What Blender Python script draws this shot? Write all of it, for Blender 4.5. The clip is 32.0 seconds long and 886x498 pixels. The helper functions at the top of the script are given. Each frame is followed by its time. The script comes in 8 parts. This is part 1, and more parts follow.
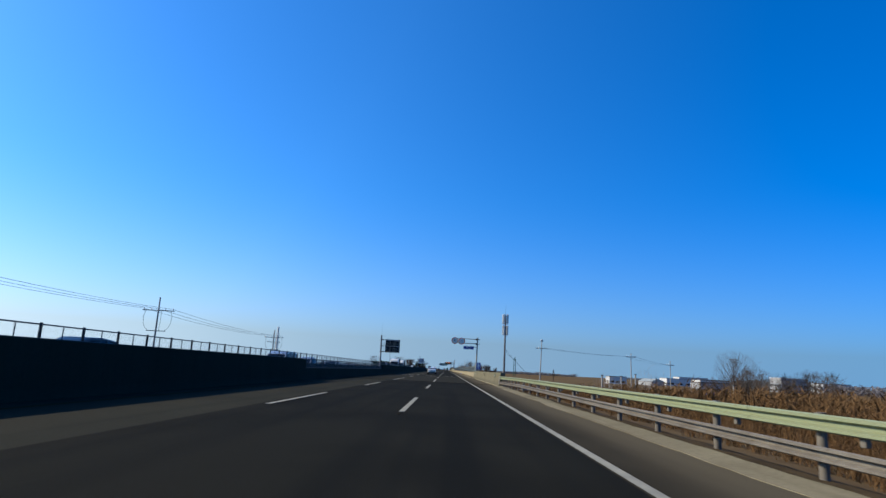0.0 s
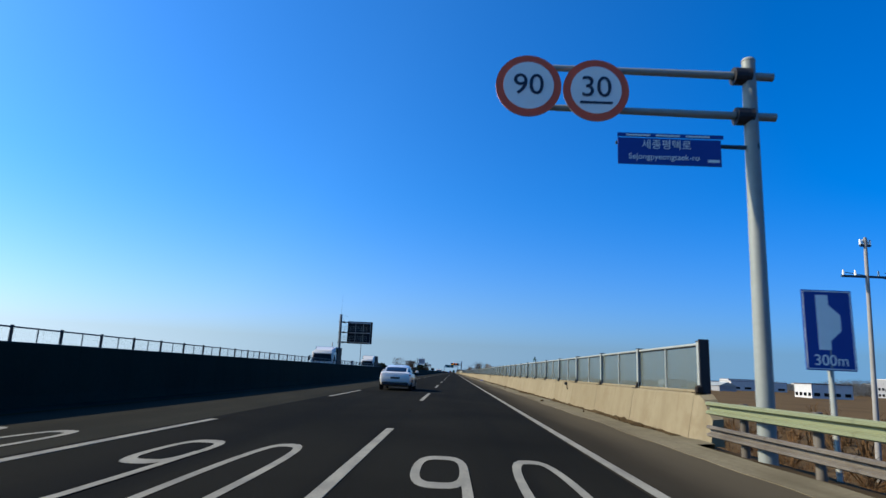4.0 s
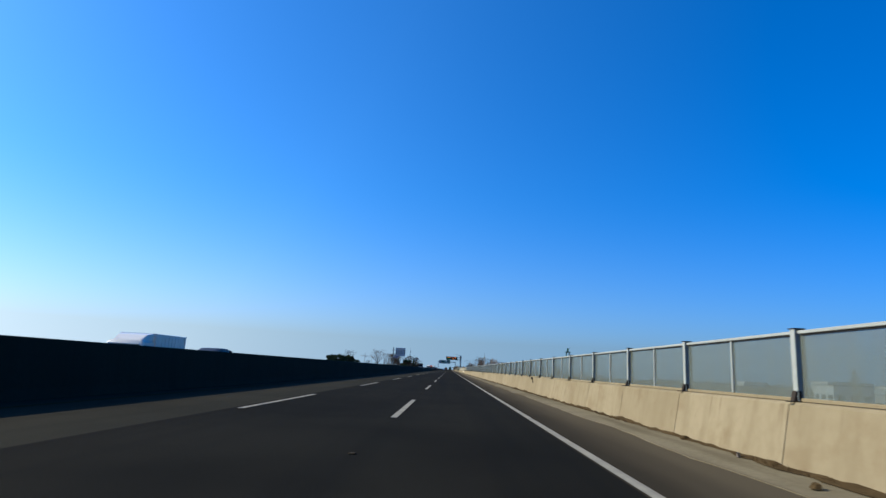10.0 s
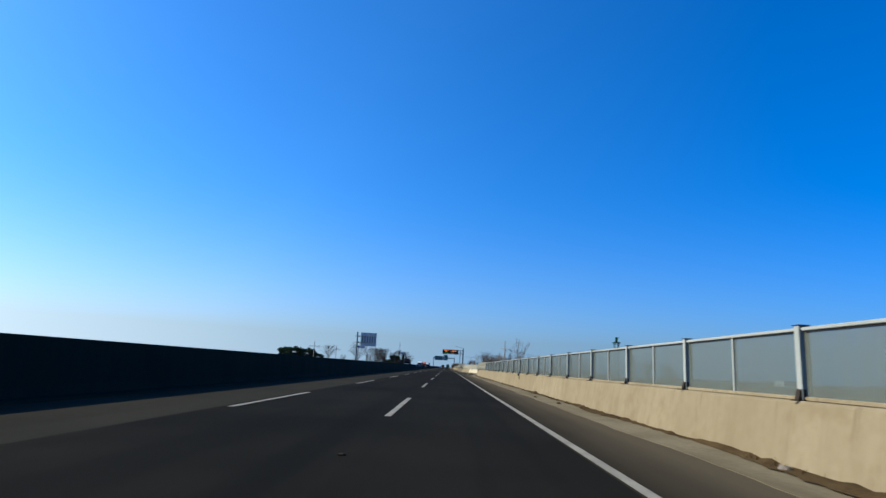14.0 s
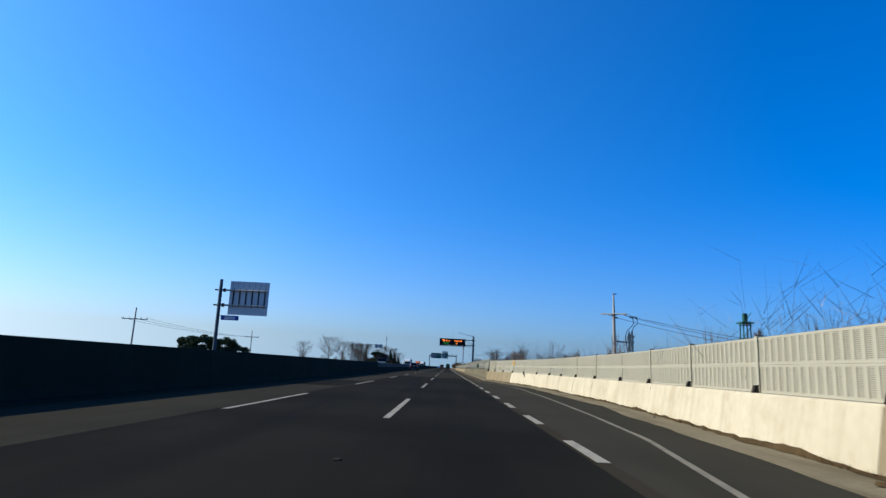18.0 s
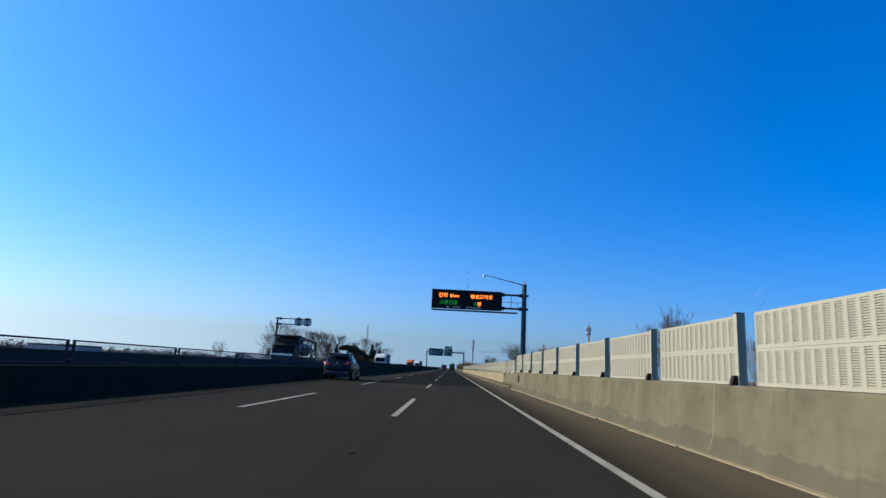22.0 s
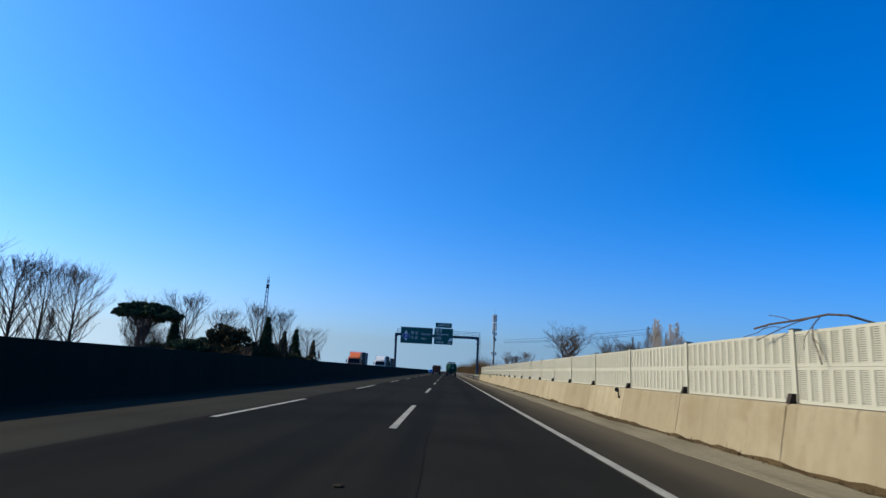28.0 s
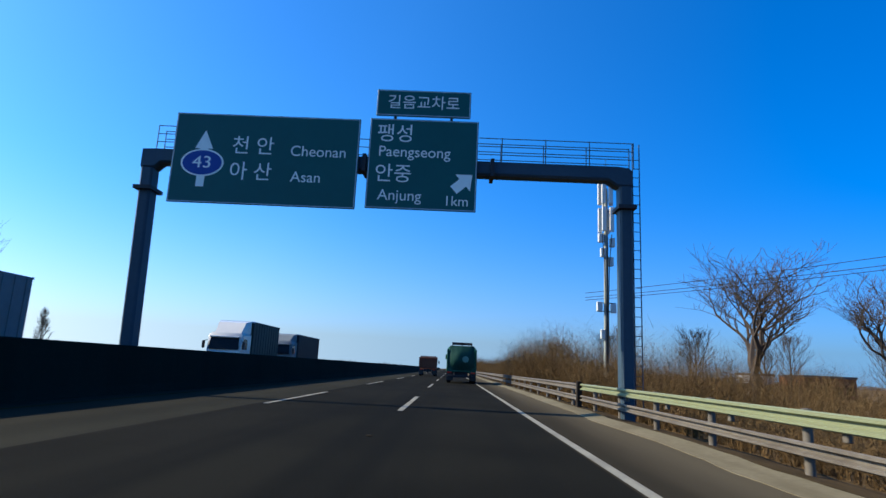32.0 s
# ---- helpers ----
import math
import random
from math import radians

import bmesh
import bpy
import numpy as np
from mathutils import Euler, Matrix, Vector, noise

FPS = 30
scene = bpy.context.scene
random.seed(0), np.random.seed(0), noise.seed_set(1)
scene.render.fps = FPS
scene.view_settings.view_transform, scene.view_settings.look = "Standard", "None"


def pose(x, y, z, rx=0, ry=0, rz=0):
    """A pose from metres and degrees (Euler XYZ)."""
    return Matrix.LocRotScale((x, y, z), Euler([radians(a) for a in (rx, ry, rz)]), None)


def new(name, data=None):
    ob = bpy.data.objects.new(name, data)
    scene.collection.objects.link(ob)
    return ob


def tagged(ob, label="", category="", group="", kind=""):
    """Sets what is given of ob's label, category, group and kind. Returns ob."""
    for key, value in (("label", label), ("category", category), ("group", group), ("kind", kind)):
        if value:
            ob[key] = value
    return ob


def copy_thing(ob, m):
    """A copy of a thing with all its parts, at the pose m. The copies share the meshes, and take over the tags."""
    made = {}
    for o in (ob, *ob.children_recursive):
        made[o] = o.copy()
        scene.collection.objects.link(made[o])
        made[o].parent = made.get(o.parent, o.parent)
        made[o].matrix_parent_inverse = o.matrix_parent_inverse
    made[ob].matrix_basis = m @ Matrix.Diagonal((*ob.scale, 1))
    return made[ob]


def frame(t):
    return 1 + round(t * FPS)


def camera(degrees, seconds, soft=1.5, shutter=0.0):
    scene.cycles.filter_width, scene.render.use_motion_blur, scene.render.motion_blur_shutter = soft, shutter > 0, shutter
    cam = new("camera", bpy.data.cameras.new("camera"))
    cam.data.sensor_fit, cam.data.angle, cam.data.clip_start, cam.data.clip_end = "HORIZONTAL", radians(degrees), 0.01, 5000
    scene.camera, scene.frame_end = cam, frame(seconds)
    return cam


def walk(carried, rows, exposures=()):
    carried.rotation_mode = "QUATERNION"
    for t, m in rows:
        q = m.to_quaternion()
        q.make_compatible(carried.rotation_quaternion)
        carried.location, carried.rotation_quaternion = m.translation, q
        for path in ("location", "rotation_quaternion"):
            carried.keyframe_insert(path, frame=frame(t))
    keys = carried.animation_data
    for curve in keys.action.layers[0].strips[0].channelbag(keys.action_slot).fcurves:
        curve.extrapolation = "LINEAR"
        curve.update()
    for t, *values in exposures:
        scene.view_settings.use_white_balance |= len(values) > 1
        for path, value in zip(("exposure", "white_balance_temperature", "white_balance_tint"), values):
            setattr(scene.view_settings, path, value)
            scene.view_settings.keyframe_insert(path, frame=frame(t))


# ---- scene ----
cam = camera(73.05, 32.0, soft=1.45, shutter=0.06)
PATH = [
    (0, pose(1.148, -16.55, 1.167, 101.37, -2.92, 0.34)),
    (1, pose(1.219, 7.63, 1.167, 101.23, -2.95, 0.49)),
    (2, pose(1.270, 32.16, 1.167, 101.34, -2.61, 0.79)),
    (3, pose(1.262, 56.46, 1.167, 101.61, -2.50, 1.00)),
    (4, pose(1.210, 80.79, 1.167, 101.58, -2.47, 0.93)),
    (6.5, pose(1.246, 142.68, 1.167, 101.36, -2.86, 0.44)),
    (7, pose(1.299, 155.11, 1.167, 101.32, -2.72, 0.57)),
    (8, pose(1.299, 180.23, 1.167, 101.31, -2.57, 0.35)),
    (9, pose(1.351, 205.51, 1.167, 101.36, -2.57, 0.76)),
    (10, pose(1.228, 230.81, 1.167, 101.33, -2.95, 0.57)),
    (11, pose(1.229, 255.83, 1.167, 101.49, -2.79, 0.58)),
    (12, pose(1.235, 281.04, 1.167, 101.33, -2.71, 0.43)),
    (13, pose(1.261, 305.93, 1.167, 101.33, -2.81, 0.53)),
    (14, pose(1.284, 331.14, 1.167, 101.14, -2.98, 0.35)),
    (14.5, pose(1.280, 343.83, 1.167, 101.20, -2.80, 0.40)),
    (16.5, pose(1.240, 393.36, 1.167, 101.31, -2.83, 0.29)),
    (17, pose(1.288, 406.13, 1.167, 101.24, -2.87, 0.52)),
    (18, pose(1.277, 431.51, 1.167, 101.15, -2.74, 0.33)),
    (19, pose(1.356, 456.32, 1.167, 101.48, -2.44, 0.33)),
    (20, pose(1.296, 482.36, 1.167, 100.96, -2.34, 0.34)),
    (21, pose(1.276, 507.70, 1.167, 101.68, -2.71, 0.80)),
    (22, pose(1.253, 530.86, 1.167, 101.22, -2.94, 0.68)),
    (23, pose(1.181, 554.12, 1.167, 101.48, -2.90, 0.63)),
    (24, pose(1.102, 577.49, 1.167, 101.26, -2.81, 0.69)),
    (25, pose(1.041, 601.14, 1.167, 101.43, -2.71, 0.58)),
    (25.5, pose(1.006, 613.03, 1.167, 101.45, -2.87, 0.76)),
    (27.5, pose(1.041, 660.67, 1.167, 101.46, -2.78, 0.47)),
    (28, pose(1.009, 672.89, 1.167, 101.52, -3.03, 0.34)),
    (29, pose(1.086, 697.48, 1.167, 101.33, -3.14, 0.56)),
    (30, pose(1.162, 721.77, 1.167, 101.34, -3.00, 0.54)),
    (31, pose(1.237, 745.20, 1.167, 101.58, -2.60, 0.61)),
    (32, pose(1.328, 768.75, 1.167, 101.26, -2.70, 0.83)),
]
walk(cam, PATH, [(0.0, 0.5), (29.5, 0.5), (31.3, 0.70), (32.0, 0.74)])

# ---- light ----
SUN_RATIO = 1.56           # sideways reach of a shadow per metre of height
to_sun = Vector((-SUN_RATIO, 0.10, 1.0)).normalized()
sun_data = bpy.data.lights.new("sun", "SUN")
sun_data.energy, sun_data.angle, sun_data.color = 5.0, radians(0.53), (1.0, 0.89, 0.71)
sun = new("sun", sun_data)
sun.rotation_euler = to_sun.to_track_quat("Z", "Y").to_euler()
world = bpy.data.worlds.new("sky")
scene.world = world
world.use_nodes = True
wn = world.node_tree
sky = wn.nodes.new("ShaderNodeTexSky")
sky.sky_type, sky.sun_disc = "NISHITA", False
sky.sun_elevation = math.asin(to_sun.z)
sky.sun_rotation = math.atan2(to_sun.x, to_sun.y)
sky.altitude, sky.air_density, sky.dust_density, sky.ozone_density = 0, 1.0, 1.6, 1.7
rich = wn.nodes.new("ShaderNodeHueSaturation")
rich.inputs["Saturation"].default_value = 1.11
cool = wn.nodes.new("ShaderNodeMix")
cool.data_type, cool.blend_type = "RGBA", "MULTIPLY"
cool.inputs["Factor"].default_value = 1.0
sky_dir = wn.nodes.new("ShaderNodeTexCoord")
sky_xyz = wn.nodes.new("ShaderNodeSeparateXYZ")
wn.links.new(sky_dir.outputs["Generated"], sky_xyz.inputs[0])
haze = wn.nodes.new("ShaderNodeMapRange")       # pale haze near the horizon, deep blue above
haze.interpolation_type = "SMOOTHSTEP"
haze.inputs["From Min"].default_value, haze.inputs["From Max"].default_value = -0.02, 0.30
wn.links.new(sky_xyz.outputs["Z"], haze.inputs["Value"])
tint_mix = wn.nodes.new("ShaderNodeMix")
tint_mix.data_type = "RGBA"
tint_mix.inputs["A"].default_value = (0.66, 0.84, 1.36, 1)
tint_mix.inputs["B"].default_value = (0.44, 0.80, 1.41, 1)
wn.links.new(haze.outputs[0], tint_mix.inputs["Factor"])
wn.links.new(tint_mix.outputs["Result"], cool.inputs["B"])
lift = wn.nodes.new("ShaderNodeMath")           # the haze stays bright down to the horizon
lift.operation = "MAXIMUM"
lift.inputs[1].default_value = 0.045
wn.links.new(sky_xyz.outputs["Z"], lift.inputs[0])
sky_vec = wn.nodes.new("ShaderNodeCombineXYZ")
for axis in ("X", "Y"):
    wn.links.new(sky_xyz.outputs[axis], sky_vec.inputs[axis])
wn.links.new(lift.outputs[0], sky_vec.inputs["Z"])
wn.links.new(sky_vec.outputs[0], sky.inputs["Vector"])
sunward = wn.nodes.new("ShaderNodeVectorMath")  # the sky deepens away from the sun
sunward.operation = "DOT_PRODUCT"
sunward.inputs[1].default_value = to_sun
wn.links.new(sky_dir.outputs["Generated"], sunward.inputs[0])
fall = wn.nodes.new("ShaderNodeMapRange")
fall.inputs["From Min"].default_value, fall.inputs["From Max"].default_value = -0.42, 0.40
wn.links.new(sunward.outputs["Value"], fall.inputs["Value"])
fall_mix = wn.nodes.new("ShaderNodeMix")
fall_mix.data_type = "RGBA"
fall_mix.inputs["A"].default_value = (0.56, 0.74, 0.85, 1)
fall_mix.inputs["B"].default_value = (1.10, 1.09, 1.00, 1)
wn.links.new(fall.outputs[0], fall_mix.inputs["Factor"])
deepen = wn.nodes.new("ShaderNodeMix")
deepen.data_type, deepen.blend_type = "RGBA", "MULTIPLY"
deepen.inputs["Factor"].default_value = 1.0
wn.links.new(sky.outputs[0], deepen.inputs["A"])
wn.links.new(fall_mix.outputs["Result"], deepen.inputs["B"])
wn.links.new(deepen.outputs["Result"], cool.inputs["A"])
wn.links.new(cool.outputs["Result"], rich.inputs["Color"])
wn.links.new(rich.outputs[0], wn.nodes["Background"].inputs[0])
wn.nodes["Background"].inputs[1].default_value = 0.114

# ---- materials ----
def material(name, color, rough=0.6, metal=0.0, vary=0.25, grain=8.0, bump=0.2, big=0.6, tint=None, spec=0.5, streak=None, rand=0.0, emit=None, coat=0.0):
    """Principled material with variation at two scales, optional streaks along one axis and bump."""
    m = bpy.data.materials.new(name)
    m.use_nodes = True
    nt = m.node_tree
    b = nt.nodes["Principled BSDF"]
    b.inputs["Roughness"].default_value, b.inputs["Metallic"].default_value = rough, metal
    b.inputs["Specular IOR Level"].default_value = spec
    if coat:
        b.inputs["Coat Weight"].default_value, b.inputs["Coat Roughness"].default_value = coat, 0.04
    if emit:
        b.inputs["Emission Color"].default_value, b.inputs["Emission Strength"].default_value = (*emit[0], 1), emit[1]
    co = nt.nodes.new("ShaderNodeTexCoord")
    geo = nt.nodes.new("ShaderNodeNewGeometry")
    base = nt.nodes.new("ShaderNodeRGB")
    base.outputs[0].default_value = (*color, 1)
    dark = tint or tuple(c * 0.55 for c in color)

    def noise_of(scale, detail, stretch=None):
        n = nt.nodes.new("ShaderNodeTexNoise")
        n.inputs["Scale"].default_value, n.inputs["Detail"].default_value = scale, detail
        if stretch:
            mp = nt.nodes.new("ShaderNodeMapping")
            mp.inputs["Scale"].default_value = stretch
            nt.links.new(geo.outputs["Position"], mp.inputs["Vector"])
            nt.links.new(mp.outputs[0], n.inputs["Vector"])
        else:
            nt.links.new(geo.outputs["Position"], n.inputs["Vector"])
        return n

    def mixed(a, fac, col):
        mx = nt.nodes.new("ShaderNodeMix")
        mx.data_type = "RGBA"
        nt.links.new(fac, mx.inputs["Factor"])
        nt.links.new(a, mx.inputs["A"])
        mx.inputs["B"].default_value = (*col, 1)
        return mx.outputs["Result"]

    def ramp(src, lo, hi, top):
        r = nt.nodes.new("ShaderNodeMapRange")
        r.inputs["From Min"].default_value, r.inputs["From Max"].default_value = lo, hi
        r.inputs["To Max"].default_value = top
        nt.links.new(src, r.inputs["Value"])
        return r.outputs[0]

    out = base.outputs[0]
    if vary:
        small = noise_of(grain, 4)
        large = noise_of(big, 3)
        out = mixed(out, ramp(small.outputs["Fac"], 0.4, 0.75, vary), dark)
        out = mixed(out, ramp(large.outputs["Fac"], 0.42, 0.7, vary * 1.2), dark)
        if bump:
            bp = nt.nodes.new("ShaderNodeBump")
            bp.inputs["Strength"].default_value, bp.inputs["Distance"].default_value = bump, 0.02
            nt.links.new(small.outputs["Fac"], bp.inputs["Height"])
            nt.links.new(bp.outputs[0], b.inputs["Normal"])
    if streak:
        scale3, amount, col = streak
        st = noise_of(1.0, 4, scale3)
        out = mixed(out, ramp(st.outputs["Fac"], 0.48, 0.68, amount), col)
    if rand:
        info = nt.nodes.new("ShaderNodeObjectInfo")
        out = mixed(out, ramp(info.outputs["Random"], 0, 1, rand), dark)
    nt.links.new(out, b.inputs["Base Color"])
    return m


ASPHALT = material("asphalt", (0.0150, 0.0143, 0.0108), 0.92, vary=0.65, grain=38, big=0.22, bump=0.4, tint=(0.0070, 0.0070, 0.0058), streak=((1.1, 0.02, 1), 0.75, (0.0075, 0.0077, 0.0068)), spec=0.01)
ASPHALT_OLD = material("asphalt_old", (0.044, 0.0365, 0.0240), 0.92, vary=0.4, grain=45, big=0.3, bump=0.3, tint=(0.019, 0.0162, 0.0110), streak=((1.2, 0.03, 1), 0.6, (0.019, 0.0160, 0.0108)), spec=0.01)
ASPHALT_WORN = material("asphalt_worn", (0.0290, 0.0278, 0.0200), 0.92, vary=0.4, grain=50, big=0.3, bump=0.3, tint=(0.0165, 0.0162, 0.0124), streak=((1.0, 0.02, 1), 0.55, (0.0165, 0.0160, 0.0124)), spec=0.01)
PAINT = material("road_paint", (0.265, 0.250, 0.190), 0.75, vary=0.5, grain=25, big=1.5, bump=0.2, tint=(0.14, 0.132, 0.11), streak=((3.0, 0.6, 1), 0.4, (0.12, 0.112, 0.09)), spec=0.05)
CONCRETE = material("concrete", (0.240, 0.201, 0.126), 0.88, vary=0.45, grain=5, big=0.5, bump=0.25, tint=(0.165, 0.133, 0.078), streak=((1.3, 2.2, 0.22), 0.45, (0.150, 0.119, 0.069)), rand=0.7, spec=0.03)
CONCRETE_STAINED = material("stained_concrete", (0.162, 0.140, 0.091), 0.9, vary=0.5, grain=5, big=0.6, bump=0.25, tint=(0.130, 0.107, 0.064), streak=((1.3, 2.2, 0.22), 0.5, (0.115, 0.092, 0.054)), rand=0.6, spec=0.03)
CONCRETE_CLEAN = material("clean_concrete", (0.44, 0.395, 0.285), 0.85, vary=0.35, grain=5, big=0.5, bump=0.2, tint=(0.315, 0.275, 0.185), streak=((1.3, 2.2, 0.22), 0.3, (0.225, 0.19, 0.12)), rand=0.2, spec=0.03)
CONCRETE_GREY = material("concrete_grey", (0.132, 0.117, 0.075), 0.95, vary=0.5, grain=4, big=0.5, bump=0.25, tint=(0.088, 0.077, 0.048), streak=((1.2, 1.2, 0.3), 0.45, (0.075, 0.066, 0.042)), rand=0.2, spec=0.03)
# median wall turned from the sun: its shade is put into this colour
CONCRETE_SHADE = material("concrete_shade_tone", (0.0170, 0.0262, 0.0192), 0.9, vary=0.3, grain=9, big=0.4, bump=0.25, streak=((1, 1.5, 0.12), 0.4, (0.0125, 0.0180, 0.0128)), rand=0.15, spec=0.03)
# same wall further on, coloured darker still for deeper shade
CONCRETE_DEEP_SHADE = material("concrete_deep_shade", (0.0115, 0.0185, 0.0140), 0.9, vary=0.3, grain=9, big=0.4, bump=0.25, streak=((1, 1.5, 0.12), 0.4, (0.0085, 0.0130, 0.0095)), rand=0.15, spec=0.03)
GUTTER = material("gutter_concrete", (0.158, 0.135, 0.085), 0.92, vary=0.45, grain=12, big=0.5, bump=0.3, tint=(0.090, 0.075, 0.046), streak=((2.2, 0.12, 1), 0.55, (0.070, 0.057, 0.033)), spec=0.03)
DIRT = material("dirt", (0.072, 0.049, 0.023), 1.0, vary=0.6, grain=14, big=1.0, bump=0.6, tint=(0.034, 0.023, 0.011), spec=0.02)
FIELD = material("field_soil", (0.105, 0.070, 0.034), 1.0, vary=0.5, grain=1.2, big=0.06, bump=0.4, tint=(0.058, 0.037, 0.018), streak=((0.05, 0.4, 1), 0.5, (0.12, 0.078, 0.035)), spec=0.02)
BRUSH = material("dry_brush", (0.125, 0.078, 0.034), 0.95, vary=0.5, grain=3.0, big=0.12, bump=0, tint=(0.055, 0.034, 0.014), spec=0.02)
BRUSH_RUST = material("rusty_brush", (0.120, 0.068, 0.030), 0.95, vary=0.5, grain=3.0, big=0.12, bump=0, tint=(0.060, 0.032, 0.014), spec=0.02)
BRUSH_PALE = material("dry_reeds", (0.1547, 0.1085, 0.0609), 0.95, vary=0.5, grain=3.0, big=0.15, bump=0, tint=(0.091, 0.06076, 0.03248), spec=0.02)
GALV = material("galvanised_steel", (0.30, 0.315, 0.28), 0.5, 0.1, vary=0.25, grain=12, big=0.7, bump=0.05, spec=0.2)
STEEL_GREY = material("grey_painted_steel", (0.033, 0.058, 0.0775), 0.5, 0.0, vary=0.25, grain=10, big=0.5, bump=0.05, spec=0.2)
STEEL_PALE = material("pale_grey_steel", (0.24, 0.255, 0.225), 0.5, 0.05, vary=0.2, grain=10, big=0.5, bump=0.05, spec=0.2)
STEEL_MID = material("dull_galvanised_steel", (0.135, 0.150, 0.150), 0.55, 0.1, vary=0.3, grain=10, big=0.5, bump=0.05, spec=0.2)
STEEL_DARK = material("dark_steel", (0.035, 0.035, 0.037), 0.6, 0.3, vary=0.3, grain=20, bump=0.1, spec=0.2)
RAIL_GREEN = material("pale_green_rail", (0.1672, 0.1827, 0.1007), 0.5, 0.0, vary=0.25, grain=6, big=0.8, bump=0.05, tint=(0.1505, 0.1643, 0.08711), spec=0.2)
RAIL_WHITE = material("weathered_white_rail", (0.138, 0.120, 0.094), 0.6, 0.1, vary=0.5, grain=6, big=0.8, bump=0.05, tint=(0.072, 0.058, 0.043), spec=0.2)
PANEL = material("beige_louvre_panel", (0.305, 0.290, 0.219), 0.6, 0.0, vary=0.2, grain=3, big=0.4, bump=0.03, tint=(0.265, 0.250, 0.182), rand=0.2, streak=((1.0, 1.4, 0.25), 0.35, (0.25, 0.234, 0.168)), spec=0.08)
# slot lining coloured darker than the panel, adding to the shade in the slots
SLOT = material("dark_slot_lining", (0.190, 0.172, 0.126), 0.95, vary=0.3, grain=12, bump=0.2, spec=0.02)
RUST = material("rusty_bracket", (0.030, 0.024, 0.019), 0.9, vary=0.4, grain=30, bump=0.3, spec=0.08)
SIGN_GREEN = material("green_reflective_sheet", (0.006, 0.085, 0.075), 0.45, vary=0.15, grain=4, big=0.7, bump=0.02, spec=0.2)
SIGN_BLUE = material("blue_reflective_sheet", (0.014, 0.052, 0.24), 0.45, vary=0.12, grain=4, bump=0.02, spec=0.2)
SIGN_WHITE = material("white_reflective_sheet", (0.80, 0.78, 0.68), 0.5, vary=0.1, grain=5, bump=0.02)
SIGN_RED = material("red_reflective_sheet", (0.72, 0.085, 0.018), 0.45, vary=0.15, grain=6, bump=0.02)
SIGN_BLACK = material("black_sign_letters", (0.012, 0.014, 0.03), 0.5, vary=0.1, bump=0)
SIGN_BACK = material("bare_aluminium_back", (0.42, 0.44, 0.46), 0.5, 0.4, vary=0.25, grain=5, big=0.7, bump=0.05, spec=0.2)
PLAQUE = material("teal_plaque", (0.096, 0.1498, 0.1248), 0.5, vary=0.2, bump=0.02)
PLAQUE_OLD = material("tarnished_bronze_plaque", (0.062, 0.055, 0.040), 0.7, vary=0.4, grain=12, bump=0.1, spec=0.1)
YELLOW = material("yellow_plate", (0.70, 0.40, 0.05), 0.5, vary=0.15, bump=0.02)
ORANGE_LED = material("orange_led_text", (0.3, 0.08, 0.01), 0.5, vary=0, emit=((1.0, 0.22, 0.03), 2.2))
GREEN_LED = material("green_led_text", (0.01, 0.12, 0.02), 0.5, vary=0, emit=((0.02, 0.5, 0.05), 0.35))
LED_FACE = material("black_display_face", (0.008, 0.008, 0.010), 0.4, vary=0.15, grain=20, bump=0.05, spec=0.12)
TWIG_PALE = material("pale_twigs", (0.26, 0.235, 0.205), 0.95, vary=0.3, grain=5, bump=0, spec=0.02)
BARK = material("bark", (0.069, 0.051, 0.039), 0.95, vary=0.4, grain=14, big=1.5, bump=0.4, spec=0.02)
TWIG = material("bare_twigs", (0.075, 0.0575, 0.045), 0.95, vary=0.3, grain=5, bump=0, spec=0.02)
NEEDLE = material("pine_needles", (0.035, 0.055, 0.028), 0.9, vary=0.5, grain=2.5, big=0.4, bump=0, tint=(0.018, 0.028, 0.014), spec=0.02)
HEDGE = material("brownish_evergreen", (0.080, 0.060, 0.028), 0.95, vary=0.5, grain=2.5, big=0.4, bump=0, tint=(0.035, 0.028, 0.014), spec=0.02)
# both far wood colours are greyed: the distance haze is put into them
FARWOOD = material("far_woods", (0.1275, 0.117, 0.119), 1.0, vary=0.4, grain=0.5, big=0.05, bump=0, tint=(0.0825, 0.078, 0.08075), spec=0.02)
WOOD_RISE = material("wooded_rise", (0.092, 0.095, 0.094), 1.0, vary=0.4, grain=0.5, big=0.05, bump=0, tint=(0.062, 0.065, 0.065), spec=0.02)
POLE_CONC = material("pole_concrete", (0.28, 0.266, 0.238), 0.85, vary=0.25, grain=8, bump=0.1, spec=0.08)
WHITE_METAL = material("white_painted_metal", (0.546, 0.5364, 0.4928), 0.4, 0.1, vary=0.12, grain=5, bump=0.02)
TYRE = material("tyre_rubber", (0.018, 0.018, 0.018), 0.85, vary=0.2, grain=20, bump=0.1, spec=0.08)
RIM = material("alloy_rim", (0.55, 0.56, 0.58), 0.3, 0.8, vary=0.1, bump=0)
GLASS_DARK = material("tinted_window", (0.006, 0.007, 0.009), 0.1, 0.0, vary=0, spec=0.15)
CAR_WHITE = material("white_car_paint", (0.5702, 0.5528, 0.4914), 0.28, 0.0, vary=0.05, grain=3, bump=0, coat=0.8)
CAR_BLUE = material("light_blue_car_paint", (0.06, 0.28, 0.72), 0.3, 0.2, vary=0.05, grain=3, bump=0, coat=0.8)
CAR_NAVY = material("dark_slate_car_paint", (0.0045, 0.0080, 0.0185), 0.36, 0.0, vary=0.08, grain=3, bump=0, coat=0.05, spec=0.16)
CAR_SILVER = material("silver_car_paint", (0.357, 0.3569, 0.3344), 0.32, 0.5, vary=0.08, grain=3, bump=0, coat=0.6)
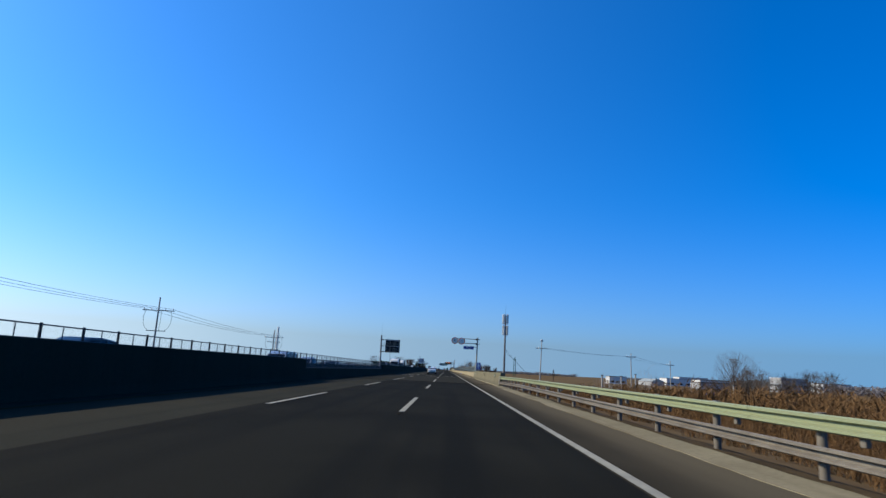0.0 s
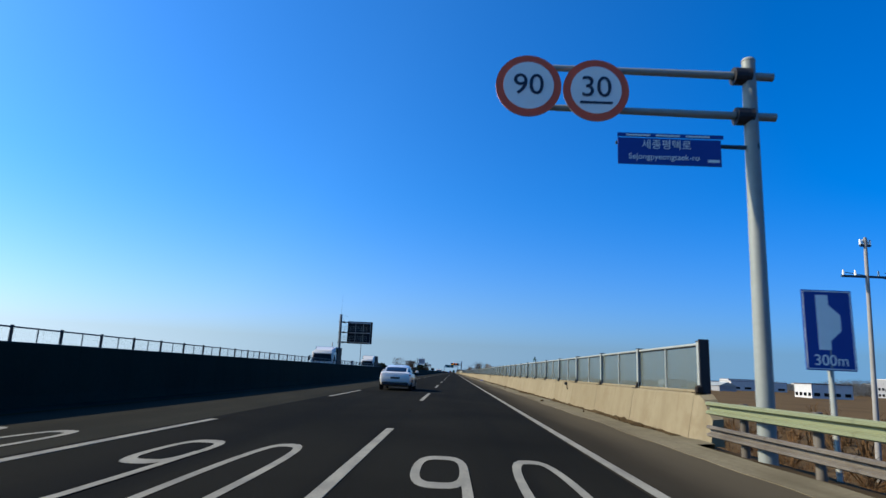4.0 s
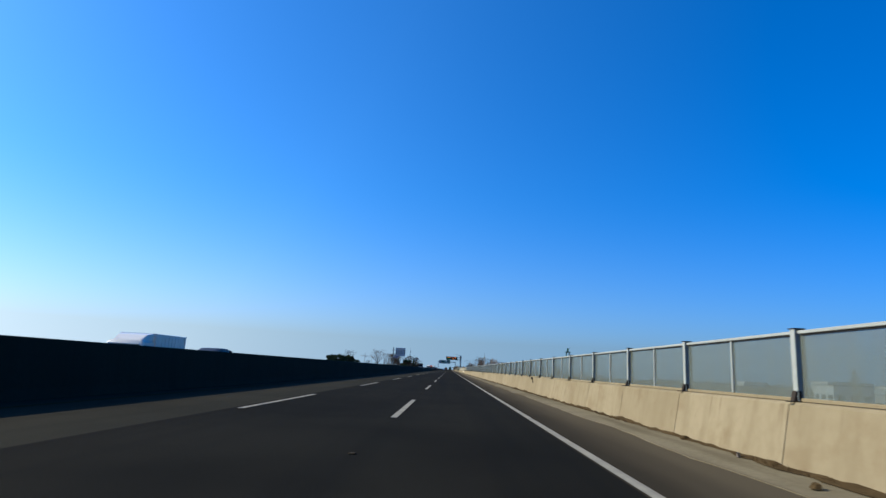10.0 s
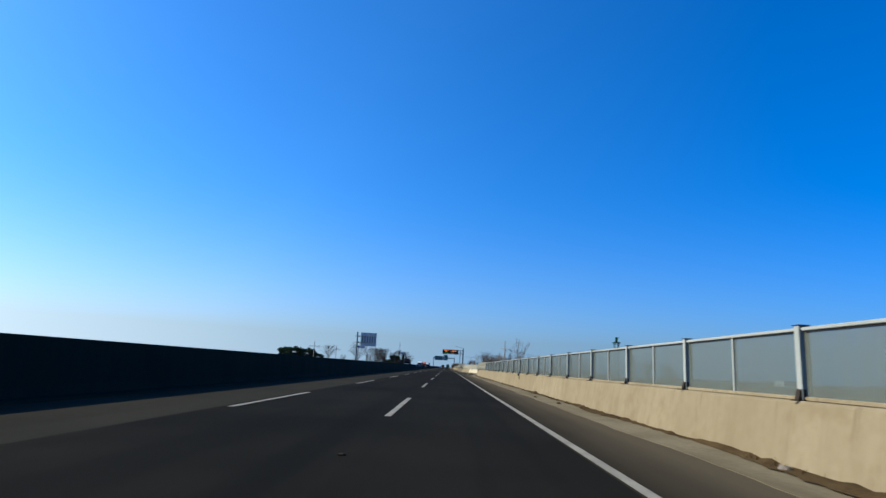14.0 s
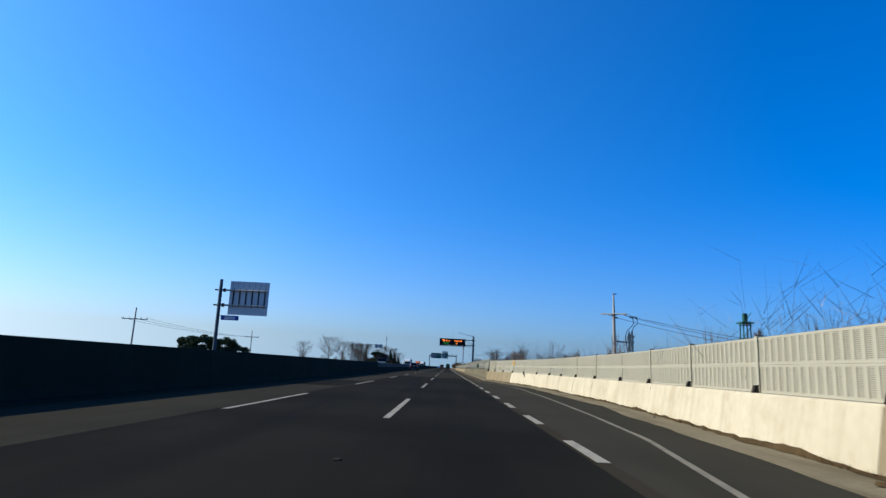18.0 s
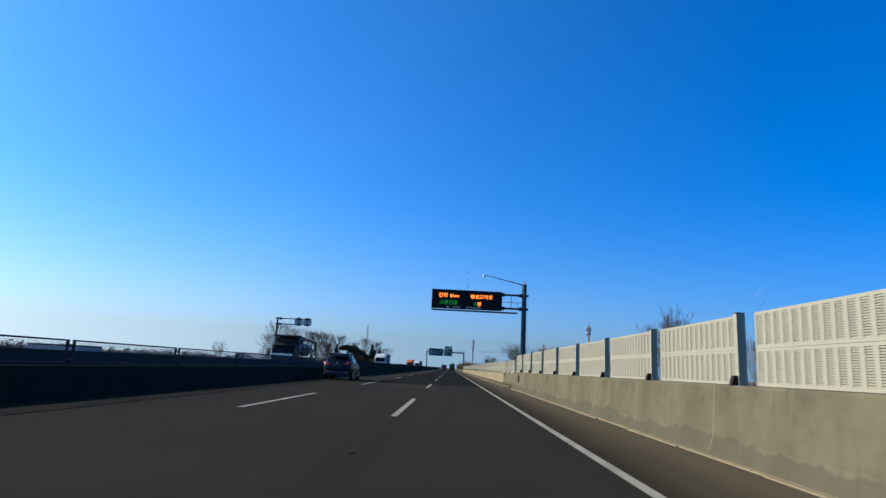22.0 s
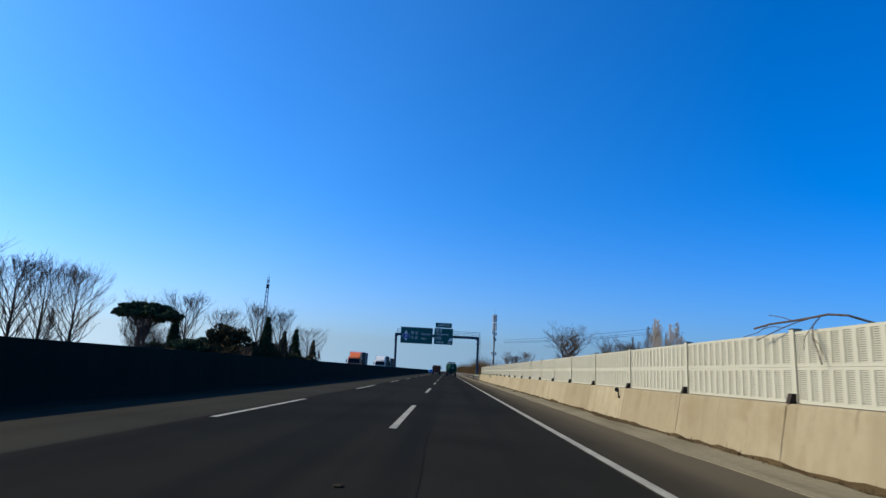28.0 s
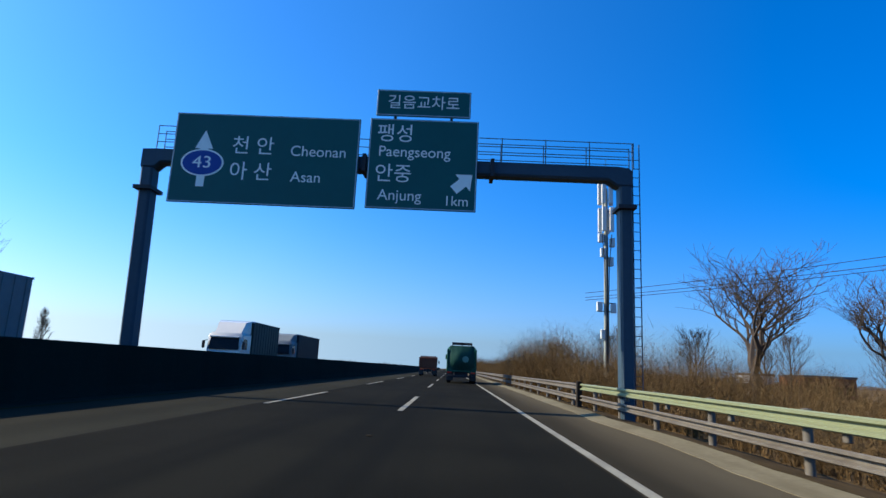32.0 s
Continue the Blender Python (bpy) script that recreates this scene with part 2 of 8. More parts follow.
CAR_BLACK = material("black_trim", (0.015, 0.015, 0.016), 0.5, vary=0.1, bump=0)
LAMP_RED = material("red_lamp_lens", (0.45, 0.025, 0.015), 0.2, vary=0.1, bump=0, coat=0.6)
LAMP_ORANGE = material("amber_lamp_lens", (0.70, 0.11, 0.03), 0.2, vary=0.1, bump=0, coat=0.6)
LAMP_CLEAR = material("clear_lamp_lens", (0.7, 0.7, 0.7), 0.15, vary=0, coat=0.6)
TARP_GREEN = material("dark_green_tarpaulin", (0.010, 0.055, 0.040), 0.6, vary=0.4, grain=3, big=0.8, bump=0.3, tint=(0.006, 0.03, 0.022), spec=0.12)
TRUCK_GREEN = material("green_truck_body", (0.015, 0.085, 0.055), 0.5, vary=0.3, grain=5, big=0.8, bump=0.1, spec=0.12)
RUST_RED = material("rust_red_truck_body", (0.16, 0.055, 0.03), 0.7, vary=0.4, grain=5, big=0.8, bump=0.2, spec=0.12)
CAB_WHITE = material("white_cab_paint", (0.592, 0.57, 0.5016), 0.35, vary=0.1, grain=3, bump=0, coat=0.5)
CAB_ORANGE = material("orange_cab_paint", (0.62, 0.13, 0.015), 0.35, vary=0.1, grain=3, bump=0, coat=0.5)
BOX_NAVY = material("dark_blue_cargo_box", (0.009, 0.012, 0.018), 0.5, vary=0.3, grain=4, bump=0.08, spec=0.12)
BOX_GREEN = material("dark_green_cargo_box", (0.02, 0.045, 0.04), 0.5, vary=0.3, grain=4, bump=0.08, spec=0.12)
BOX_GREY = material("grey_cargo_box", (0.165, 0.1815, 0.18), 0.5, vary=0.2, grain=4, bump=0.08, spec=0.12)
BUILD_WHITE = material("white_wall_render", (0.462, 0.455, 0.434), 0.9, vary=0.2, grain=1.0, bump=0.05, spec=0.08)
BUILD_GREY = material("grey_wall_render", (0.252, 0.252, 0.252), 0.9, vary=0.2, grain=1.0, bump=0.05, spec=0.08)
ROOF_DARK = material("dark_roof_sheet", (0.09, 0.08, 0.08), 0.7, vary=0.3, grain=2.0, bump=0.1, spec=0.08)
CABLE = material("black_cable", (0.02, 0.02, 0.022), 0.7, vary=0, spec=0.08)


def weather(m, reach, col, amount, low=None):
    """Adds blotches, drips below the top edge and, with low, a ragged-edged splash stain to a wall material."""
    nt = m.node_tree
    b = nt.nodes["Principled BSDF"]
    src = b.inputs["Base Color"].links[0].from_socket
    geo = nt.nodes.new("ShaderNodeNewGeometry")
    xyz = nt.nodes.new("ShaderNodeSeparateXYZ")
    nt.links.new(geo.outputs["Position"], xyz.inputs[0])

    def field(scale3, lo, hi, top, rough=0.6):
        mp = nt.nodes.new("ShaderNodeMapping")
        mp.inputs["Scale"].default_value = scale3
        nt.links.new(geo.outputs["Position"], mp.inputs["Vector"])
        n = nt.nodes.new("ShaderNodeTexNoise")
        n.inputs["Scale"].default_value, n.inputs["Detail"].default_value, n.inputs["Roughness"].default_value = 1.0, 5, rough
        nt.links.new(mp.outputs[0], n.inputs["Vector"])
        r = nt.nodes.new("ShaderNodeMapRange")
        r.inputs["From Min"].default_value, r.inputs["From Max"].default_value, r.inputs["To Max"].default_value = lo, hi, top
        nt.links.new(n.outputs["Fac"], r.inputs["Value"])
        return n.outputs["Fac"], r.outputs[0]

    def calc(op, a, b_):
        k = nt.nodes.new("ShaderNodeMath")
        k.operation, k.use_clamp = op, op == "MULTIPLY"
        for i, v in enumerate((a, b_)):
            if isinstance(v, float):
                k.inputs[i].default_value = v
            else:
                nt.links.new(v, k.inputs[i])
        return k.outputs[0]

    def lay(src, fac, col):
        mx = nt.nodes.new("ShaderNodeMix")
        mx.data_type = "RGBA"
        nt.links.new(fac, mx.inputs["Factor"])
        nt.links.new(src, mx.inputs["A"])
        mx.inputs["B"].default_value = (*col, 1)
        return mx.outputs["Result"]

    src = lay(src, field((0.7, 0.9, 1.3), 0.54, 0.66, amount)[1], col)
    src = lay(src, field((2.6, 3.1, 2.2), 0.60, 0.70, amount * 0.8)[1], col)
    drip = field((3.0, 6.5, 0.35), 0.60, 0.68, amount * 1.3)[1]
    edge = nt.nodes.new("ShaderNodeMapRange")
    edge.inputs["From Min"].default_value, edge.inputs["From Max"].default_value = reach[0], reach[1]
    nt.links.new(xyz.outputs["Z"], edge.inputs["Value"])
    src = lay(src, calc("MULTIPLY", drip, edge.outputs[0]), tuple(c * 0.7 for c in col))
    if low:
        wave = field((0.5, 0.75, 0.5), 0, 1, 1, 0.7)[0]
        line_ = calc("SUBTRACT", calc("MULTIPLY", wave, low), xyz.outputs["Z"])
        st = nt.nodes.new("ShaderNodeMapRange")
        st.inputs["From Min"].default_value, st.inputs["From Max"].default_value, st.inputs["To Max"].default_value = -0.015, 0.03, 0.55
        nt.links.new(line_, st.inputs["Value"])
        src = lay(src, st.outputs[0], col)
    nt.links.new(src, b.inputs["Base Color"])


weather(CONCRETE, (0.35, 0.95), (0.150, 0.112, 0.062), 0.42)
weather(CONCRETE_STAINED, (0.30, 0.95), (0.100, 0.078, 0.045), 0.55)
weather(CONCRETE_CLEAN, (0.4, 0.95), (0.25, 0.20, 0.12), 0.25)
weather(CONCRETE_GREY, (0.6, 1.1), (0.060, 0.055, 0.038), 0.40, 0.62)


def dusty_shoulder(m):
    """Pale silt drifted over the outer side of the hard shoulder, thinning with a ragged edge."""
    nt = m.node_tree
    b = nt.nodes["Principled BSDF"]
    src = b.inputs["Base Color"].links[0].from_socket
    geo = nt.nodes.new("ShaderNodeNewGeometry")
    xyz = nt.nodes.new("ShaderNodeSeparateXYZ")
    nt.links.new(geo.outputs["Position"], xyz.inputs[0])
    mp = nt.nodes.new("ShaderNodeMapping")
    mp.inputs["Scale"].default_value = (1.2, 0.10, 1.0)
    nt.links.new(geo.outputs["Position"], mp.inputs["Vector"])
    n = nt.nodes.new("ShaderNodeTexNoise")
    n.inputs["Scale"].default_value, n.inputs["Detail"].default_value = 1.0, 6
    nt.links.new(mp.outputs[0], n.inputs["Vector"])
    add = nt.nodes.new("ShaderNodeMath")
    add.operation = "ADD"
    nt.links.new(xyz.outputs["X"], add.inputs[0])
    nt.links.new(n.outputs["Fac"], add.inputs[1])
    r = nt.nodes.new("ShaderNodeMapRange")
    r.interpolation_type = "SMOOTHSTEP"
    r.inputs["From Min"].default_value, r.inputs["From Max"].default_value, r.inputs["To Max"].default_value = 4.0, 5.5, 0.9
    nt.links.new(add.outputs[0], r.inputs["Value"])
    mx = nt.nodes.new("ShaderNodeMix")
    mx.data_type = "RGBA"
    nt.links.new(r.outputs[0], mx.inputs["Factor"])
    nt.links.new(src, mx.inputs["A"])
    mx.inputs["B"].default_value = (0.078, 0.064, 0.041, 1)
    nt.links.new(mx.outputs["Result"], b.inputs["Base Color"])


SHOULDER = material("hard_shoulder_asphalt", (0.032, 0.0272, 0.0185), 0.92, vary=0.4, grain=45, big=0.3, bump=0.3, tint=(0.020, 0.0172, 0.0118), streak=((1.2, 0.03, 1), 0.5, (0.020, 0.0170, 0.0115)), spec=0.01)
dusty_shoulder(SHOULDER)
LAYBY = material("layby_asphalt", (0.036, 0.0335, 0.0245), 0.92, vary=0.45, grain=45, big=0.3, bump=0.3, tint=(0.024, 0.0226, 0.0165), streak=((0.8, 0.03, 1), 0.5, (0.024, 0.0223, 0.0162)), spec=0.01)


def pane_material():
    m = bpy.data.materials.new("dusty_clear_sheet")
    m.use_nodes = True
    nt = m.node_tree
    out = nt.nodes["Material Output"]
    b = nt.nodes["Principled BSDF"]
    b.inputs["Base Color"].default_value = (0.108, 0.124, 0.108, 1)
    b.inputs["Roughness"].default_value = 0.25
    tr = nt.nodes.new("ShaderNodeBsdfTransparent")
    tr.inputs[0].default_value = (0.72, 0.80, 0.82, 1)
    geo = nt.nodes.new("ShaderNodeNewGeometry")
    n = nt.nodes.new("ShaderNodeTexNoise")
    n.inputs["Scale"].default_value, n.inputs["Detail"].default_value = 1.0, 5
    mp = nt.nodes.new("ShaderNodeMapping")           # dust run down in streaks
    mp.inputs["Scale"].default_value = (1.0, 3.2, 0.6)
    nt.links.new(geo.outputs["Position"], mp.inputs["Vector"])
    nt.links.new(mp.outputs[0], n.inputs["Vector"])
    r = nt.nodes.new("ShaderNodeMapRange")
    r.inputs["To Min"].default_value, r.inputs["To Max"].default_value = 0.40, 0.70
    nt.links.new(n.outputs["Fac"], r.inputs["Value"])
    mx = nt.nodes.new("ShaderNodeMixShader")
    nt.links.new(r.outputs[0], mx.inputs[0])
    nt.links.new(tr.outputs[0], mx.inputs[1])
    nt.links.new(b.outputs[0], mx.inputs[2])
    nt.links.new(mx.outputs[0], out.inputs["Surface"])
    return m


PANE = pane_material()


# ---- mesh helpers ----
class Mesh:
    """Collects boxes, tubes and prisms into one mesh."""

    def __init__(self):
        self.v, self.f = [], []

    def face(self, *pts):
        n = len(self.v)
        self.v += [tuple(p) for p in pts]
        self.f.append(tuple(range(n, n + len(pts))))

    def box(self, x0, x1, y0, y1, z0, z1):
        n = len(self.v)
        self.v += [(x, y, z) for z in (z0, z1) for y in (y0, y1) for x in (x0, x1)]
        self.f += [tuple(n + i for i in q) for q in ((0, 2, 3, 1), (4, 5, 7, 6), (0, 1, 5, 4), (2, 6, 7, 3), (0, 4, 6, 2), (1, 3, 7, 5))]
        return self

    def rbox(self, x0, x1, y0, y1, z0, z1, c=0.03):
        """A box with chamfered edges."""
        n = len(self.v)
        ring = []
        for z, k in ((z0, c), (z0 + c, 0), (z1 - c, 0), (z1, c)):
            a0, a1, b0, b1 = x0 + k, x1 - k, y0 + k, y1 - k
            ring.append([(a0 + c, b0), (a1 - c, b0), (a1, b0 + c), (a1, b1 - c), (a1 - c, b1), (a0 + c, b1), (a0, b1 - c), (a0, b0 + c)])
            self.v += [(p[0], p[1], z) for p in ring[-1]]
        for i in range(3):
            for j in range(8):
                a, b = n + i * 8 + j, n + i * 8 + (j + 1) % 8
                self.f.append((a, b, b + 8, a + 8))
        self.f.append(tuple(n + j for j in reversed(range(8))))
        self.f.append(tuple(n + 24 + j for j in range(8)))
        return self

    def tube(self, a, b, r0, r1=None, n=8, caps=True):
        r1 = r0 if r1 is None else r1
        a, b = Vector(a), Vector(b)
        d = (b - a).normalized()
        s = d.orthogonal().normalized()
        t = d.cross(s)
        k = len(self.v)
        for p, r in ((a, r0), (b, r1)):
            for i in range(n):
                q = 2 * math.pi * i / n
                self.v.append(tuple(p + s * (r * math.cos(q)) + t * (r * math.sin(q))))
        for i in range(n):
            j = (i + 1) % n
            self.f.append((k + i, k + j, k + n + j, k + n + i))
        if caps:
            self.f.append(tuple(k + i for i in reversed(range(n))))
            self.f.append(tuple(k + n + i for i in range(n)))
        return self

    def path(self, pts, r, n=6):
        """One continuous round bar along pts."""
        pts = [Vector(p) for p in pts]
        s = (pts[1] - pts[0]).orthogonal().normalized()
        rings = []
        for i, p in enumerate(pts):
            d = (pts[min(i + 1, len(pts) - 1)] - pts[max(i - 1, 0)]).normalized()
            s = (s - d * s.dot(d)).normalized()
            t = d.cross(s)
            rings.append([p + s * (r * math.cos(6.2832 * k / n)) + t * (r * math.sin(6.2832 * k / n)) for k in range(n)])
        return self.loft(rings)

    def prism(self, prof, y0, y1, shift=None):
        """A profile of (x, z), counter-clockwise seen from -y, drawn from y0 to y1; shift(y) moves it sideways."""
        s0, s1 = (shift(y0), shift(y1)) if shift else (0, 0)
        n, k = len(prof), len(self.v)
        self.v += [(x + s0, y0, z) for x, z in prof] + [(x + s1, y1, z) for x, z in prof]
        for i in range(n):
            j = (i + 1) % n
            self.f.append((k + i, k + j, k + n + j, k + n + i))
        self.f.append(tuple(k + i for i in reversed(range(n))))
        self.f.append(tuple(k + n + i for i in range(n)))
        return self

    def loft(self, rings, close=True):
        """Skin through rings of equal length; both ends capped."""
        n, k = len(rings[0]), len(self.v)
        for r in rings:
            self.v += [tuple(p) for p in r]
        for i in range(len(rings) - 1):
            for j in range(n if close else n - 1):
                a, b = k + i * n + j, k + i * n + (j + 1) % n
                self.f.append((a, b, b + n, a + n))
        if close:
            self.f.append(tuple(k + j for j in reversed(range(n))))
            self.f.append(tuple(k + (len(rings) - 1) * n + j for j in range(n)))
        return self

    def disc(self, c, r, axis="y", n=28, thick=0.02):
        d = {"x": Vector((thick, 0, 0)), "y": Vector((0, thick, 0)), "z": Vector((0, 0, thick))}[axis]
        return self.tube(Vector(c) - d / 2, Vector(c) + d / 2, r, r, n)

    def data(self, name, smooth=None):
        me = bpy.data.meshes.new(name)
        me.from_pydata(self.v, [], self.f)
        if smooth:
            me.polygons.foreach_set("use_smooth", [True] * len(me.polygons))
            me.set_sharp_from_angle(angle=radians(smooth))
        me.update()
        return me


def part(name, mesh, mat, parent=None, label="", smooth=None, m=None, mirror_shadow=True):
    """Links a Mesh (or mesh data) as one object, under a thing where parent is given."""
    me = mesh.data(name, smooth) if isinstance(mesh, Mesh) else mesh
    if not me.materials:
        me.materials.append(mat)
    ob = new(name, me)
    if parent is not None:
        ob.parent = parent
    if m is not None:
        ob.matrix_basis = m
    if label:
        tagged(ob, label)
    return ob


def thing(name, label, category, m=None, group="", kind=""):
    ob = new(name)
    ob.empty_display_size = 0.2
    if m is not None:
        ob.matrix_basis = m
    return tagged(ob, label, category, group, kind)


def writing(text, size, mat, parent, m, name="lettering", depth=0.004, wide=1.0, label=""):
    cu = bpy.data.curves.new(name, "FONT")
    cu.body, cu.size, cu.extrude = text, size, depth
    cu.align_x, cu.align_y = "CENTER", "CENTER"
    cu.materials.append(mat)
    ob = new(name, cu)
    ob.parent = parent
    ob.matrix_basis = m @ Matrix.Diagonal((wide, 1, 1, 1))
    if label:
        tagged(ob, label)
    return ob


FACE_BACK = pose(0, 0, 0, 90)      # turns flat lettering upright, facing -y


# ---- the plan along the road (y runs ahead) ----
Y0, Y1 = -120.0, 1500.0
LINE_R, LINE_A, LINE_B, LINE_L = 3.41, 0.0, -3.70, -7.25
LEFT_FACE = -8.22
S = 4.17                     # spacing of the screen posts


def ease(y, pts):
    for (a, u), (b, w) in zip(pts, pts[1:]):
        if y <= b:
            return u + (w - u) * max(0.0, (y - a) / (b - a))
    return pts[-1][1]


FACE = [(-999, 6.0), (34.6, 6.0), (34.9, 5.55), (86.0, 5.57), (86.3, 6.0), (428, 6.0), (455, 8.0), (475, 8.0), (494.1, 5.95), (495.9, 5.45), (572.9, 5.47), (578.0, 6.0), (2000, 6.0)]
OUTER = [(-999, LINE_R), (431.8, LINE_R), (434, 3.8), (443.4, 5.15), (450, 5.55), (459, 5.9), (470, 6.1), (475, 6.02), (480, 5.6), (486, 4.6), (493.2, LINE_R), (2000, LINE_R)]


def face_x(y):
    return ease(y, FACE)


def bridge(y):
    return 34.7 < y < 86.2 or 495.5 < y < 572.9


def gutter_x(y):
    if 572.9 <= y < 578.7:
        return 5.47
    return face_x(y) - (0.06 if bridge(y) else 0.86 + 0.16 * noise.noise((2, y * 0.23, 1)) + 0.07 * noise.noise((7, y * 0.9, 1)))


def side_profile(x, y):
    """Height of the natural ground beside the road."""
    k = ease(y, [(-500, 0.25), (30, 0.3), (75, 0.9), (140, 1.0), (420, 0.8), (700, 0.25), (3000, 0.25)])
    n = noise.noise((x * 0.05, y * 0.05, 0)) * 0.25
    if x > 6.7:
        return ease(x, [(6.7, -0.12), (8.0, -0.45), (13, -2.6 * k - 0.3), (60, -3.0 * k - 0.3), (400, -3.0 * k), (4000, -4)]) + n * min(1, (x - 6.7) / 4)
    if x < -23:
        return ease(-x, [(23, -0.15), (27, -1.2), (60, -1.6), (4000, -3.5)]) + n * min(1, (-23 - x) / 4)
    return -0.16


# ground, one sheet to the horizon
gx = [-4200, -2000, -900, -400, -200, -120, -80, -55, -40, -32, -27, -24.5, -23, -15, 6.5, 6.7, 8, 9.5, 11, 13, 17, 23, 32, 45, 60, 90, 140, 220, 400, 900, 2000, 4200]
gy = [-4000, -1500, -600, -300] + list(range(-150, 1300, 12)) + [1400, 1600, 2000, 2800, 4200]
g = Mesh()
g.v = [(x, y, side_profile(x, y)) for y in gy for x in gx]
g.f = [(j * len(gx) + i, j * len(gx) + i + 1, (j + 1) * len(gx) + i + 1, (j + 1) * len(gx) + i) for j in range(len(gy) - 1) for i in range(len(gx) - 1)]
ground = part("ground", g, FIELD)
tagged(ground, "brown winter fields and bare soil embankment beside the road", "ground", kind="structure")

# carriageway
road = thing("road", "dark grey asphalt dual carriageway with white lane paint", "road", kind="structure")


def strip(name, left, right, z, mat, parent, y0=Y0, y1=Y1, step=8.0, label=""):
    m = Mesh()
    n = int((y1 - y0) / step)
    ys = [y0 + (y1 - y0) * i / n for i in range(n + 1)]
    for a, b in zip(ys, ys[1:]):
        m.face((left(a), a, z), (right(a), a, z), (right(b), b, z), (left(b), b, z))
    return part(name, m, mat, parent, label)


strip("lane_surface", lambda y: -3.92, lambda y: 3.30, 0.0, ASPHALT, road, label="dark resurfaced asphalt lanes")
strip("lane_surface", lambda y: LEFT_FACE, lambda y: -3.92, 0.0, ASPHALT_WORN, road, label="older grey asphalt beside the median wall")
strip("shoulder_surface", lambda y: 3.30, lambda y: gutter_x(y) + (0.0 if bridge(y) else 0.35), 0.0, SHOULDER, road, step=1.5, label="worn brownish asphalt hard shoulder")
strip("layby_surface", lambda y: LINE_R + 0.12, lambda y: gutter_x(y) + 0.2, 0.0035, LAYBY, road, 437.0, 492.0, 1.5, "grey-brown asphalt of a lay-by")
strip("opposite_surface", lambda y: -22.3, lambda y: -10.3, 0.0, ASPHALT_OLD, road, label="grey asphalt of the opposite carriageway")

DECK = material("bridge_deck_asphalt", (0.0235, 0.0220, 0.0162), 0.92, vary=0.4, grain=50, big=0.3, bump=0.3, tint=(0.0175, 0.0168, 0.0128), streak=((1.0, 0.02, 1), 0.5, (0.0170, 0.0162, 0.0124)), spec=0.01)
for a, b in ((39.7, 84.0), (497.1, 572.0)):
    part("deck_surface", Mesh().box(LEFT_FACE + 0.12, 3.30, a, b, -0.05, 0.003), DECK, road, "paler asphalt of a bridge deck")

# lane paint
dash_m = Mesh().box(-0.075, 0.075, 0, 8.1, 0, 0.006).data("lane_dash")
short_m = Mesh().box(-0.09, 0.09, 0, 2.5, 0, 0.006).data("short_dash")
for k in range(-6, 75):
    y = 20.0 * k + (5.17 if k >= 3 else 0.0)
    for x, dy in ((LINE_A, 0.0), (LINE_B, 0.32)):
        ob = part("lane_dash", dash_m, PAINT, road, m=pose(x, y + dy, 0.002))
        if k == 2:
            ob.scale = (1, 13.2 / 8.1, 1)
    part("lane_dash", dash_m, PAINT, road, m=pose(-14.6, y, 0.002))
    part("lane_dash", dash_m, PAINT, road, m=pose(-18.2, y, 0.002))
for k in range(11):
    part("short_dash", short_m, PAINT, road, m=pose(LINE_R + 0.05, 434.4 + 5.57 * k, 0.002))


def line(path, half, y0, y1, mat=PAINT, step=2.0, label=""):
    strip("edge_line", lambda y: path(y) - half, lambda y: path(y) + half, 0.005, mat, road, y0, y1, step, label)


line(lambda y: LINE_R, 0.075, Y0, 432.0, step=12)
line(lambda y: LINE_R, 0.075, 493.6, Y1, step=12)
line(lambda y: ease(y, OUTER), 0.06, 431.8, 493.4, material("worn_road_paint", (0.185, 0.170, 0.130), 0.85, vary=0.6, grain=14, big=1.2, tint=(0.105, 0.096, 0.074), spec=0.0), step=0.8, label="worn lay-by edge line")
# the line beside the median is a dark, dull yellow
line(lambda y: LINE_L, 0.075, Y0, Y1, material("yellow_road_paint", (0.045, 0.034, 0.014), 0.9, vary=0.4, grain=25, spec=0.0), step=12, label="dark yellow edge line beside the median")
line(lambda y: -21.6, 0.075, Y0, Y1, step=12)

# painted speed numbers, stretched along the lanes
def ribbon(pts, w):
    """A flat painted stroke along pts (x, y), wider along the road's run than across it."""
    m = Mesh()
    L_, R_ = [], []
    for i, p in enumerate(pts):
        a, b = Vector(pts[max(0, i - 1)]), Vector(pts[min(len(pts) - 1, i + 1)])
        d = Vector(((b - a).x * 4.0, (b - a).y)).normalized()
        n = Vector((-d.y * w, d.x * w * 3.2))
        L_.append(Vector(p) + n)
        R_.append(Vector(p) - n)
    for i in range(len(pts) - 1):
        m.face((*R_[i], 0.006), (*R_[i + 1], 0.006), (*L_[i + 1], 0.006), (*L_[i], 0.006))
    return m


def oval(cx, cy, rx, ry, a0=0, a1=360, n=28):
    """Rounded oblong outline."""
    out = []
    for i in range(n + 1):
        t = radians(a0 + (a1 - a0) * i / n)
        c, s = math.cos(t), math.sin(t)
        out.append((cx + rx * math.copysign(abs(c) ** 0.6, c), cy + ry * math.copysign(abs(s) ** 0.8, s)))
    return out


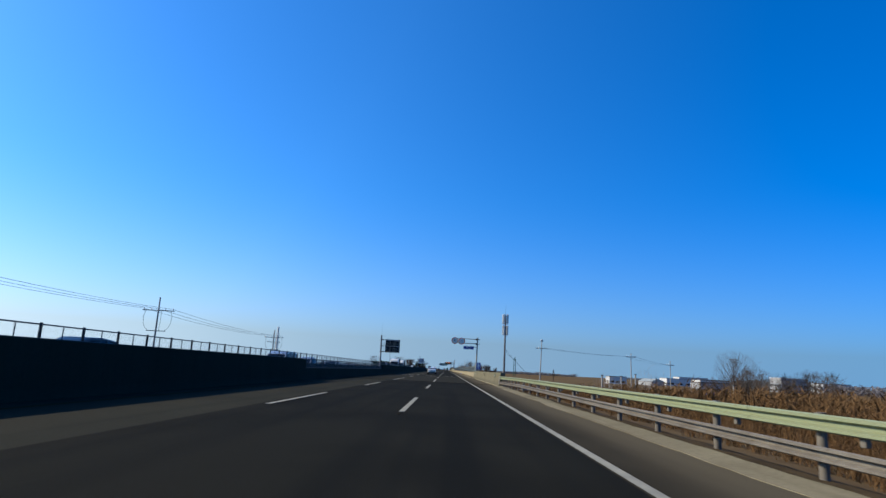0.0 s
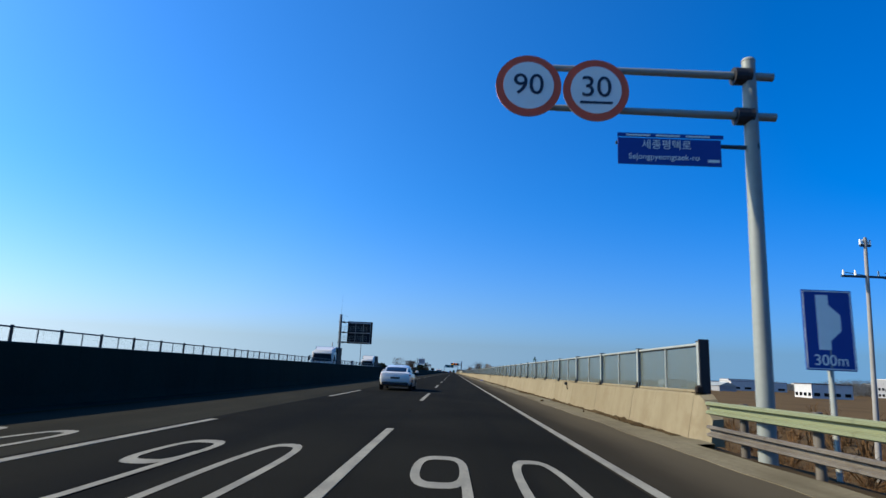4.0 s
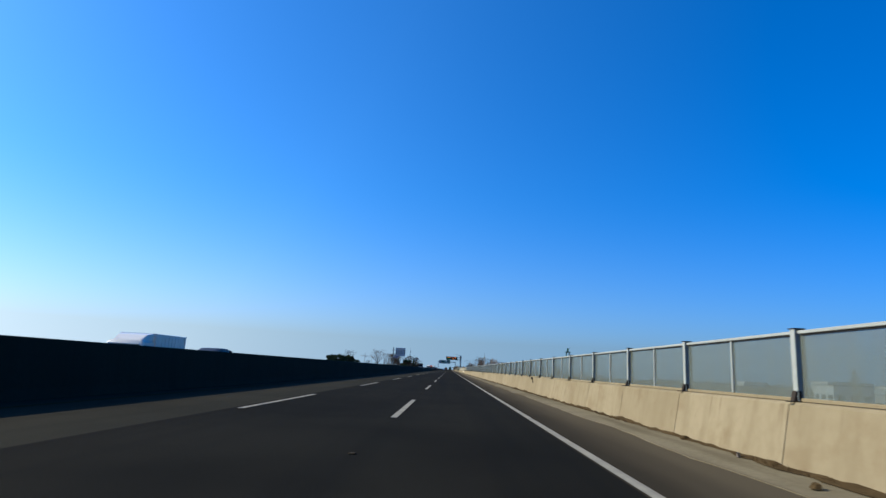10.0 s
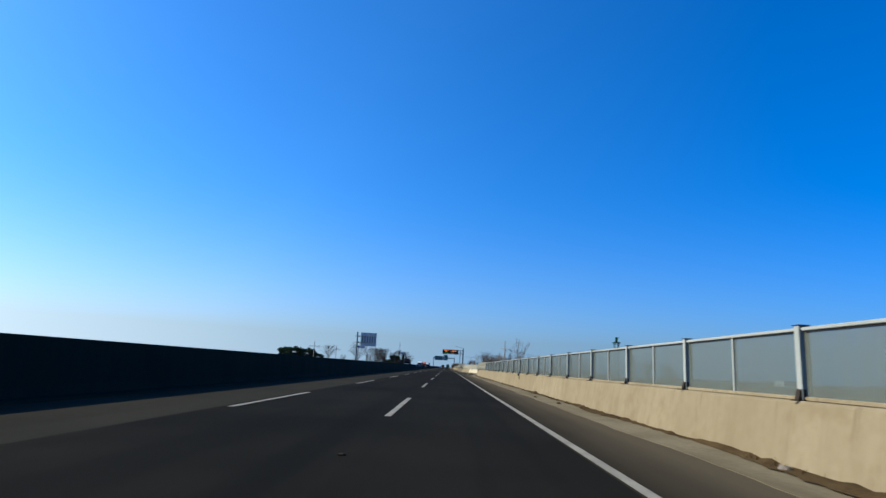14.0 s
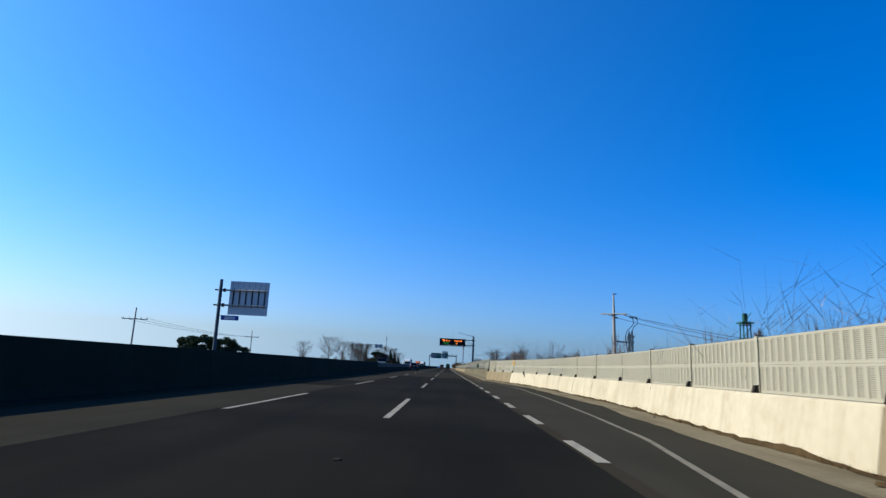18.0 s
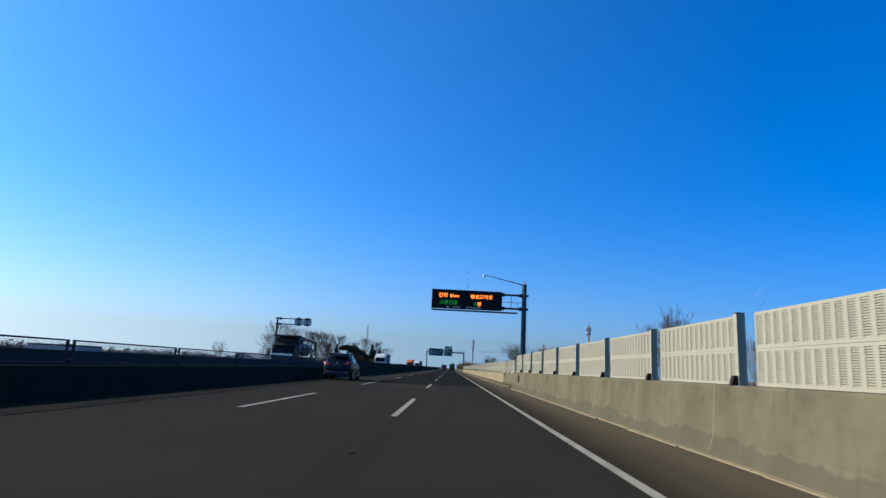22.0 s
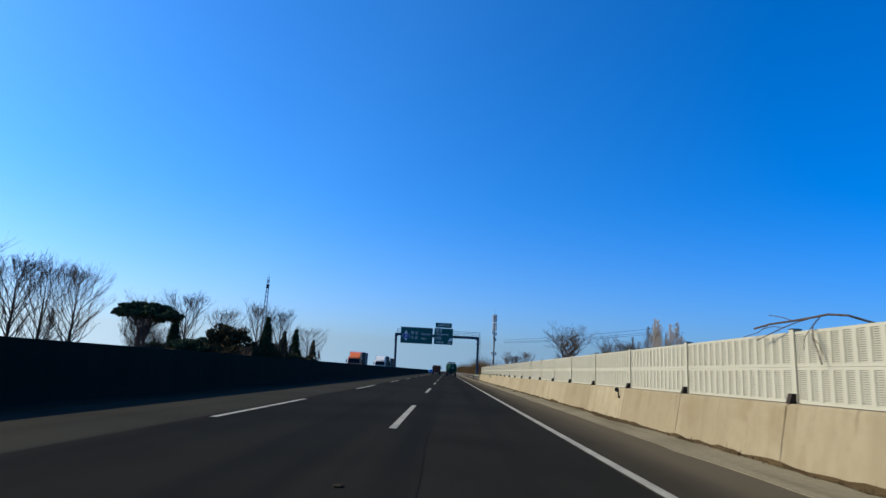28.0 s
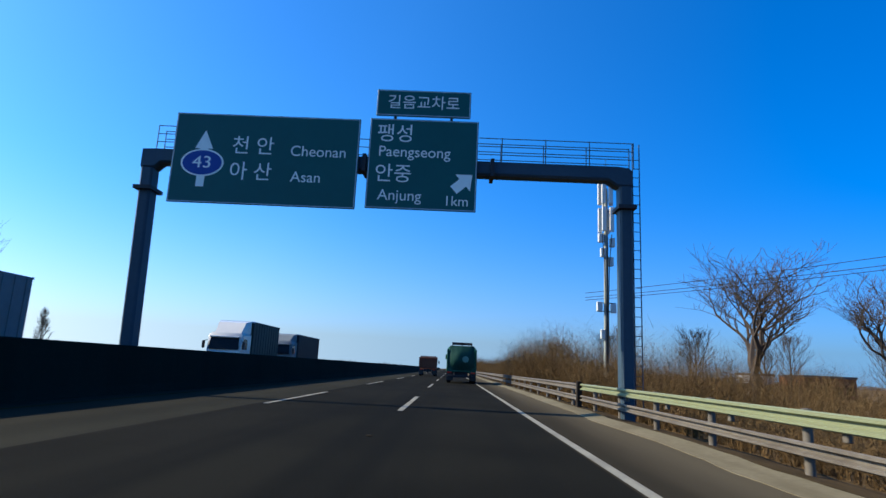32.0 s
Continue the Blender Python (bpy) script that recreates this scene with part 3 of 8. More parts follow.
for x, dy in ((1.72, -0.45), (-1.74, 0.15), (-5.35, 0.55)):
    part("speed_numeral", ribbon(oval(x + 0.58, 87.0 + dy, 0.30, 2.85), 0.054), PAINT, road, "worn white road numeral 0")
    part("speed_numeral", ribbon(oval(x - 0.62, 88.85 + dy, 0.29, 1.02), 0.054), PAINT, road, "worn white road numeral 9")
    part("numeral_tail", ribbon([(x - 0.33, 88.8 + dy), (x - 0.32, 87.6 + dy), (x - 0.32, 87.0 + dy), (x - 0.33, 86.0 + dy), (x - 0.38, 85.2 + dy), (x - 0.50, 84.5 + dy), (x - 0.68, 84.15 + dy), (x - 0.92, 84.3 + dy)], 0.054), PAINT, road, m=pose(0, 0, 0.004))

# small raised markers and bridge joints
stud_m = Mesh().rbox(-0.05, 0.05, -0.05, 0.05, 0, 0.018, 0.012).data("road_stud")
for k in range(-3, 40):
    part("road_stud", stud_m, ASPHALT_OLD, road, m=pose(0.0, 20.0 * k + 19.1, 0.001))
JOINT = material("joint_rubber", (0.0125, 0.0125, 0.0105), 0.9, vary=0.3, grain=20, spec=0.0)
for y, w in ((39.2, 0.45), (496.6, 0.10)):
    part("expansion_joint", Mesh().box(LEFT_FACE + 0.02, gutter_x(y) - 0.02, y - w, y + w, 0, 0.004), JOINT, road)
    part("joint_plate", Mesh().box(LEFT_FACE + 0.02, gutter_x(y) - 0.02, y - 0.05, y + 0.05, 0.004, 0.008), JOINT, road)

# dark sealed cracks and seams wandering along the lanes, and a few patches
SEAL = material("crack_sealant", (0.010, 0.010, 0.007), 0.95, vary=0.2, grain=20, spec=0.02)
for i, (x0, a, b) in enumerate(((0.75, 655, 742),)):
    m = Mesh()
    y = a
    while y < b:
        c0, c1 = (x0 + 0.16 * noise.noise((i * 3.1, q * 0.16, 0)) + 0.05 * noise.noise((i * 5.3, q * 1.1, 2)) for q in (y, y + 0.7))
        m.face((c0 - 0.010, y, 0.004), (c0 + 0.010, y, 0.004), (c1 + 0.010, y + 0.7, 0.004), (c1 - 0.010, y + 0.7, 0.004))
        y += 0.7
    part("crack_seal", m, SEAL, road, "dark sealed seam along the lane")
for x0, x1, y0, y1, mt in ((-2.9, 3.2, 564.5, 568.5, ASPHALT_WORN), (-6.6, -4.0, 462, 472, ASPHALT)):
    part("road_patch", Mesh().box(x0, x1, y0, y1, 0, 0.004), mt, road, "square patch of paler asphalt")

# gutter and kerb on the right
def railed(y):
    """Stretches with a guardrail in place of a wall."""
    return y < 34.4 or 86.5 < y < 92.3 or y > 766.4


gutter = Mesh()
ys = []
y = Y0
while y < Y1:
    ys.append(y)
    y += 0.6 if y < 800 else 4.0
for a, b in zip(ys, ys[1:]):
    if bridge((a + b) / 2):
        continue
    for z0, z1, d0, d1 in ((0.0, 0.010, 0, 0), (0.010, 0.075, 0, 1.0)):
        ga, gb, fa, fb = gutter_x(a), gutter_x(b), face_x(a) + 0.1, face_x(b) + 0.1
        if railed((a + b) / 2):
            fa, fb = ga + 0.50, gb + 0.50
        if d1:
            gutter.face((ga, a, z0), (fa, a, z1), (fb, b, z1), (gb, b, z0))
        else:
            gutter.face((ga, a, -0.1), (ga, a, z1), (gb, b, z1), (gb, b, -0.1))
    gutter.face((fa, a, 0.075), (fa, a, -0.4), (fb, b, -0.4), (fb, b, 0.075))
verge = Mesh()
for a, b in zip(ys, ys[1:]):
    if railed((a + b) / 2):
        for k in range(4):
            p0, p1 = (0.46 + 0.32 * k, 0.46 + 0.32 * (k + 1))
            q = [(gutter_x(y) + p, y, 0.05 - 0.045 * (k + d) + 0.03 * noise.noise((p * 3, y * 0.8, 3))) for y, p, d in ((a, p0, 0), (a, p1, 1), (b, p1, 1), (b, p0, 0))]
            verge.face(*q)
tagged(part("soil_verge", verge, DIRT), "dark bare soil verge under the guardrail", "verge", kind="stuff")
gut = part("gutter", gutter, GUTTER)
tagged(gut, "pale stained concrete gutter strip along the road edge", "gutter", kind="structure")
dirt = Mesh()
y = Y0
random.seed(7)
prev = None
while y < 770:
    w, hh = 0.07 + 0.45 * max(0, noise.noise((0, y * 0.17, 3))) + 0.12 * random.random(), 0.008 + 0.05 * random.random() ** 2 + 0.12 * max(0, noise.noise((5, y * 0.37, 1)))
    cur = (y, w, hh)
    if prev and not bridge(y) and not 88 < y < 93.6 and y > 94:
        (a, wa, ha), (b, wb, hb) = prev, cur
        fa, fb = face_x(a), face_x(b)
        dirt.face((fa - wa, a, 0.066), (fa + 0.02, a, 0.066 + ha), (fb + 0.02, b, 0.066 + hb), (fb - wb, b, 0.066))
    prev = cur
    y += 0.30
tagged(part("dirt_ridge", dirt, DIRT), "brown silt and dead weeds along the wall foot", "dirt", kind="stuff")
random.seed(11)
weeds = Mesh()
for i in range(9000):
    y = random.uniform(95, 765)
    if bridge(y) or noise.noise((9, y * 0.15, 2)) < -0.05:
        continue
    x = face_x(y) - random.uniform(0.0, 0.22)
    hgt, a = random.uniform(0.02, 0.09) * (2.2 if random.random() < 0.02 else 1), random.uniform(0, 6.28)
    dx, dy = math.cos(a) * hgt * 0.5, math.sin(a) * hgt * 0.5
    weeds.face((x - 0.008, y, 0.07), (x + 0.008, y + 0.006, 0.07), (x + dx, y + dy, 0.07 + hgt))
random.seed(19)
for i in range(46):
    y = random.uniform(100, 760)
    if bridge(y):
        continue
    x, q = face_x(y) - random.uniform(0.06, 0.75), random.uniform(0.03, 0.10)
    lt = Mesh()
    ringp = [(q * random.uniform(0.6, 1.1) * math.cos(t), q * 1.5 * random.uniform(0.6, 1.1) * math.sin(t)) for t in (0, 0.9, 1.9, 2.8, 3.8, 5.2)]
    zz = 0.075 - 0.05 * (face_x(y) - x)
    lt.loft([[(u, v, 0) for u, v in ringp], [(u * 0.7 + 0.02, v * 0.7, random.uniform(0.02, 0.07)) for u, v in ringp]])
    pale = i % 3 == 0
    tagged(part("litter" if pale else "mud_clod", lt, RAIL_WHITE if pale else DIRT, m=pose(x, y, zz, 0, 0, random.uniform(0, 180))), "crumpled pale litter lying in the gutter" if pale else "dark clod of mud lying in the gutter", "litter" if pale else "mud", "litter in the gutter" if pale else "clods in the gutter")
for x, y, z, k, mt, words in ((6.85, 27.4, 0.0, 0.36, RAIL_WHITE, "crumpled white plastic sheet under the guardrail"), (5.78, 175.6, 0.07, 0.20, SIGN_BLUE, "crumpled blue bag against the wall foot"), (5.20, 75.8, 0.01, 0.10, RAIL_WHITE, "pale scrap of litter at the parapet foot"), (5.12, 76.9, 0.01, 0.07, RAIL_WHITE, "pale scrap of litter at the parapet foot")):
    bag = Mesh()
    bag.loft([[(q * k * random.uniform(0.75, 1.15) * math.cos(t), q * k * 1.4 * random.uniform(0.75, 1.15) * math.sin(t), h * k * random.uniform(0.7, 1.2)) for t in (0, 0.8, 1.6, 2.4, 3.1, 3.9, 4.7, 5.5)] for q, h in ((1.0, 0.0), (0.9, 0.25), (0.55, 0.5), (0.15, 0.62))])
    tagged(part("litter", bag, mt, m=pose(x, y, z, 0, 0, random.uniform(0, 180))), words, "litter", "litter in the gutter")
tagged(part("dry_weeds", weeds, BRUSH), "dry brown weeds rooted in the gutter", "weeds", kind="stuff")

# ---- right hand barrier walls, cast in lengths ----
wall_right = thing("wall_right", "sunlit beige concrete roadside barrier cast in lengths", "wall", kind="structure")
PROF = [(0, -0.02), (0.50, -0.02), (0.50, 0.96), (0.22, 0.96), (0.17, 0.92)]
seg_m = Mesh().prism(PROF, 0.006, S - 0.006).data("barrier_length")
PROF_B = [(0, -0.02), (0.55, -0.02), (0.55, 1.13), (0.20, 1.13), (0.16, 1.09), (0.10, 0.30)]
seg_b = Mesh().prism(PROF_B, 0.005, 4.095).data("parapet_length")


def run(y0, y1, step):
    """Stations along the face from y0 to y1: pose of each length."""
    y, out = y0, []
    while y < y1 - 0.5:
        nx = y
        while math.hypot(nx - y, face_x(nx) - face_x(y)) < step:
            nx += 0.02
        yaw = -math.degrees(math.atan2(face_x(nx) - face_x(y), nx - y))
        out.append(pose(face_x(y), y, 0, 0, 0, yaw))
        y = nx
    return out


LOUVRE_FROM = 76
STATIONS = []
at_y = 93.5
for count, step in ((45, S), (31, S - 0.024), (4, S), (7, S - 0.05), (9, S + 0.03)):
    stretch = run(at_y, at_y + count * S + 1, step)
    STATIONS += stretch[:count]
    at_y = stretch[count].translation.y if len(stretch) > count else stretch[-1].translation.y + step * stretch[-1].to_3x3()[1][1]
END_Y = at_y
BEYOND = run(586.13, 765.2, S)
BEYOND[-1] = BEYOND[-1] @ Matrix.Diagonal((1, 1.115, 1, 1))
clean_m, grey_m = seg_m.copy(), seg_m.copy()
for m in STATIONS:
    clean = 436 < m.translation.y < 484
    part("barrier_length", clean_m if clean else seg_m, CONCRETE_CLEAN if clean else CONCRETE, wall_right, m=m)
for x, y, ln, yaw in ((5.47, 572.92, 5.10, -5.9), (6.0, 578.0, 4.19, 0), (6.0, 582.2, 3.93, 0)):
    part("barrier_length", grey_m, CONCRETE_GREY, wall_right, m=pose(x, y, 0, 0, 0, yaw) @ Matrix.Diagonal((1, ln / S, 1, 1)))
stained_m = seg_m.copy()
for m in BEYOND:
    old = m.translation.y < 682
    part("barrier_length", stained_m if old else seg_m, CONCRETE_STAINED if old else CONCRETE, wall_right, m=m)
for i in range(19):
    part("parapet_length", seg_b, CONCRETE_GREY, wall_right, m=pose(5.45, 495.9 + 4.1 * i, 0) @ Matrix.Diagonal((1, 1 if i < 18 else 0.78, 1, 1)))
for i in range(11):
    part("parapet_length", seg_b, CONCRETE_GREY, wall_right, m=pose(5.55, 34.9 + 3.97 * i, 0) @ Matrix.Diagonal((1, 3.97 / 4.1, 1, 1)))
part("parapet_length", seg_b.copy(), CONCRETE_STAINED, wall_right, "paler tan end length", m=pose(5.62, 78.6, 0) @ Matrix.Diagonal((1, 7.4 / 4.1, 1, 1)))
close_m = pose(face_x(END_Y), END_Y, 0, 0, 0, math.degrees(math.atan2(face_x(END_Y) - 5.46, 495.9 - END_Y))) @ Matrix.Diagonal((1, math.hypot(face_x(END_Y) - 5.46, 495.9 - END_Y) / S, 1, 1))
part("barrier_length", seg_m, CONCRETE, wall_right, m=close_m)
part("end_block", Mesh().loft([[(6.0 + 0.05 * i, 93.49 - dy, -0.02), (6.46, 93.49 - dy, -0.02), (6.46, 93.49 - dy, zt), (6.17 + 0.02 * i, 93.49 - dy, zt - 0.03)] for i, (dy, zt) in enumerate(((0.0, 0.96), (0.22, 0.95), (0.40, 0.86), (0.55, 0.62), (0.66, 0.50)))]), CONCRETE, wall_right, "ragged broken wall end")
part("end_block", Mesh().rbox(5.98, 6.62, 765.93, 766.35, -0.02, 0.97, 0.02), CONCRETE, wall_right)
bead = Mesh().prism([(-0.004, 0.0), (0.10, 0.30), (0.156, 1.09), (0.17, 1.09), (0.114, 0.30), (0.02, 0.0)], -0.012, 0.012).data("joint_mortar")
for i in range(1, 14):
    part("joint_mortar", bead, CONCRETE, wall_right, "pale limy mortar in a joint", m=pose(5.45, 495.9 + 4.1 * i, 0))
for y0, z0, zz in ((491.6, 0.62, ((0, 0), (0.05, -0.08), (0.16, -0.11), (0.20, -0.20), (0.30, -0.24), (0.33, -0.36))), (490.65, 0.46, ((0, 0), (0.14, 0.03), (0.22, 0.0), (0.34, 0.05)))):
    crack = Mesh()
    for (a, p), (b, q) in zip(zz, zz[1:]):
        crack.tube((face_x(y0 - a) + 0.006 + 0.181 * (z0 + p), y0 - a, z0 + p), (face_x(y0 - b) + 0.006 + 0.181 * (z0 + q), y0 - b, z0 + q), 0.010, 0.007, 5)
    part("crack", crack, RUST, wall_right, "dark crack in the concrete")
foot = Mesh()
for a in range(497, 572, 3):
    w = 0.10 + 0.05 * noise.noise((1, a * 0.3, 0))
    foot.box(5.45 - w, 5.47, a, a + 3.0, 0, 0.025)
for a in range(36, 75, 3):
    w = 0.13 + 0.05 * noise.noise((1, a * 0.3, 0))
    foot.box(5.55 - w, 5.57, a, a + 3.0, 0, 0.025)
part("foot_strip", foot, CONCRETE, wall_right, "pale mortar strip at the parapet foot")

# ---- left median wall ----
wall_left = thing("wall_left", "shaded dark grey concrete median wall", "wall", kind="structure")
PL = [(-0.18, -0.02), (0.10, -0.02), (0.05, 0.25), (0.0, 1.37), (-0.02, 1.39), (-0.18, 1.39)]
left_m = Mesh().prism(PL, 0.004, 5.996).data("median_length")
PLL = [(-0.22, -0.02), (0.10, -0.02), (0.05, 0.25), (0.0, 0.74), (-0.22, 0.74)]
left_deep_shade = left_m.copy()
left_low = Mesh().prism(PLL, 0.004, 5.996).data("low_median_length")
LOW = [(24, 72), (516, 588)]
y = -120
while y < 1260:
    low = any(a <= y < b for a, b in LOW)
    # lengths past 640 take the colour with the deeper shade in it
    part("median_length", left_low if low else left_deep_shade if y > 640 else left_m, CONCRETE_DEEP_SHADE if y > 640 else CONCRETE_SHADE, wall_left, m=pose(LEFT_FACE, y, 0))
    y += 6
# second barrier of the opposite carriageway
opp = Mesh()
for a in range(-120, 1260, 60):
    opp.prism([(-10.30, -0.02), (-9.95, -0.02), (-10.02, 1.10), (-10.2, 1.10)], a, a + 60)
part("far_median_barrier", opp, CONCRETE_SHADE, wall_left)
part("median_fill", Mesh().box(-9.97, LEFT_FACE - 0.16, -120, 1260, -0.1, 0.12), GUTTER, wall_left)
outer = Mesh()
for a in range(-120, 1260, 60):
    outer.prism([(-22.75, -0.02), (-22.35, -0.02), (-22.45, 0.85), (-22.65, 0.85)], a, a + 60)
part("outer_barrier", outer, CONCRETE_GREY, wall_left)


# ---- screens on the barrier ----
def clear_bay():
    """One clear-sheet screen bay, 4.17 m: post, foot bracket, rails, mullion, two panes."""
    root = thing("screen_bay", "dusty clear noise screen bay in a grey steel frame", "noise screen", group="clear noise screen bays")
    post = Mesh()
    post.box(0.28, 0.295, -0.06, 0.06, 0.96, 2.01).box(0.415, 0.43, -0.06, 0.06, 0.96, 2.01).box(0.295, 0.415, -0.008, 0.008, 0.96, 2.01)
    p = part("post", post, GALV, root)
    part("post_cap", Mesh().box(0.27, 0.44, -0.07, 0.10, 2.01, 2.025), STEEL_DARK, p)
    br = Mesh()
    br.prism([(0.22, 0.96), (0.34, 0.96), (0.34, 1.12), (0.26, 1.12)], -0.05, 0.05).box(0.10, 0.30, -0.11, -0.05, 0.96, 0.975)
    part("foot_bracket", br, RUST, root, "rusty bolted foot")
    part("top_rail", Mesh().rbox(0.31, 0.41, 0.065, S - 0.065, 1.935, 1.985, 0.008), GALV, root)
    part("bottom_rail", Mesh().rbox(0.31, 0.41, 0.065, S - 0.065, 0.965, 1.02, 0.008), CONCRETE, root, "dust-coated bottom rail")
    # black strip added to darken the post's side and the line below the rail
    part("gasket", Mesh().box(0.335, 0.375, 0.0615, 0.125, 1.02, 1.935).box(0.335, 0.375, 0.125, S - 0.125, 1.912, 1.934), TYRE, root, "black strip beside the post and under the top rail")
    part("mullion", Mesh().rbox(0.325, 0.395, S / 2 - 0.025, S / 2 + 0.025, 1.02, 1.935, 0.006), GALV, root)
    for a, b in ((0.126, S / 2 - 0.025), (S / 2 + 0.025, S - 0.062)):
        part("pane", Mesh().box(0.352, 0.362, a, b, 1.02, 1.935), PANE, root, "dusty clear plastic sheet").visible_shadow = False
    return root


def louvre_bay(length, z0, dx, step):
    """One louvred metal screen bay: post, cap, foot bracket, two panels with slotted columns."""
    root = thing("noise_barrier_bay", "beige louvred metal noise barrier bay on the concrete wall", "noise barrier", group="louvred noise barrier bays")
    part("post", Mesh().box(dx - 0.045, dx + 0.09, -0.05, 0.028, z0, z0 + 1.12).box(dx - 0.055, dx - 0.045, -0.075, 0.05, z0, z0 + 1.115), PANEL, root, "narrow beige steel post")
    part("post_flange", Mesh().box(dx - 0.03, dx + 0.09, 0.029, 0.034, z0, z0 + 1.12), STEEL_DARK, root)
    part("post_cap", Mesh().box(dx - 0.05, dx + 0.09, -0.05, 0.07, z0 + 1.12, z0 + 1.135), STEEL_DARK, root)
    br = Mesh().prism([(dx - 0.17, z0), (dx - 0.05, z0), (dx - 0.05, z0 + 0.15), (dx - 0.12, z0 + 0.15)], -0.055, 0.055)
    part("foot_bracket", br, RUST, root, "rusty bolted foot")
    ln = length - 0.07
    for name, za in (("lower_panel", z0 + 0.01), ("upper_panel", z0 + 0.549)):
        zb = za + 0.535
        m = Mesh()
        x0, x1 = dx - 0.03, dx + 0.03
        m.box(x0, x1, 0.035, 0.035 + ln, zb - 0.045, zb)
        m.box(x0, x1, 0.035, 0.035 + ln, za, za + 0.045)
        n = 15
        pitch = (ln - 0.10) / n
        m.box(x0, x1, 0.035, 0.085, za + 0.045, zb - 0.045)
        m.box(x0, x1, ln - 0.015, ln + 0.035, za + 0.045, zb - 0.045)
        for i in range(n):
            a = 0.085 + i * pitch
            if i:
                m.box(x0 - 0.004, x1, a - 0.048, a + 0.048, za + 0.045, zb - 0.045)
            lo, hi = a + (0.048 if i else 0), a + pitch - (0.048 if i < n - 1 else 0)
            for k in range(15):
                zz = za + 0.047 + k * 0.0297
                m.face((x0 + 0.003, lo, zz), (x0 + 0.003, hi, zz), (x0 + 0.005, hi, zz + 0.0195), (x0 + 0.005, lo, zz + 0.0195))
                m.face((x0 + 0.005, lo, zz + 0.0195), (x0 + 0.005, hi, zz + 0.0195), (x0 + 0.030, hi, zz + 0.021), (x0 + 0.030, lo, zz + 0.021))
        p = part(name, m, PANEL, root)
        part("backing", Mesh().box(x0 + 0.034, x1 + 0.02, 0.04, ln + 0.03, za + 0.002, zb - 0.002), SLOT, p, "shaded inner lining")
    return root


bay = clear_bay()
for i, m in enumerate(STATIONS[:LOUVRE_FROM]):
    if i == 0:
        bay.matrix_basis = m
    else:
        copy_thing(bay, m)
# end post: the shade on its near side is put into its dark colour
end_post = thing("screen_end_post", "steel end post of the clear screen, dark for its shaded side", "post", pose(6.0, 93.38, 0))
part("post", Mesh().box(0.26, 0.46, -0.03, 0.03, 0.96, 2.05), STEEL_DARK, end_post)
part("foot_bracket", Mesh().rbox(0.16, 0.30, -0.06, 0.06, 0.96, 1.10, 0.02), RUST, end_post)
lb = louvre_bay(S, 0.96, 0.36, S)
first = True
for m in STATIONS[LOUVRE_FROM:] + [close_m] + [pose(6.0, a, 0) @ Matrix.Diagonal((1, (b - a) / S, 1, 1)) for a, b in ((578.9, 582.4), (582.4, 585.1))] + [pose(face_x(a), a, 0, 0, 0, -5.9) @ Matrix.Diagonal((1, (b - a) / S, 1, 1)) for a, b in ((572.95, 575.0), (575.0, 576.9), (576.9, 578.9))] + BEYOND:
    if first:
        lb.matrix_basis = m
        first = False
    else:
        copy_thing(lb, m)
lb2 = louvre_bay(4.1, 1.13, 0.33, 4.1)
lb2.matrix_basis = pose(5.45, 495.9, 0) @ Matrix.Diagonal((1, 3.55 / 4.1, 1, 1))
for i in range(18):
    copy_thing(lb2, pose(5.45, 499.45 + 4.1 * i, 0) @ Matrix.Diagonal((1, 1 if i < 17 else 0.91, 1, 1)))
ep = thing("barrier_end_post", "grey steel end post of the noise barrier", "post", pose(6.0, 765.95, 0))
part("post", Mesh().box(0.28, 0.46, -0.04, 0.04, 0.96, 2.08), GALV, ep)
door = thing("access_door", "closed grey steel access door in the noise barrier", "door", pose(6.0, 585.15, 0))
part("door_leaf", Mesh().rbox(0.30, 0.35, 0.02, 0.82, 0.985, 2.03, 0.008), PANEL, door)
part("door_frame", Mesh().box(0.28, 0.42, 0.84, 0.93, 0.96, 2.12).box(0.31, 0.40, 0.0, 0.018, 0.96, 2.06), STEEL_DARK, door, "dark steel frame")
part("door_handle", Mesh().tube((0.27, 0.70, 1.45), (0.27, 0.70, 1.60), 0.012), STEEL_DARK, door)

# reflectors bolted to the wall every 53 m
def reflector():
    root = thing("wall_reflector", "small round reflector on a bracket bolted to the wall", "reflector", group="wall reflectors")
    part("disc", Mesh().disc((-0.06, 0, 0.90), 0.065, "y", 20, 0.02), STEEL_DARK, root, smooth=40)
    part("bracket", Mesh().box(-0.03, 0.0, -0.02, 0.02, 0.70, 0.90).box(-0.02, 0.17, -0.025, 0.025, 0.66, 0.72), RUST, root)
    return root


rf = reflector()
for i, y in enumerate((55.7, 107, 160, 213, 266.3, 319.2, 371.6, 424, 480.3, 532, 585.05, 638, 691, 743.6)):
    m = pose(face_x(y) + (0.10 if not bridge(y) else 0.08), y, 0)
    if i == 0:
        rf.matrix_basis = m
    else:
        copy_thing(rf, m)

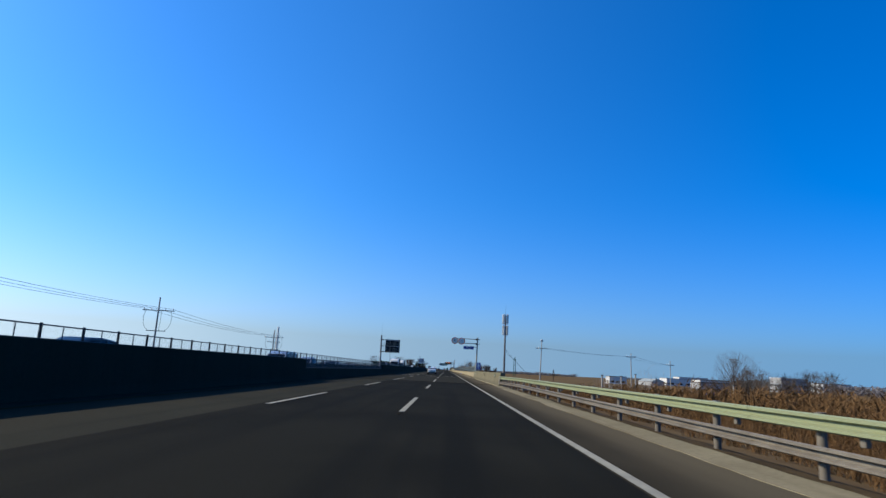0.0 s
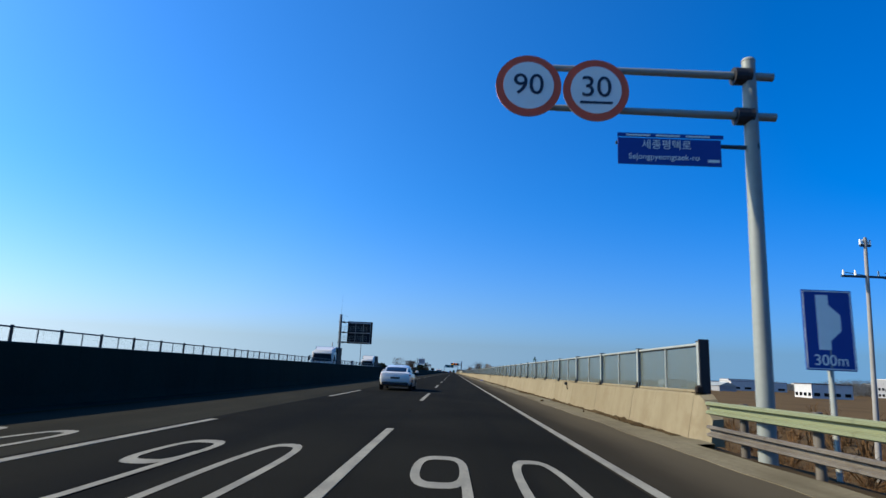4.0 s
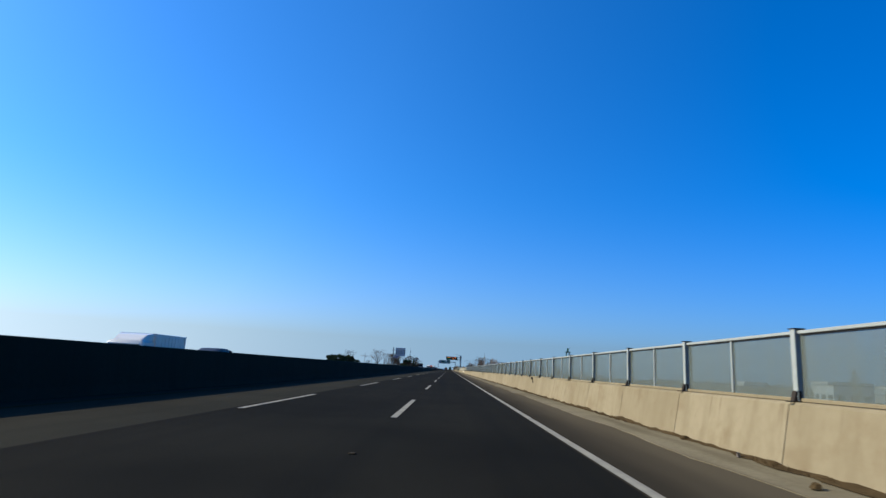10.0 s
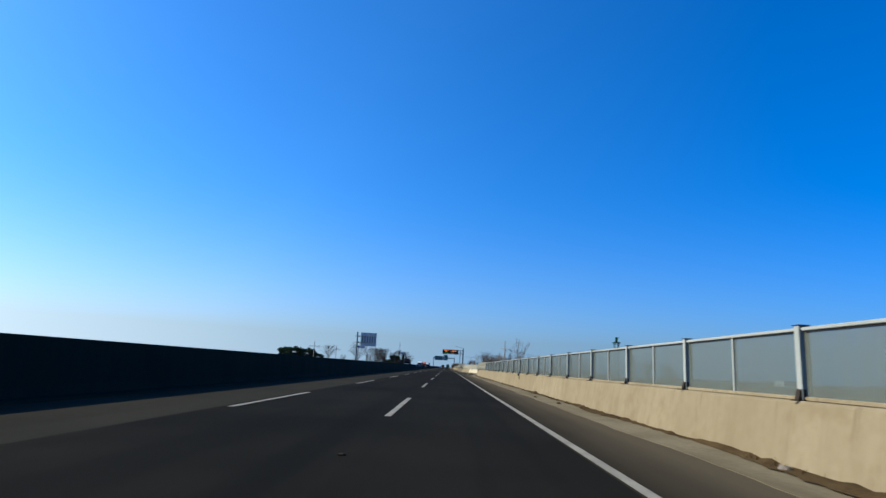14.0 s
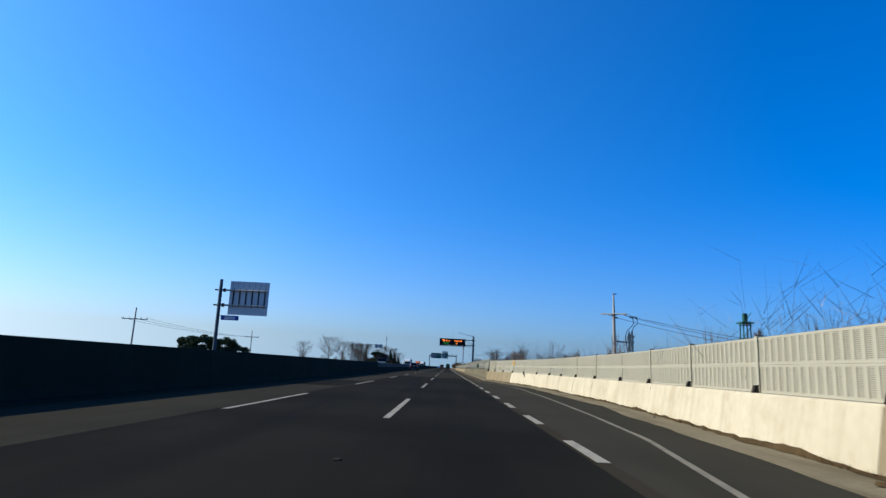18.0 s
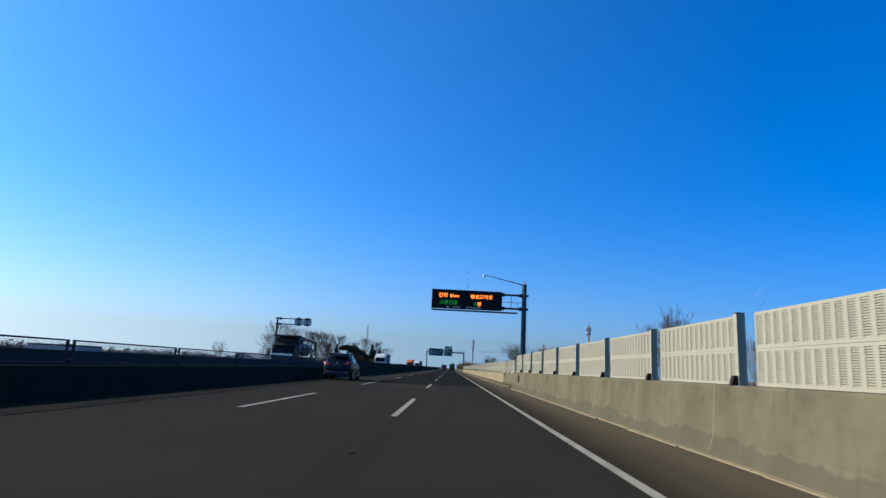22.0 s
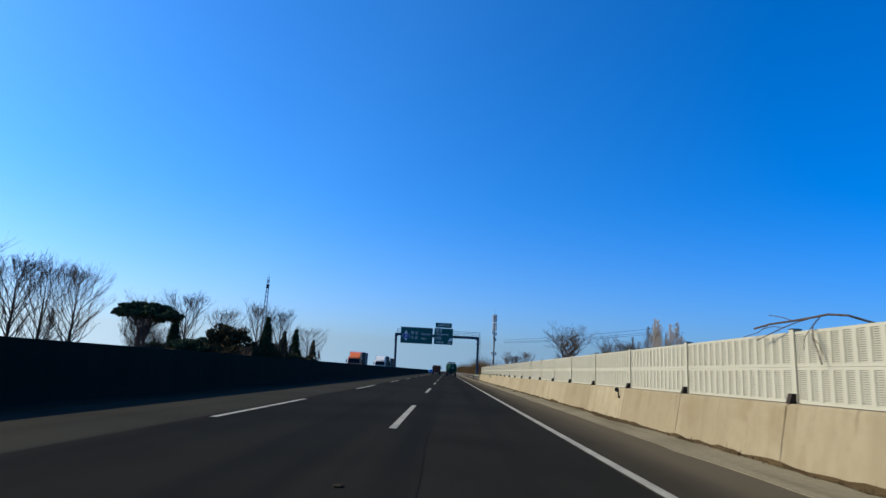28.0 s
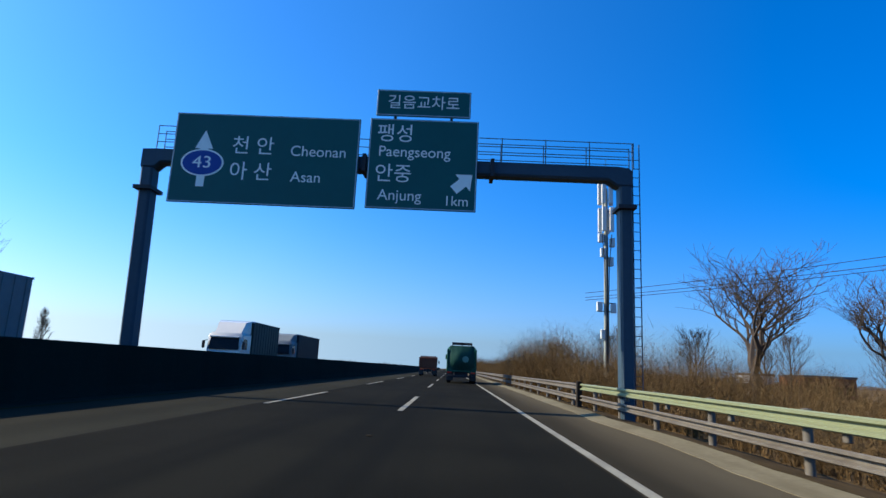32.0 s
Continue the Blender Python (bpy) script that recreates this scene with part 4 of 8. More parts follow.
for y, x, z0, z1 in ((40.35, 5.64, 0.74, 0.95), (80.96, 5.72, 0.66, 0.98), (501.8, 5.54, 0.74, 0.95), (569.24, 5.52, 0.56, 0.92)):
    pl = thing("bridge_plaque", "small weathered nameplate set in the parapet", "plaque", pose(x, y, 0))
    part("plate", Mesh().rbox(-0.01, 0.05, -0.23, 0.23, z0, z1, 0.006), PLAQUE_OLD if y > 560 else PLAQUE, pl)
    part("plate_rim", Mesh().box(-0.006, 0.05, -0.25, -0.235, z0 - 0.02, z1 + 0.02).box(-0.006, 0.05, 0.235, 0.25, z0 - 0.02, z1 + 0.02), CONCRETE_GREY, pl)
mk = thing("marker_board", "dark green marker board on a short post by the parapet", "marker board", pose(5.66, 516.35, 0))
part("board", Mesh().loft([[(-0.17, y, 1.33), (0.17, y, 1.33), (0.17, y, 1.72), (0.08, y, 1.79), (-0.08, y, 1.79), (-0.17, y, 1.72)] for y in (0.02, -0.02)]), TRUCK_GREEN, mk)
part("post", Mesh().tube((0, 0.04, 1.13), (0, 0.04, 1.7), 0.03), STEEL_GREY, mk)
part("clamp", Mesh().box(-0.08, 0.30, 0.02, 0.06, 1.56, 1.62), STEEL_DARK, mk)
yp = thing("yellow_notice", "small yellow notice plate fixed to the noise barrier", "notice", pose(face_x(485.3) + 0.30, 485.3, 0, 0, 0, 4.5))
part("plate", Mesh().rbox(-0.02, 0.0, -0.33, 0.33, 1.62, 1.96, 0.004), YELLOW, yp)
for z in (1.86, 1.78, 1.71):
    part("text_bar", Mesh().box(-0.024, -0.0205, -0.26, 0.26, z - 0.018, z + 0.018), RUST_RED, yp)


# ---- guardrails ----
def w_profile(z, h):
    pts = [(0.03, -0.5), (0.0, -0.42), (0.0, -0.24), (0.075, -0.12), (0.075, 0.12), (0.0, 0.24), (0.0, 0.42), (0.03, 0.5)]
    front = [(x, z + k * h) for x, k in pts]
    return front[::-1] + [(x + 0.008, zz) for x, zz in front]


def guardrail(y0, y1, step, group, x=6.28, green=True):
    n = max(1, round((y1 - y0) / step))
    step = (y1 - y0) / n
    top = Mesh().prism(w_profile(0.71, 0.24), 0.0, step + 0.03).data("upper_beam")
    low = Mesh().prism(w_profile(0.29, 0.21), 0.0, step + 0.03).data("lower_beam")
    post = Mesh().tube((0.20, 0, -0.3), (0.20, 0, 0.84), 0.07, 0.07, 12).data("post", 50)
    spacer = Mesh().box(0.09, 0.13, -0.05, 0.05, 0.62, 0.80).box(0.09, 0.13, -0.05, 0.05, 0.21, 0.37).data("spacer")
    block = Mesh().rbox(0.09, 0.17, -0.055, 0.055, 0.47, 0.61, 0.01).data("hanger_block")
    for i in range(n):
        r = thing("guardrail", "two-beam steel guardrail, pale green upper beam, weathered white lower beam" if green else "two-beam steel guardrail, both beams weathered to dull brown-white", "guardrail", pose(x, y0 + i * step, 0), group)
        part("upper_beam", top, RAIL_GREEN if green else RAIL_WHITE, r, "pale green beam" if green else "")
        part("lower_beam", low, RAIL_WHITE, r, "weathered white beam")
        for k in (0.25, 0.75) if step > 5 else (0.5,):
            part("post", post, RAIL_WHITE, r, m=pose(0, step * k, 0))
            part("spacer", spacer, STEEL_DARK, r, m=pose(0, step * k, 0))
            if step > 5:
                part("hanger_block", block, RAIL_WHITE, r, "pale steel block under the upper beam", m=pose(0, step * k - 1.0, 0))


guardrail(-100, 27.5, 6.7, "guardrail before the bridge")
flare = thing("guardrail", "end length of guardrail on close-set posts, joined to the bridge parapet", "guardrail", pose(6.28, 27.5, 0, 0, 0, 5.6), "guardrail before the bridge")
part("upper_beam", Mesh().prism(w_profile(0.71, 0.24), 0.0, 7.35), RAIL_GREEN, flare, "pale green beam")
part("lower_beam", Mesh().prism(w_profile(0.29, 0.21), 0.0, 7.35), RAIL_WHITE, flare, "weathered white beam")
part("end_shoe", Mesh().rbox(-0.012, 0.0, 6.95, 7.42, 0.18, 0.84, 0.01), RAIL_WHITE, flare, "bolted end plate")
flare_post = Mesh().tube((0.20, 0, -0.3), (0.20, 0, 0.84), 0.065, 0.065, 12).data("post", 50)
flare_spacer = Mesh().box(0.09, 0.14, -0.05, 0.05, 0.62, 0.80).box(0.09, 0.14, -0.05, 0.05, 0.21, 0.37).data("spacer")
for k in (0.6, 1.75, 2.85, 3.9, 4.9, 5.7, 6.4):
    part("post", flare_post, RAIL_WHITE, flare, m=pose(0, k, 0))
    part("spacer", flare_spacer, STEEL_DARK, flare, m=pose(0, k, 0))
guardrail(86.2, 92.6, 2.15, "guardrail gap between the walls", 6.04)
guardrail(766.4, 792.4, 6.5, "guardrail after the noise barrier")
guardrail(792.6, 1240, 6.8, "weathered guardrail further on", 6.20, False)
joint = thing("guardrail_joint", "dark overlapping joint post in the guardrail", "guardrail", pose(6.16, 792.5, 0))
part("post", Mesh().rbox(0.0, 0.2, -0.1, 0.1, -0.05, 0.92, 0.02), RUST, joint)

# railing on the opposite median barrier
def mesh_rail(y, length=2.0):
    root = thing("median_railing", "thin steel mesh railing on the far median barrier", "railing", pose(-10.1, y, 0), "median railings")
    part("post", Mesh().box(-0.03, 0.03, -0.03, 0.03, 1.10, 1.87), STEEL_DARK, root)
    part("top_rail", Mesh().box(-0.02, 0.02, 0.03, length - 0.03, 1.80, 1.84), STEEL_GREY, root)
    part("bottom_rail", Mesh().box(-0.02, 0.02, 0.03, length - 0.03, 1.42, 1.45), STEEL_GREY, root)
    w = Mesh()
    for i in range(1, 24):
        w.box(-0.0012, 0.0012, i * length / 24 - 0.0015, i * length / 24 + 0.0015, 1.45, 1.80)
    w.box(-0.012, 0.012, length / 2 - 0.014, length / 2 + 0.014, 1.45, 1.80)
    tagged(part("wire_infill", w, STEEL_GREY, root, "fine steel mesh"), kind="stuff")
    return root


rail0 = mesh_rail(-60.0)
for k in range(1, 118):
    copy_thing(rail0, pose(-10.1, -60.0 + 2.0 * k, 0))

# mesh fence on the low stretches of the near median wall
def low_fence(y, length=6.0):
    root = thing("median_fence", "dark framed mesh fence panel on the low median wall", "fence", pose(LEFT_FACE - 0.1, y, 0), "median fence panels")
    f = Mesh()
    for p in (0.10, length - 0.16):
        f.box(-0.03, 0.03, p, p + 0.06, 0.74, 1.38)
    f.box(-0.025, 0.025, 0.16, length - 0.16, 1.34, 1.38).box(-0.025, 0.025, 0.16, length - 0.16, 0.78, 0.83)
    part("frame", f, STEEL_DARK, root)
    for z in (0.86, 1.20):
        part("post_link", Mesh().box(-0.02, 0.02, -0.10, 0.10, z, z + 0.07), STEEL_DARK, root)
    w = Mesh()
    for i in range(1, 120):
        y = 0.16 + i * (length - 0.32) / 120
        w.box(-0.0015, 0.0015, y - 0.0025, y + 0.0025, 0.83, 1.34)
    for i in range(1, 12):
        z = 0.83 + i * 0.0425
        w.box(-0.0015, 0.0015, 0.16, length - 0.16, z - 0.002, z + 0.002)
    tagged(part("wire_infill", w, STEEL_GREY, root, "fine steel mesh"), kind="stuff")
    return root


lf = low_fence(24.0)
for a, b in LOW:
    for y in range(a, b, 6):
        if y != 24:
            copy_thing(lf, pose(LEFT_FACE - 0.1, y, 0))


# ---- signs ----
def flange(m, x, z, r, y=0.0):
    m.tube((x - 0.05, y, z), (x + 0.05, y, z), r, r, 14)


sp = thing("speed_sign_mast", "grey steel cantilever mast with two sign arms", "sign mast", pose(6.50, 90.9, 0))
part("pole", Mesh().tube((-0.21, 0, -0.3), (-0.12, 0, 6.95), 0.145, 0.115, 20), STEEL_PALE, sp, smooth=40)
part("pole_cap", Mesh().tube((-0.12, 0, 6.95), (-0.12, 0, 7.0), 0.125, 0.10, 20), GALV, sp)
for z in (6.65, 5.87):
    part("arm", Mesh().tube((-4.1, 0, z + 0.06), (0.3, 0, z), 0.055, 0.075, 14), STEEL_PALE, sp, smooth=40)
    c = Mesh().tube((-0.42, 0, z + 0.02), (-0.12, 0, z), 0.10, 0.17, 16)
    flange(c, -0.36, z, 0.16)
    flange(c, -0.26, z, 0.16)
    part("arm_collar", c, STEEL_DARK, sp, "dark bolted flange")
part("plate_arm", Mesh().tube((-2.55, 0, 5.30), (-0.05, 0, 5.28), 0.03, 0.04, 10).tube((-0.25, 0, 5.28), (-0.08, 0, 5.28), 0.05, 0.13, 14), STEEL_GREY, sp)


def disc_sign(x, z, text, bar):
    root = thing("speed_limit_sign", "round white speed limit sign with red border", "traffic sign", pose(x, 90.78, z), "overhead speed signs")
    part("backing_plate", Mesh().disc((0, 0.02, 0), 0.59, "y", 48, 0.02), SIGN_BACK, root)
    part("red_ring", Mesh().disc((0, 0.0, 0), 0.59, "y", 48, 0.016), SIGN_RED, root)
    part("white_face", Mesh().disc((0, -0.012, 0), 0.455, "y", 48, 0.012), SIGN_WHITE, root)
    writing(text, 0.56, SIGN_BLACK, root, pose(0, -0.024, 0.04 if bar else 0.0) @ FACE_BACK, "number", wide=1.02, label="black speed number")
    if bar:
        part("underline", Mesh().box(-0.29, 0.29, -0.027, -0.020, -0.27, -0.225), SIGN_BLACK, root)


disc_sign(2.37, 6.28, "90", False)
disc_sign(3.58, 6.23, "30", True)
np_ = thing("road_name_sign", "blue road name plate hanging from the mast", "road sign", pose(4.85, 90.78, 5.13))
part("plate", Mesh().rbox(-0.90, 0.90, -0.01, 0.01, -0.27, 0.22, 0.004), SIGN_BLUE, np_)
part("slot_strip", Mesh().box(-0.90, 0.95, -0.008, 0.008, 0.24, 0.31), SIGN_BLUE, np_)
for i in range(3):
    part("white_bar", Mesh().box(-0.75 + i * 0.52, -0.33 + i * 0.52, -0.014, -0.009, 0.255, 0.285), SIGN_WHITE, np_)
writing("세종평택로", 0.19, SIGN_WHITE, np_, pose(-0.05, -0.014, 0.09) @ FACE_BACK, label="white road name")
writing("Sejongpyeongtaek-ro", 0.145, SIGN_WHITE, np_, pose(-0.10, -0.014, -0.13) @ FACE_BACK, wide=1.0, label="white romanised road name")
part("number_bar", Mesh().box(0.66, 0.86, -0.014, -0.010, -0.20, -0.15), SIGN_WHITE, np_)

bs = thing("lay_by_sign", "blue lay-by sign with white pictogram on a round post", "traffic sign", pose(6.68, 89.7, 0.19) @ Matrix.Diagonal((0.81, 1, 0.82, 1)))
part("post", Mesh().tube((0, 0.03, -0.6), (0, 0.03, 2.6), 0.045, 0.045, 12), GALV, bs, smooth=40)
part("board", Mesh().rbox(-0.45, 0.45, -0.012, 0.008, 1.50, 2.93, 0.004), SIGN_BLUE, bs)
brd = Mesh()
for a in (-0.43, 0.415):
    brd.box(a, a + 0.015, -0.016, -0.011, 1.52, 2.91)
for a in (1.52, 2.895):
    brd.box(-0.43, 0.43, -0.016, -0.011, a, a + 0.015)
part("white_border", brd, SIGN_WHITE, bs)
part("pictogram", Mesh().loft([[(-0.20, y, 1.86), (0.02, y, 1.86), (0.02, y, 2.02), (0.22, y, 2.20), (0.22, y, 2.48), (0.02, y, 2.66), (0.02, y, 2.84), (-0.20, y, 2.84)] for y in (-0.011, -0.016)]), SIGN_WHITE, bs)
writing("300m", 0.27, SIGN_WHITE, bs, pose(0, -0.016, 1.67) @ FACE_BACK, label="white distance")

# gantry over the road
gan = thing("sign_gantry", "blue-grey steel portal gantry spanning the carriageway", "gantry", pose(0, 787.5, 0))
part("post", Mesh().loft([[(x - 0.20, -0.20, z), (x - 0.14, -0.26, z), (x + 0.14, -0.26, z), (x + 0.20, -0.20, z), (x + 0.20, 0.20, z), (x + 0.14, 0.26, z), (x - 0.14, 0.26, z), (x - 0.20, 0.20, z)] for x, z in ((-8.74, -0.1), (-8.92, 7.15))]), STEEL_GREY, gan, smooth=40)
part("post", Mesh().loft([[(x - 0.20, -0.20, z), (x - 0.14, -0.26, z), (x + 0.14, -0.26, z), (x + 0.20, -0.20, z), (x + 0.20, 0.20, z), (x + 0.14, 0.26, z), (x - 0.14, 0.26, z), (x - 0.20, 0.20, z)] for x, z in ((6.66, -0.4), (6.66, 7.15))]), STEEL_GREY, gan, smooth=40)
bm_ = Mesh()
bm_.loft([[(x, -0.20, z0 + 0.1), (x, 0.20, z0 + 0.1), (x, 0.26, z0 + 0.17), (x, 0.26, z1 + 0.1), (x, -0.26, z1 + 0.1), (x, -0.26, z0 + 0.17)] for x, z0, z1 in ((-9.13, 7.04, 7.68), (-8.70, 7.04, 7.70), (-8.5, 7.24, 7.70), (6.1, 7.24, 7.70), (6.40, 7.04, 7.70), (6.75, 7.04, 7.66), (6.87, 7.04, 7.56))])
part("beam", bm_, STEEL_GREY, gan, smooth=40)
for x, z, ax in ((-8.90, 6.45, "z"), (6.66, 6.45, "z"), (2.35, 7.57, "x"), (-1.80, 7.57, "x")):
    c = Mesh()
    c.box(x - 0.29, x + 0.29, -0.42, 0.42, z - 0.06, z + 0.06) if ax == "z" else c.box(x - 0.06, x + 0.06, -0.40, 0.40, z - 0.30, z + 0.29)
    part("flange", c, STEEL_DARK, gan)
walkway = Mesh()
for z in (8.08, 8.36, 8.64):
    walkway.tube((-8.75, 0.35, z), (6.95, 0.35, z), 0.014, 0.014, 6).tube((-8.75, -0.15, z), (-8.1, -0.15, z), 0.014, 0.014, 6).tube((1.9, -0.15, z), (6.95, -0.15, z), 0.014, 0.014, 6)
part("railing", walkway, STEEL_GREY, gan, "thin walkway railing")
for i in range(12):
    x = -8.74 + i * 1.425
    part("railing_post", Mesh().tube((x, 0.35, 7.80), (x, 0.35, 8.66), 0.016, 0.016, 6), STEEL_GREY, gan)
    if x < -8.1 or x > 1.95:
        part("railing_post", Mesh().tube((x, -0.15, 7.80), (x, -0.15, 8.66), 0.016, 0.016, 6), STEEL_GREY, gan)
part("walkway_plate", Mesh().box(-8.7, 6.7, 0.10, 0.38, 7.82, 7.85), STEEL_DARK, gan)
lad = Mesh().tube((6.91, -0.1, 0.0), (6.91, -0.1, 8.64), 0.018, 0.018, 6).tube((7.13, -0.1, 0.0), (7.13, -0.1, 8.64), 0.018, 0.018, 6)
part("ladder_rail", lad, STEEL_GREY, gan)
for i in range(25):
    z = 0.9 + i * 0.30
    part("ladder_rung", Mesh().tube((6.92, -0.1, z), (7.12, -0.1, z), 0.012, 0.012, 6), STEEL_GREY, gan)


def direction_board(name, x0, x1, z0, z1, label):
    root = thing(name, label, "direction sign", pose((x0 + x1) / 2, 787.05, (z0 + z1) / 2), "gantry direction signs")
    w, h = (x1 - x0) / 2, (z1 - z0) / 2
    part("board", Mesh().rbox(-w, w, -0.02, 0.05, -h, h, 0.01), SIGN_GREEN, root)
    e = Mesh()
    for s in (-1, 1):
        a, b = sorted((s * (w - 0.045), s * (w - 0.02)))
        e.box(a, b, -0.026, -0.019, -h + 0.02, h - 0.02)
        a, b = sorted((s * (h - 0.045), s * (h - 0.02)))
        e.box(-w + 0.045, w - 0.045, -0.026, -0.019, a, b)
    part("border", e, SIGN_BACK, root, "pale edge line")
    for k in (-0.6, 0.6):
        part("hanger", Mesh().box(k * w - 0.04, k * w + 0.04, 0.05, 0.25, -h - (0.14 if h < 1 else -0.2), h * 0.8), STEEL_DARK, root)
    return root


def put(root, text, size, x, z, wide=1.0):
    writing(text, size, SIGN_WHITE, root, pose(x, -0.026, z) @ FACE_BACK, wide=wide)


d1 = direction_board("direction_sign", -8.02, -1.98, 5.97, 9.0, "dark green direction sign with white lettering and route shield")
put(d1, "천 안", 0.66, -0.42, 0.42)
put(d1, "Cheonan", 0.50, 1.72, 0.32)
put(d1, "아 산", 0.66, -0.42, -0.45)
put(d1, "Asan", 0.50, 1.38, -0.55)
part("arrow", Mesh().loft([[(-2.14, y, -0.98), (-1.88, y, -0.98), (-1.88, y, 0.30), (-1.72, y, 0.30), (-2.01, y, 0.93), (-2.30, y, 0.30), (-2.14, y, 0.30)] for y in (-0.021, -0.027)]), SIGN_WHITE, d1, "white arrow pointing ahead")
ov = Mesh()
rim = Mesh()
for mm, a, b, y0, y1 in ((rim, 0.70, 0.46, -0.027, -0.032), (ov, 0.64, 0.41, -0.032, -0.036)):
    mm.loft([[(-2.01 + a * math.cos(q * math.pi / 16), y, -0.18 + b * math.sin(q * math.pi / 16)) for q in range(32)] for y in (y0, y1)])
part("shield_rim", rim, SIGN_WHITE, d1)
part("shield", ov, SIGN_BLUE, d1, "blue oval route shield")
writing("43", 0.56, SIGN_WHITE, d1, pose(-2.01, -0.038, -0.18) @ FACE_BACK, wide=1.15)
d2 = direction_board("direction_sign", -1.66, 1.86, 6.03, 9.06, "dark green direction sign with slanting exit arrow")
put(d2, "팽성", 0.66, -0.92, 0.98)
put(d2, "Paengseong", 0.50, -0.28, 0.38)
put(d2, "안중", 0.66, -0.92, -0.38)
put(d2, "Anjung", 0.50, -0.68, -1.08)
put(d2, "1km", 0.46, 1.13, -1.20)
ar = [(-0.16, -0.33), (0.16, -0.33), (0.16, 0.05), (0.36, 0.05), (0, 0.45), (-0.36, 0.05), (-0.16, 0.05)]
c45, s45 = math.cos(radians(-48)), math.sin(radians(-48))
part("arrow", Mesh().loft([[(1.28 + x * c45 - z * s45, y, -0.60 + x * s45 + z * c45) for x, z in ar] for y in (-0.021, -0.027)]), SIGN_WHITE, d2, "white slanting arrow")
d3 = direction_board("junction_sign", -1.50, 1.58, 9.17, 10.08, "small dark green junction name sign on top of the board")
put(d3, "길음교차로", 0.52, 0.0, 0.0)

# lit message sign on the right
vm = thing("message_sign_mast", "grey steel mast with cantilever arms for a message sign", "sign mast", pose(7.88, 587.0, 0))
part("pole", Mesh().tube((0, 0, -0.8), (0, 0, 9.25), 0.26, 0.21, 20), STEEL_GREY, vm, smooth=40)
part("pole_cap", Mesh().tube((0, 0, 9.25), (0, 0, 9.62), 0.06, 0.03, 10), GALV, vm)
for z in (8.17, 6.90):
    part("arm", Mesh().tube((-2.5, 0, z), (0.4, 0, z), 0.09, 0.10, 14), STEEL_DARK, vm, smooth=40)
    for x in (-1.95, -0.35):
        c = Mesh()
        c.tube((x - 0.12, 0, z), (x + 0.12, 0, z), 0.17, 0.17, 16)
        part("flange", c, STEEL_DARK, vm)
wl = Mesh().tube((-2.4, -0.3, 7.45), (-0.3, -0.3, 7.45), 0.02, 0.02, 6).tube((-1.25, -0.3, 6.95), (-1.25, -0.3, 8.1), 0.03, 0.03, 6).tube((-0.65, -0.3, 6.95), (-0.65, -0.3, 7.45), 0.02, 0.02, 6)
part("walkway_rail", wl, STEEL_DARK, vm)
part("camera_arm", Mesh().tube((0, 0, 9.15), (-3.75, 0, 9.98), 0.05, 0.03, 10), STEEL_DARK, vm)
part("camera_dome", Mesh().tube((-3.84, 0, 9.98), (-3.84, 0, 9.80), 0.10, 0.12, 14).tube((-3.84, 0, 9.80), (-3.84, 0, 9.66), 0.10, 0.05, 14), WHITE_METAL, vm, "white dome camera", smooth=50)
ms = thing("message_sign", "black variable message sign showing orange and green text", "message sign", pose(2.52, 586.9, 7.50))
part("housing", Mesh().rbox(-3.28, 3.28, -0.12, 0.35, -0.86, 0.86, 0.02), LED_FACE, ms)
part("visor", Mesh().box(-3.30, 3.30, -0.20, 0.35, 0.86, 0.89).box(-3.30, -3.28, -0.20, 0.35, -0.86, 0.86), STEEL_DARK, ms)
for y in (0.12, 0.98):
    part("ledge_rail", Mesh().box(-3.30, 4.78, y - 0.02, y + 0.02, -1.00, -0.93), STEEL_DARK, ms)
for i in range(11):
    x = -3.28 + i * 0.804
    part("ledge_bar", Mesh().box(x - 0.015, x + 0.015, 0.14, 0.96, -0.98, -0.95), STEEL_DARK, ms)
gr = Mesh()
for i in range(16):
    y = 0.16 + i * 0.052
    gr.box(-3.28, 4.76, y - 0.003, y + 0.003, -0.946, -0.94)
part("ledge_grating", gr, GALV, ms, "open steel grating underfoot")
part("emblem", Mesh().disc((-1.77, -0.124, -0.72), 0.07, "y", 16, 0.008), SIGN_WHITE, ms)
writing("국토교통부", 0.17, SIGN_WHITE, ms, pose(-0.95, -0.126, -0.72) @ FACE_BACK)
writing("서울지방국토관리청", 0.17, SIGN_WHITE, ms, pose(0.61, -0.126, -0.72) @ FACE_BACK)
for i in range(24):
    part("climbing_peg", Mesh().tube((0.15, 0, 1.2 + 0.32 * i), (0.42, 0, 1.2 + 0.32 * i), 0.012, 0.012, 6), STEEL_DARK, vm)
part("aerial", Mesh().tube((0, 0.1, 0.86), (0, 0.1, 2.3), 0.02, 0.01, 6).tube((0, 0.1, 2.55), (0, 0.1, 2.62), 0.05, 0.05, 8), GALV, ms, "thin whip aerial")
writing("전방 6km", 0.50, ORANGE_LED, ms, pose(-1.72, -0.126, 0.34) @ FACE_BACK)
writing("팽성교차로", 0.46, ORANGE_LED, ms, pose(1.36, -0.126, 0.30) @ FACE_BACK)
writing("소통원활", 0.46, GREEN_LED, ms, pose(-1.72, -0.126, -0.33) @ FACE_BACK)
writing("5", 0.46, GREEN_LED, ms, pose(0.78, -0.126, -0.37) @ FACE_BACK)
writing("분", 0.46, ORANGE_LED, ms, pose(1.16, -0.126, -0.37) @ FACE_BACK)

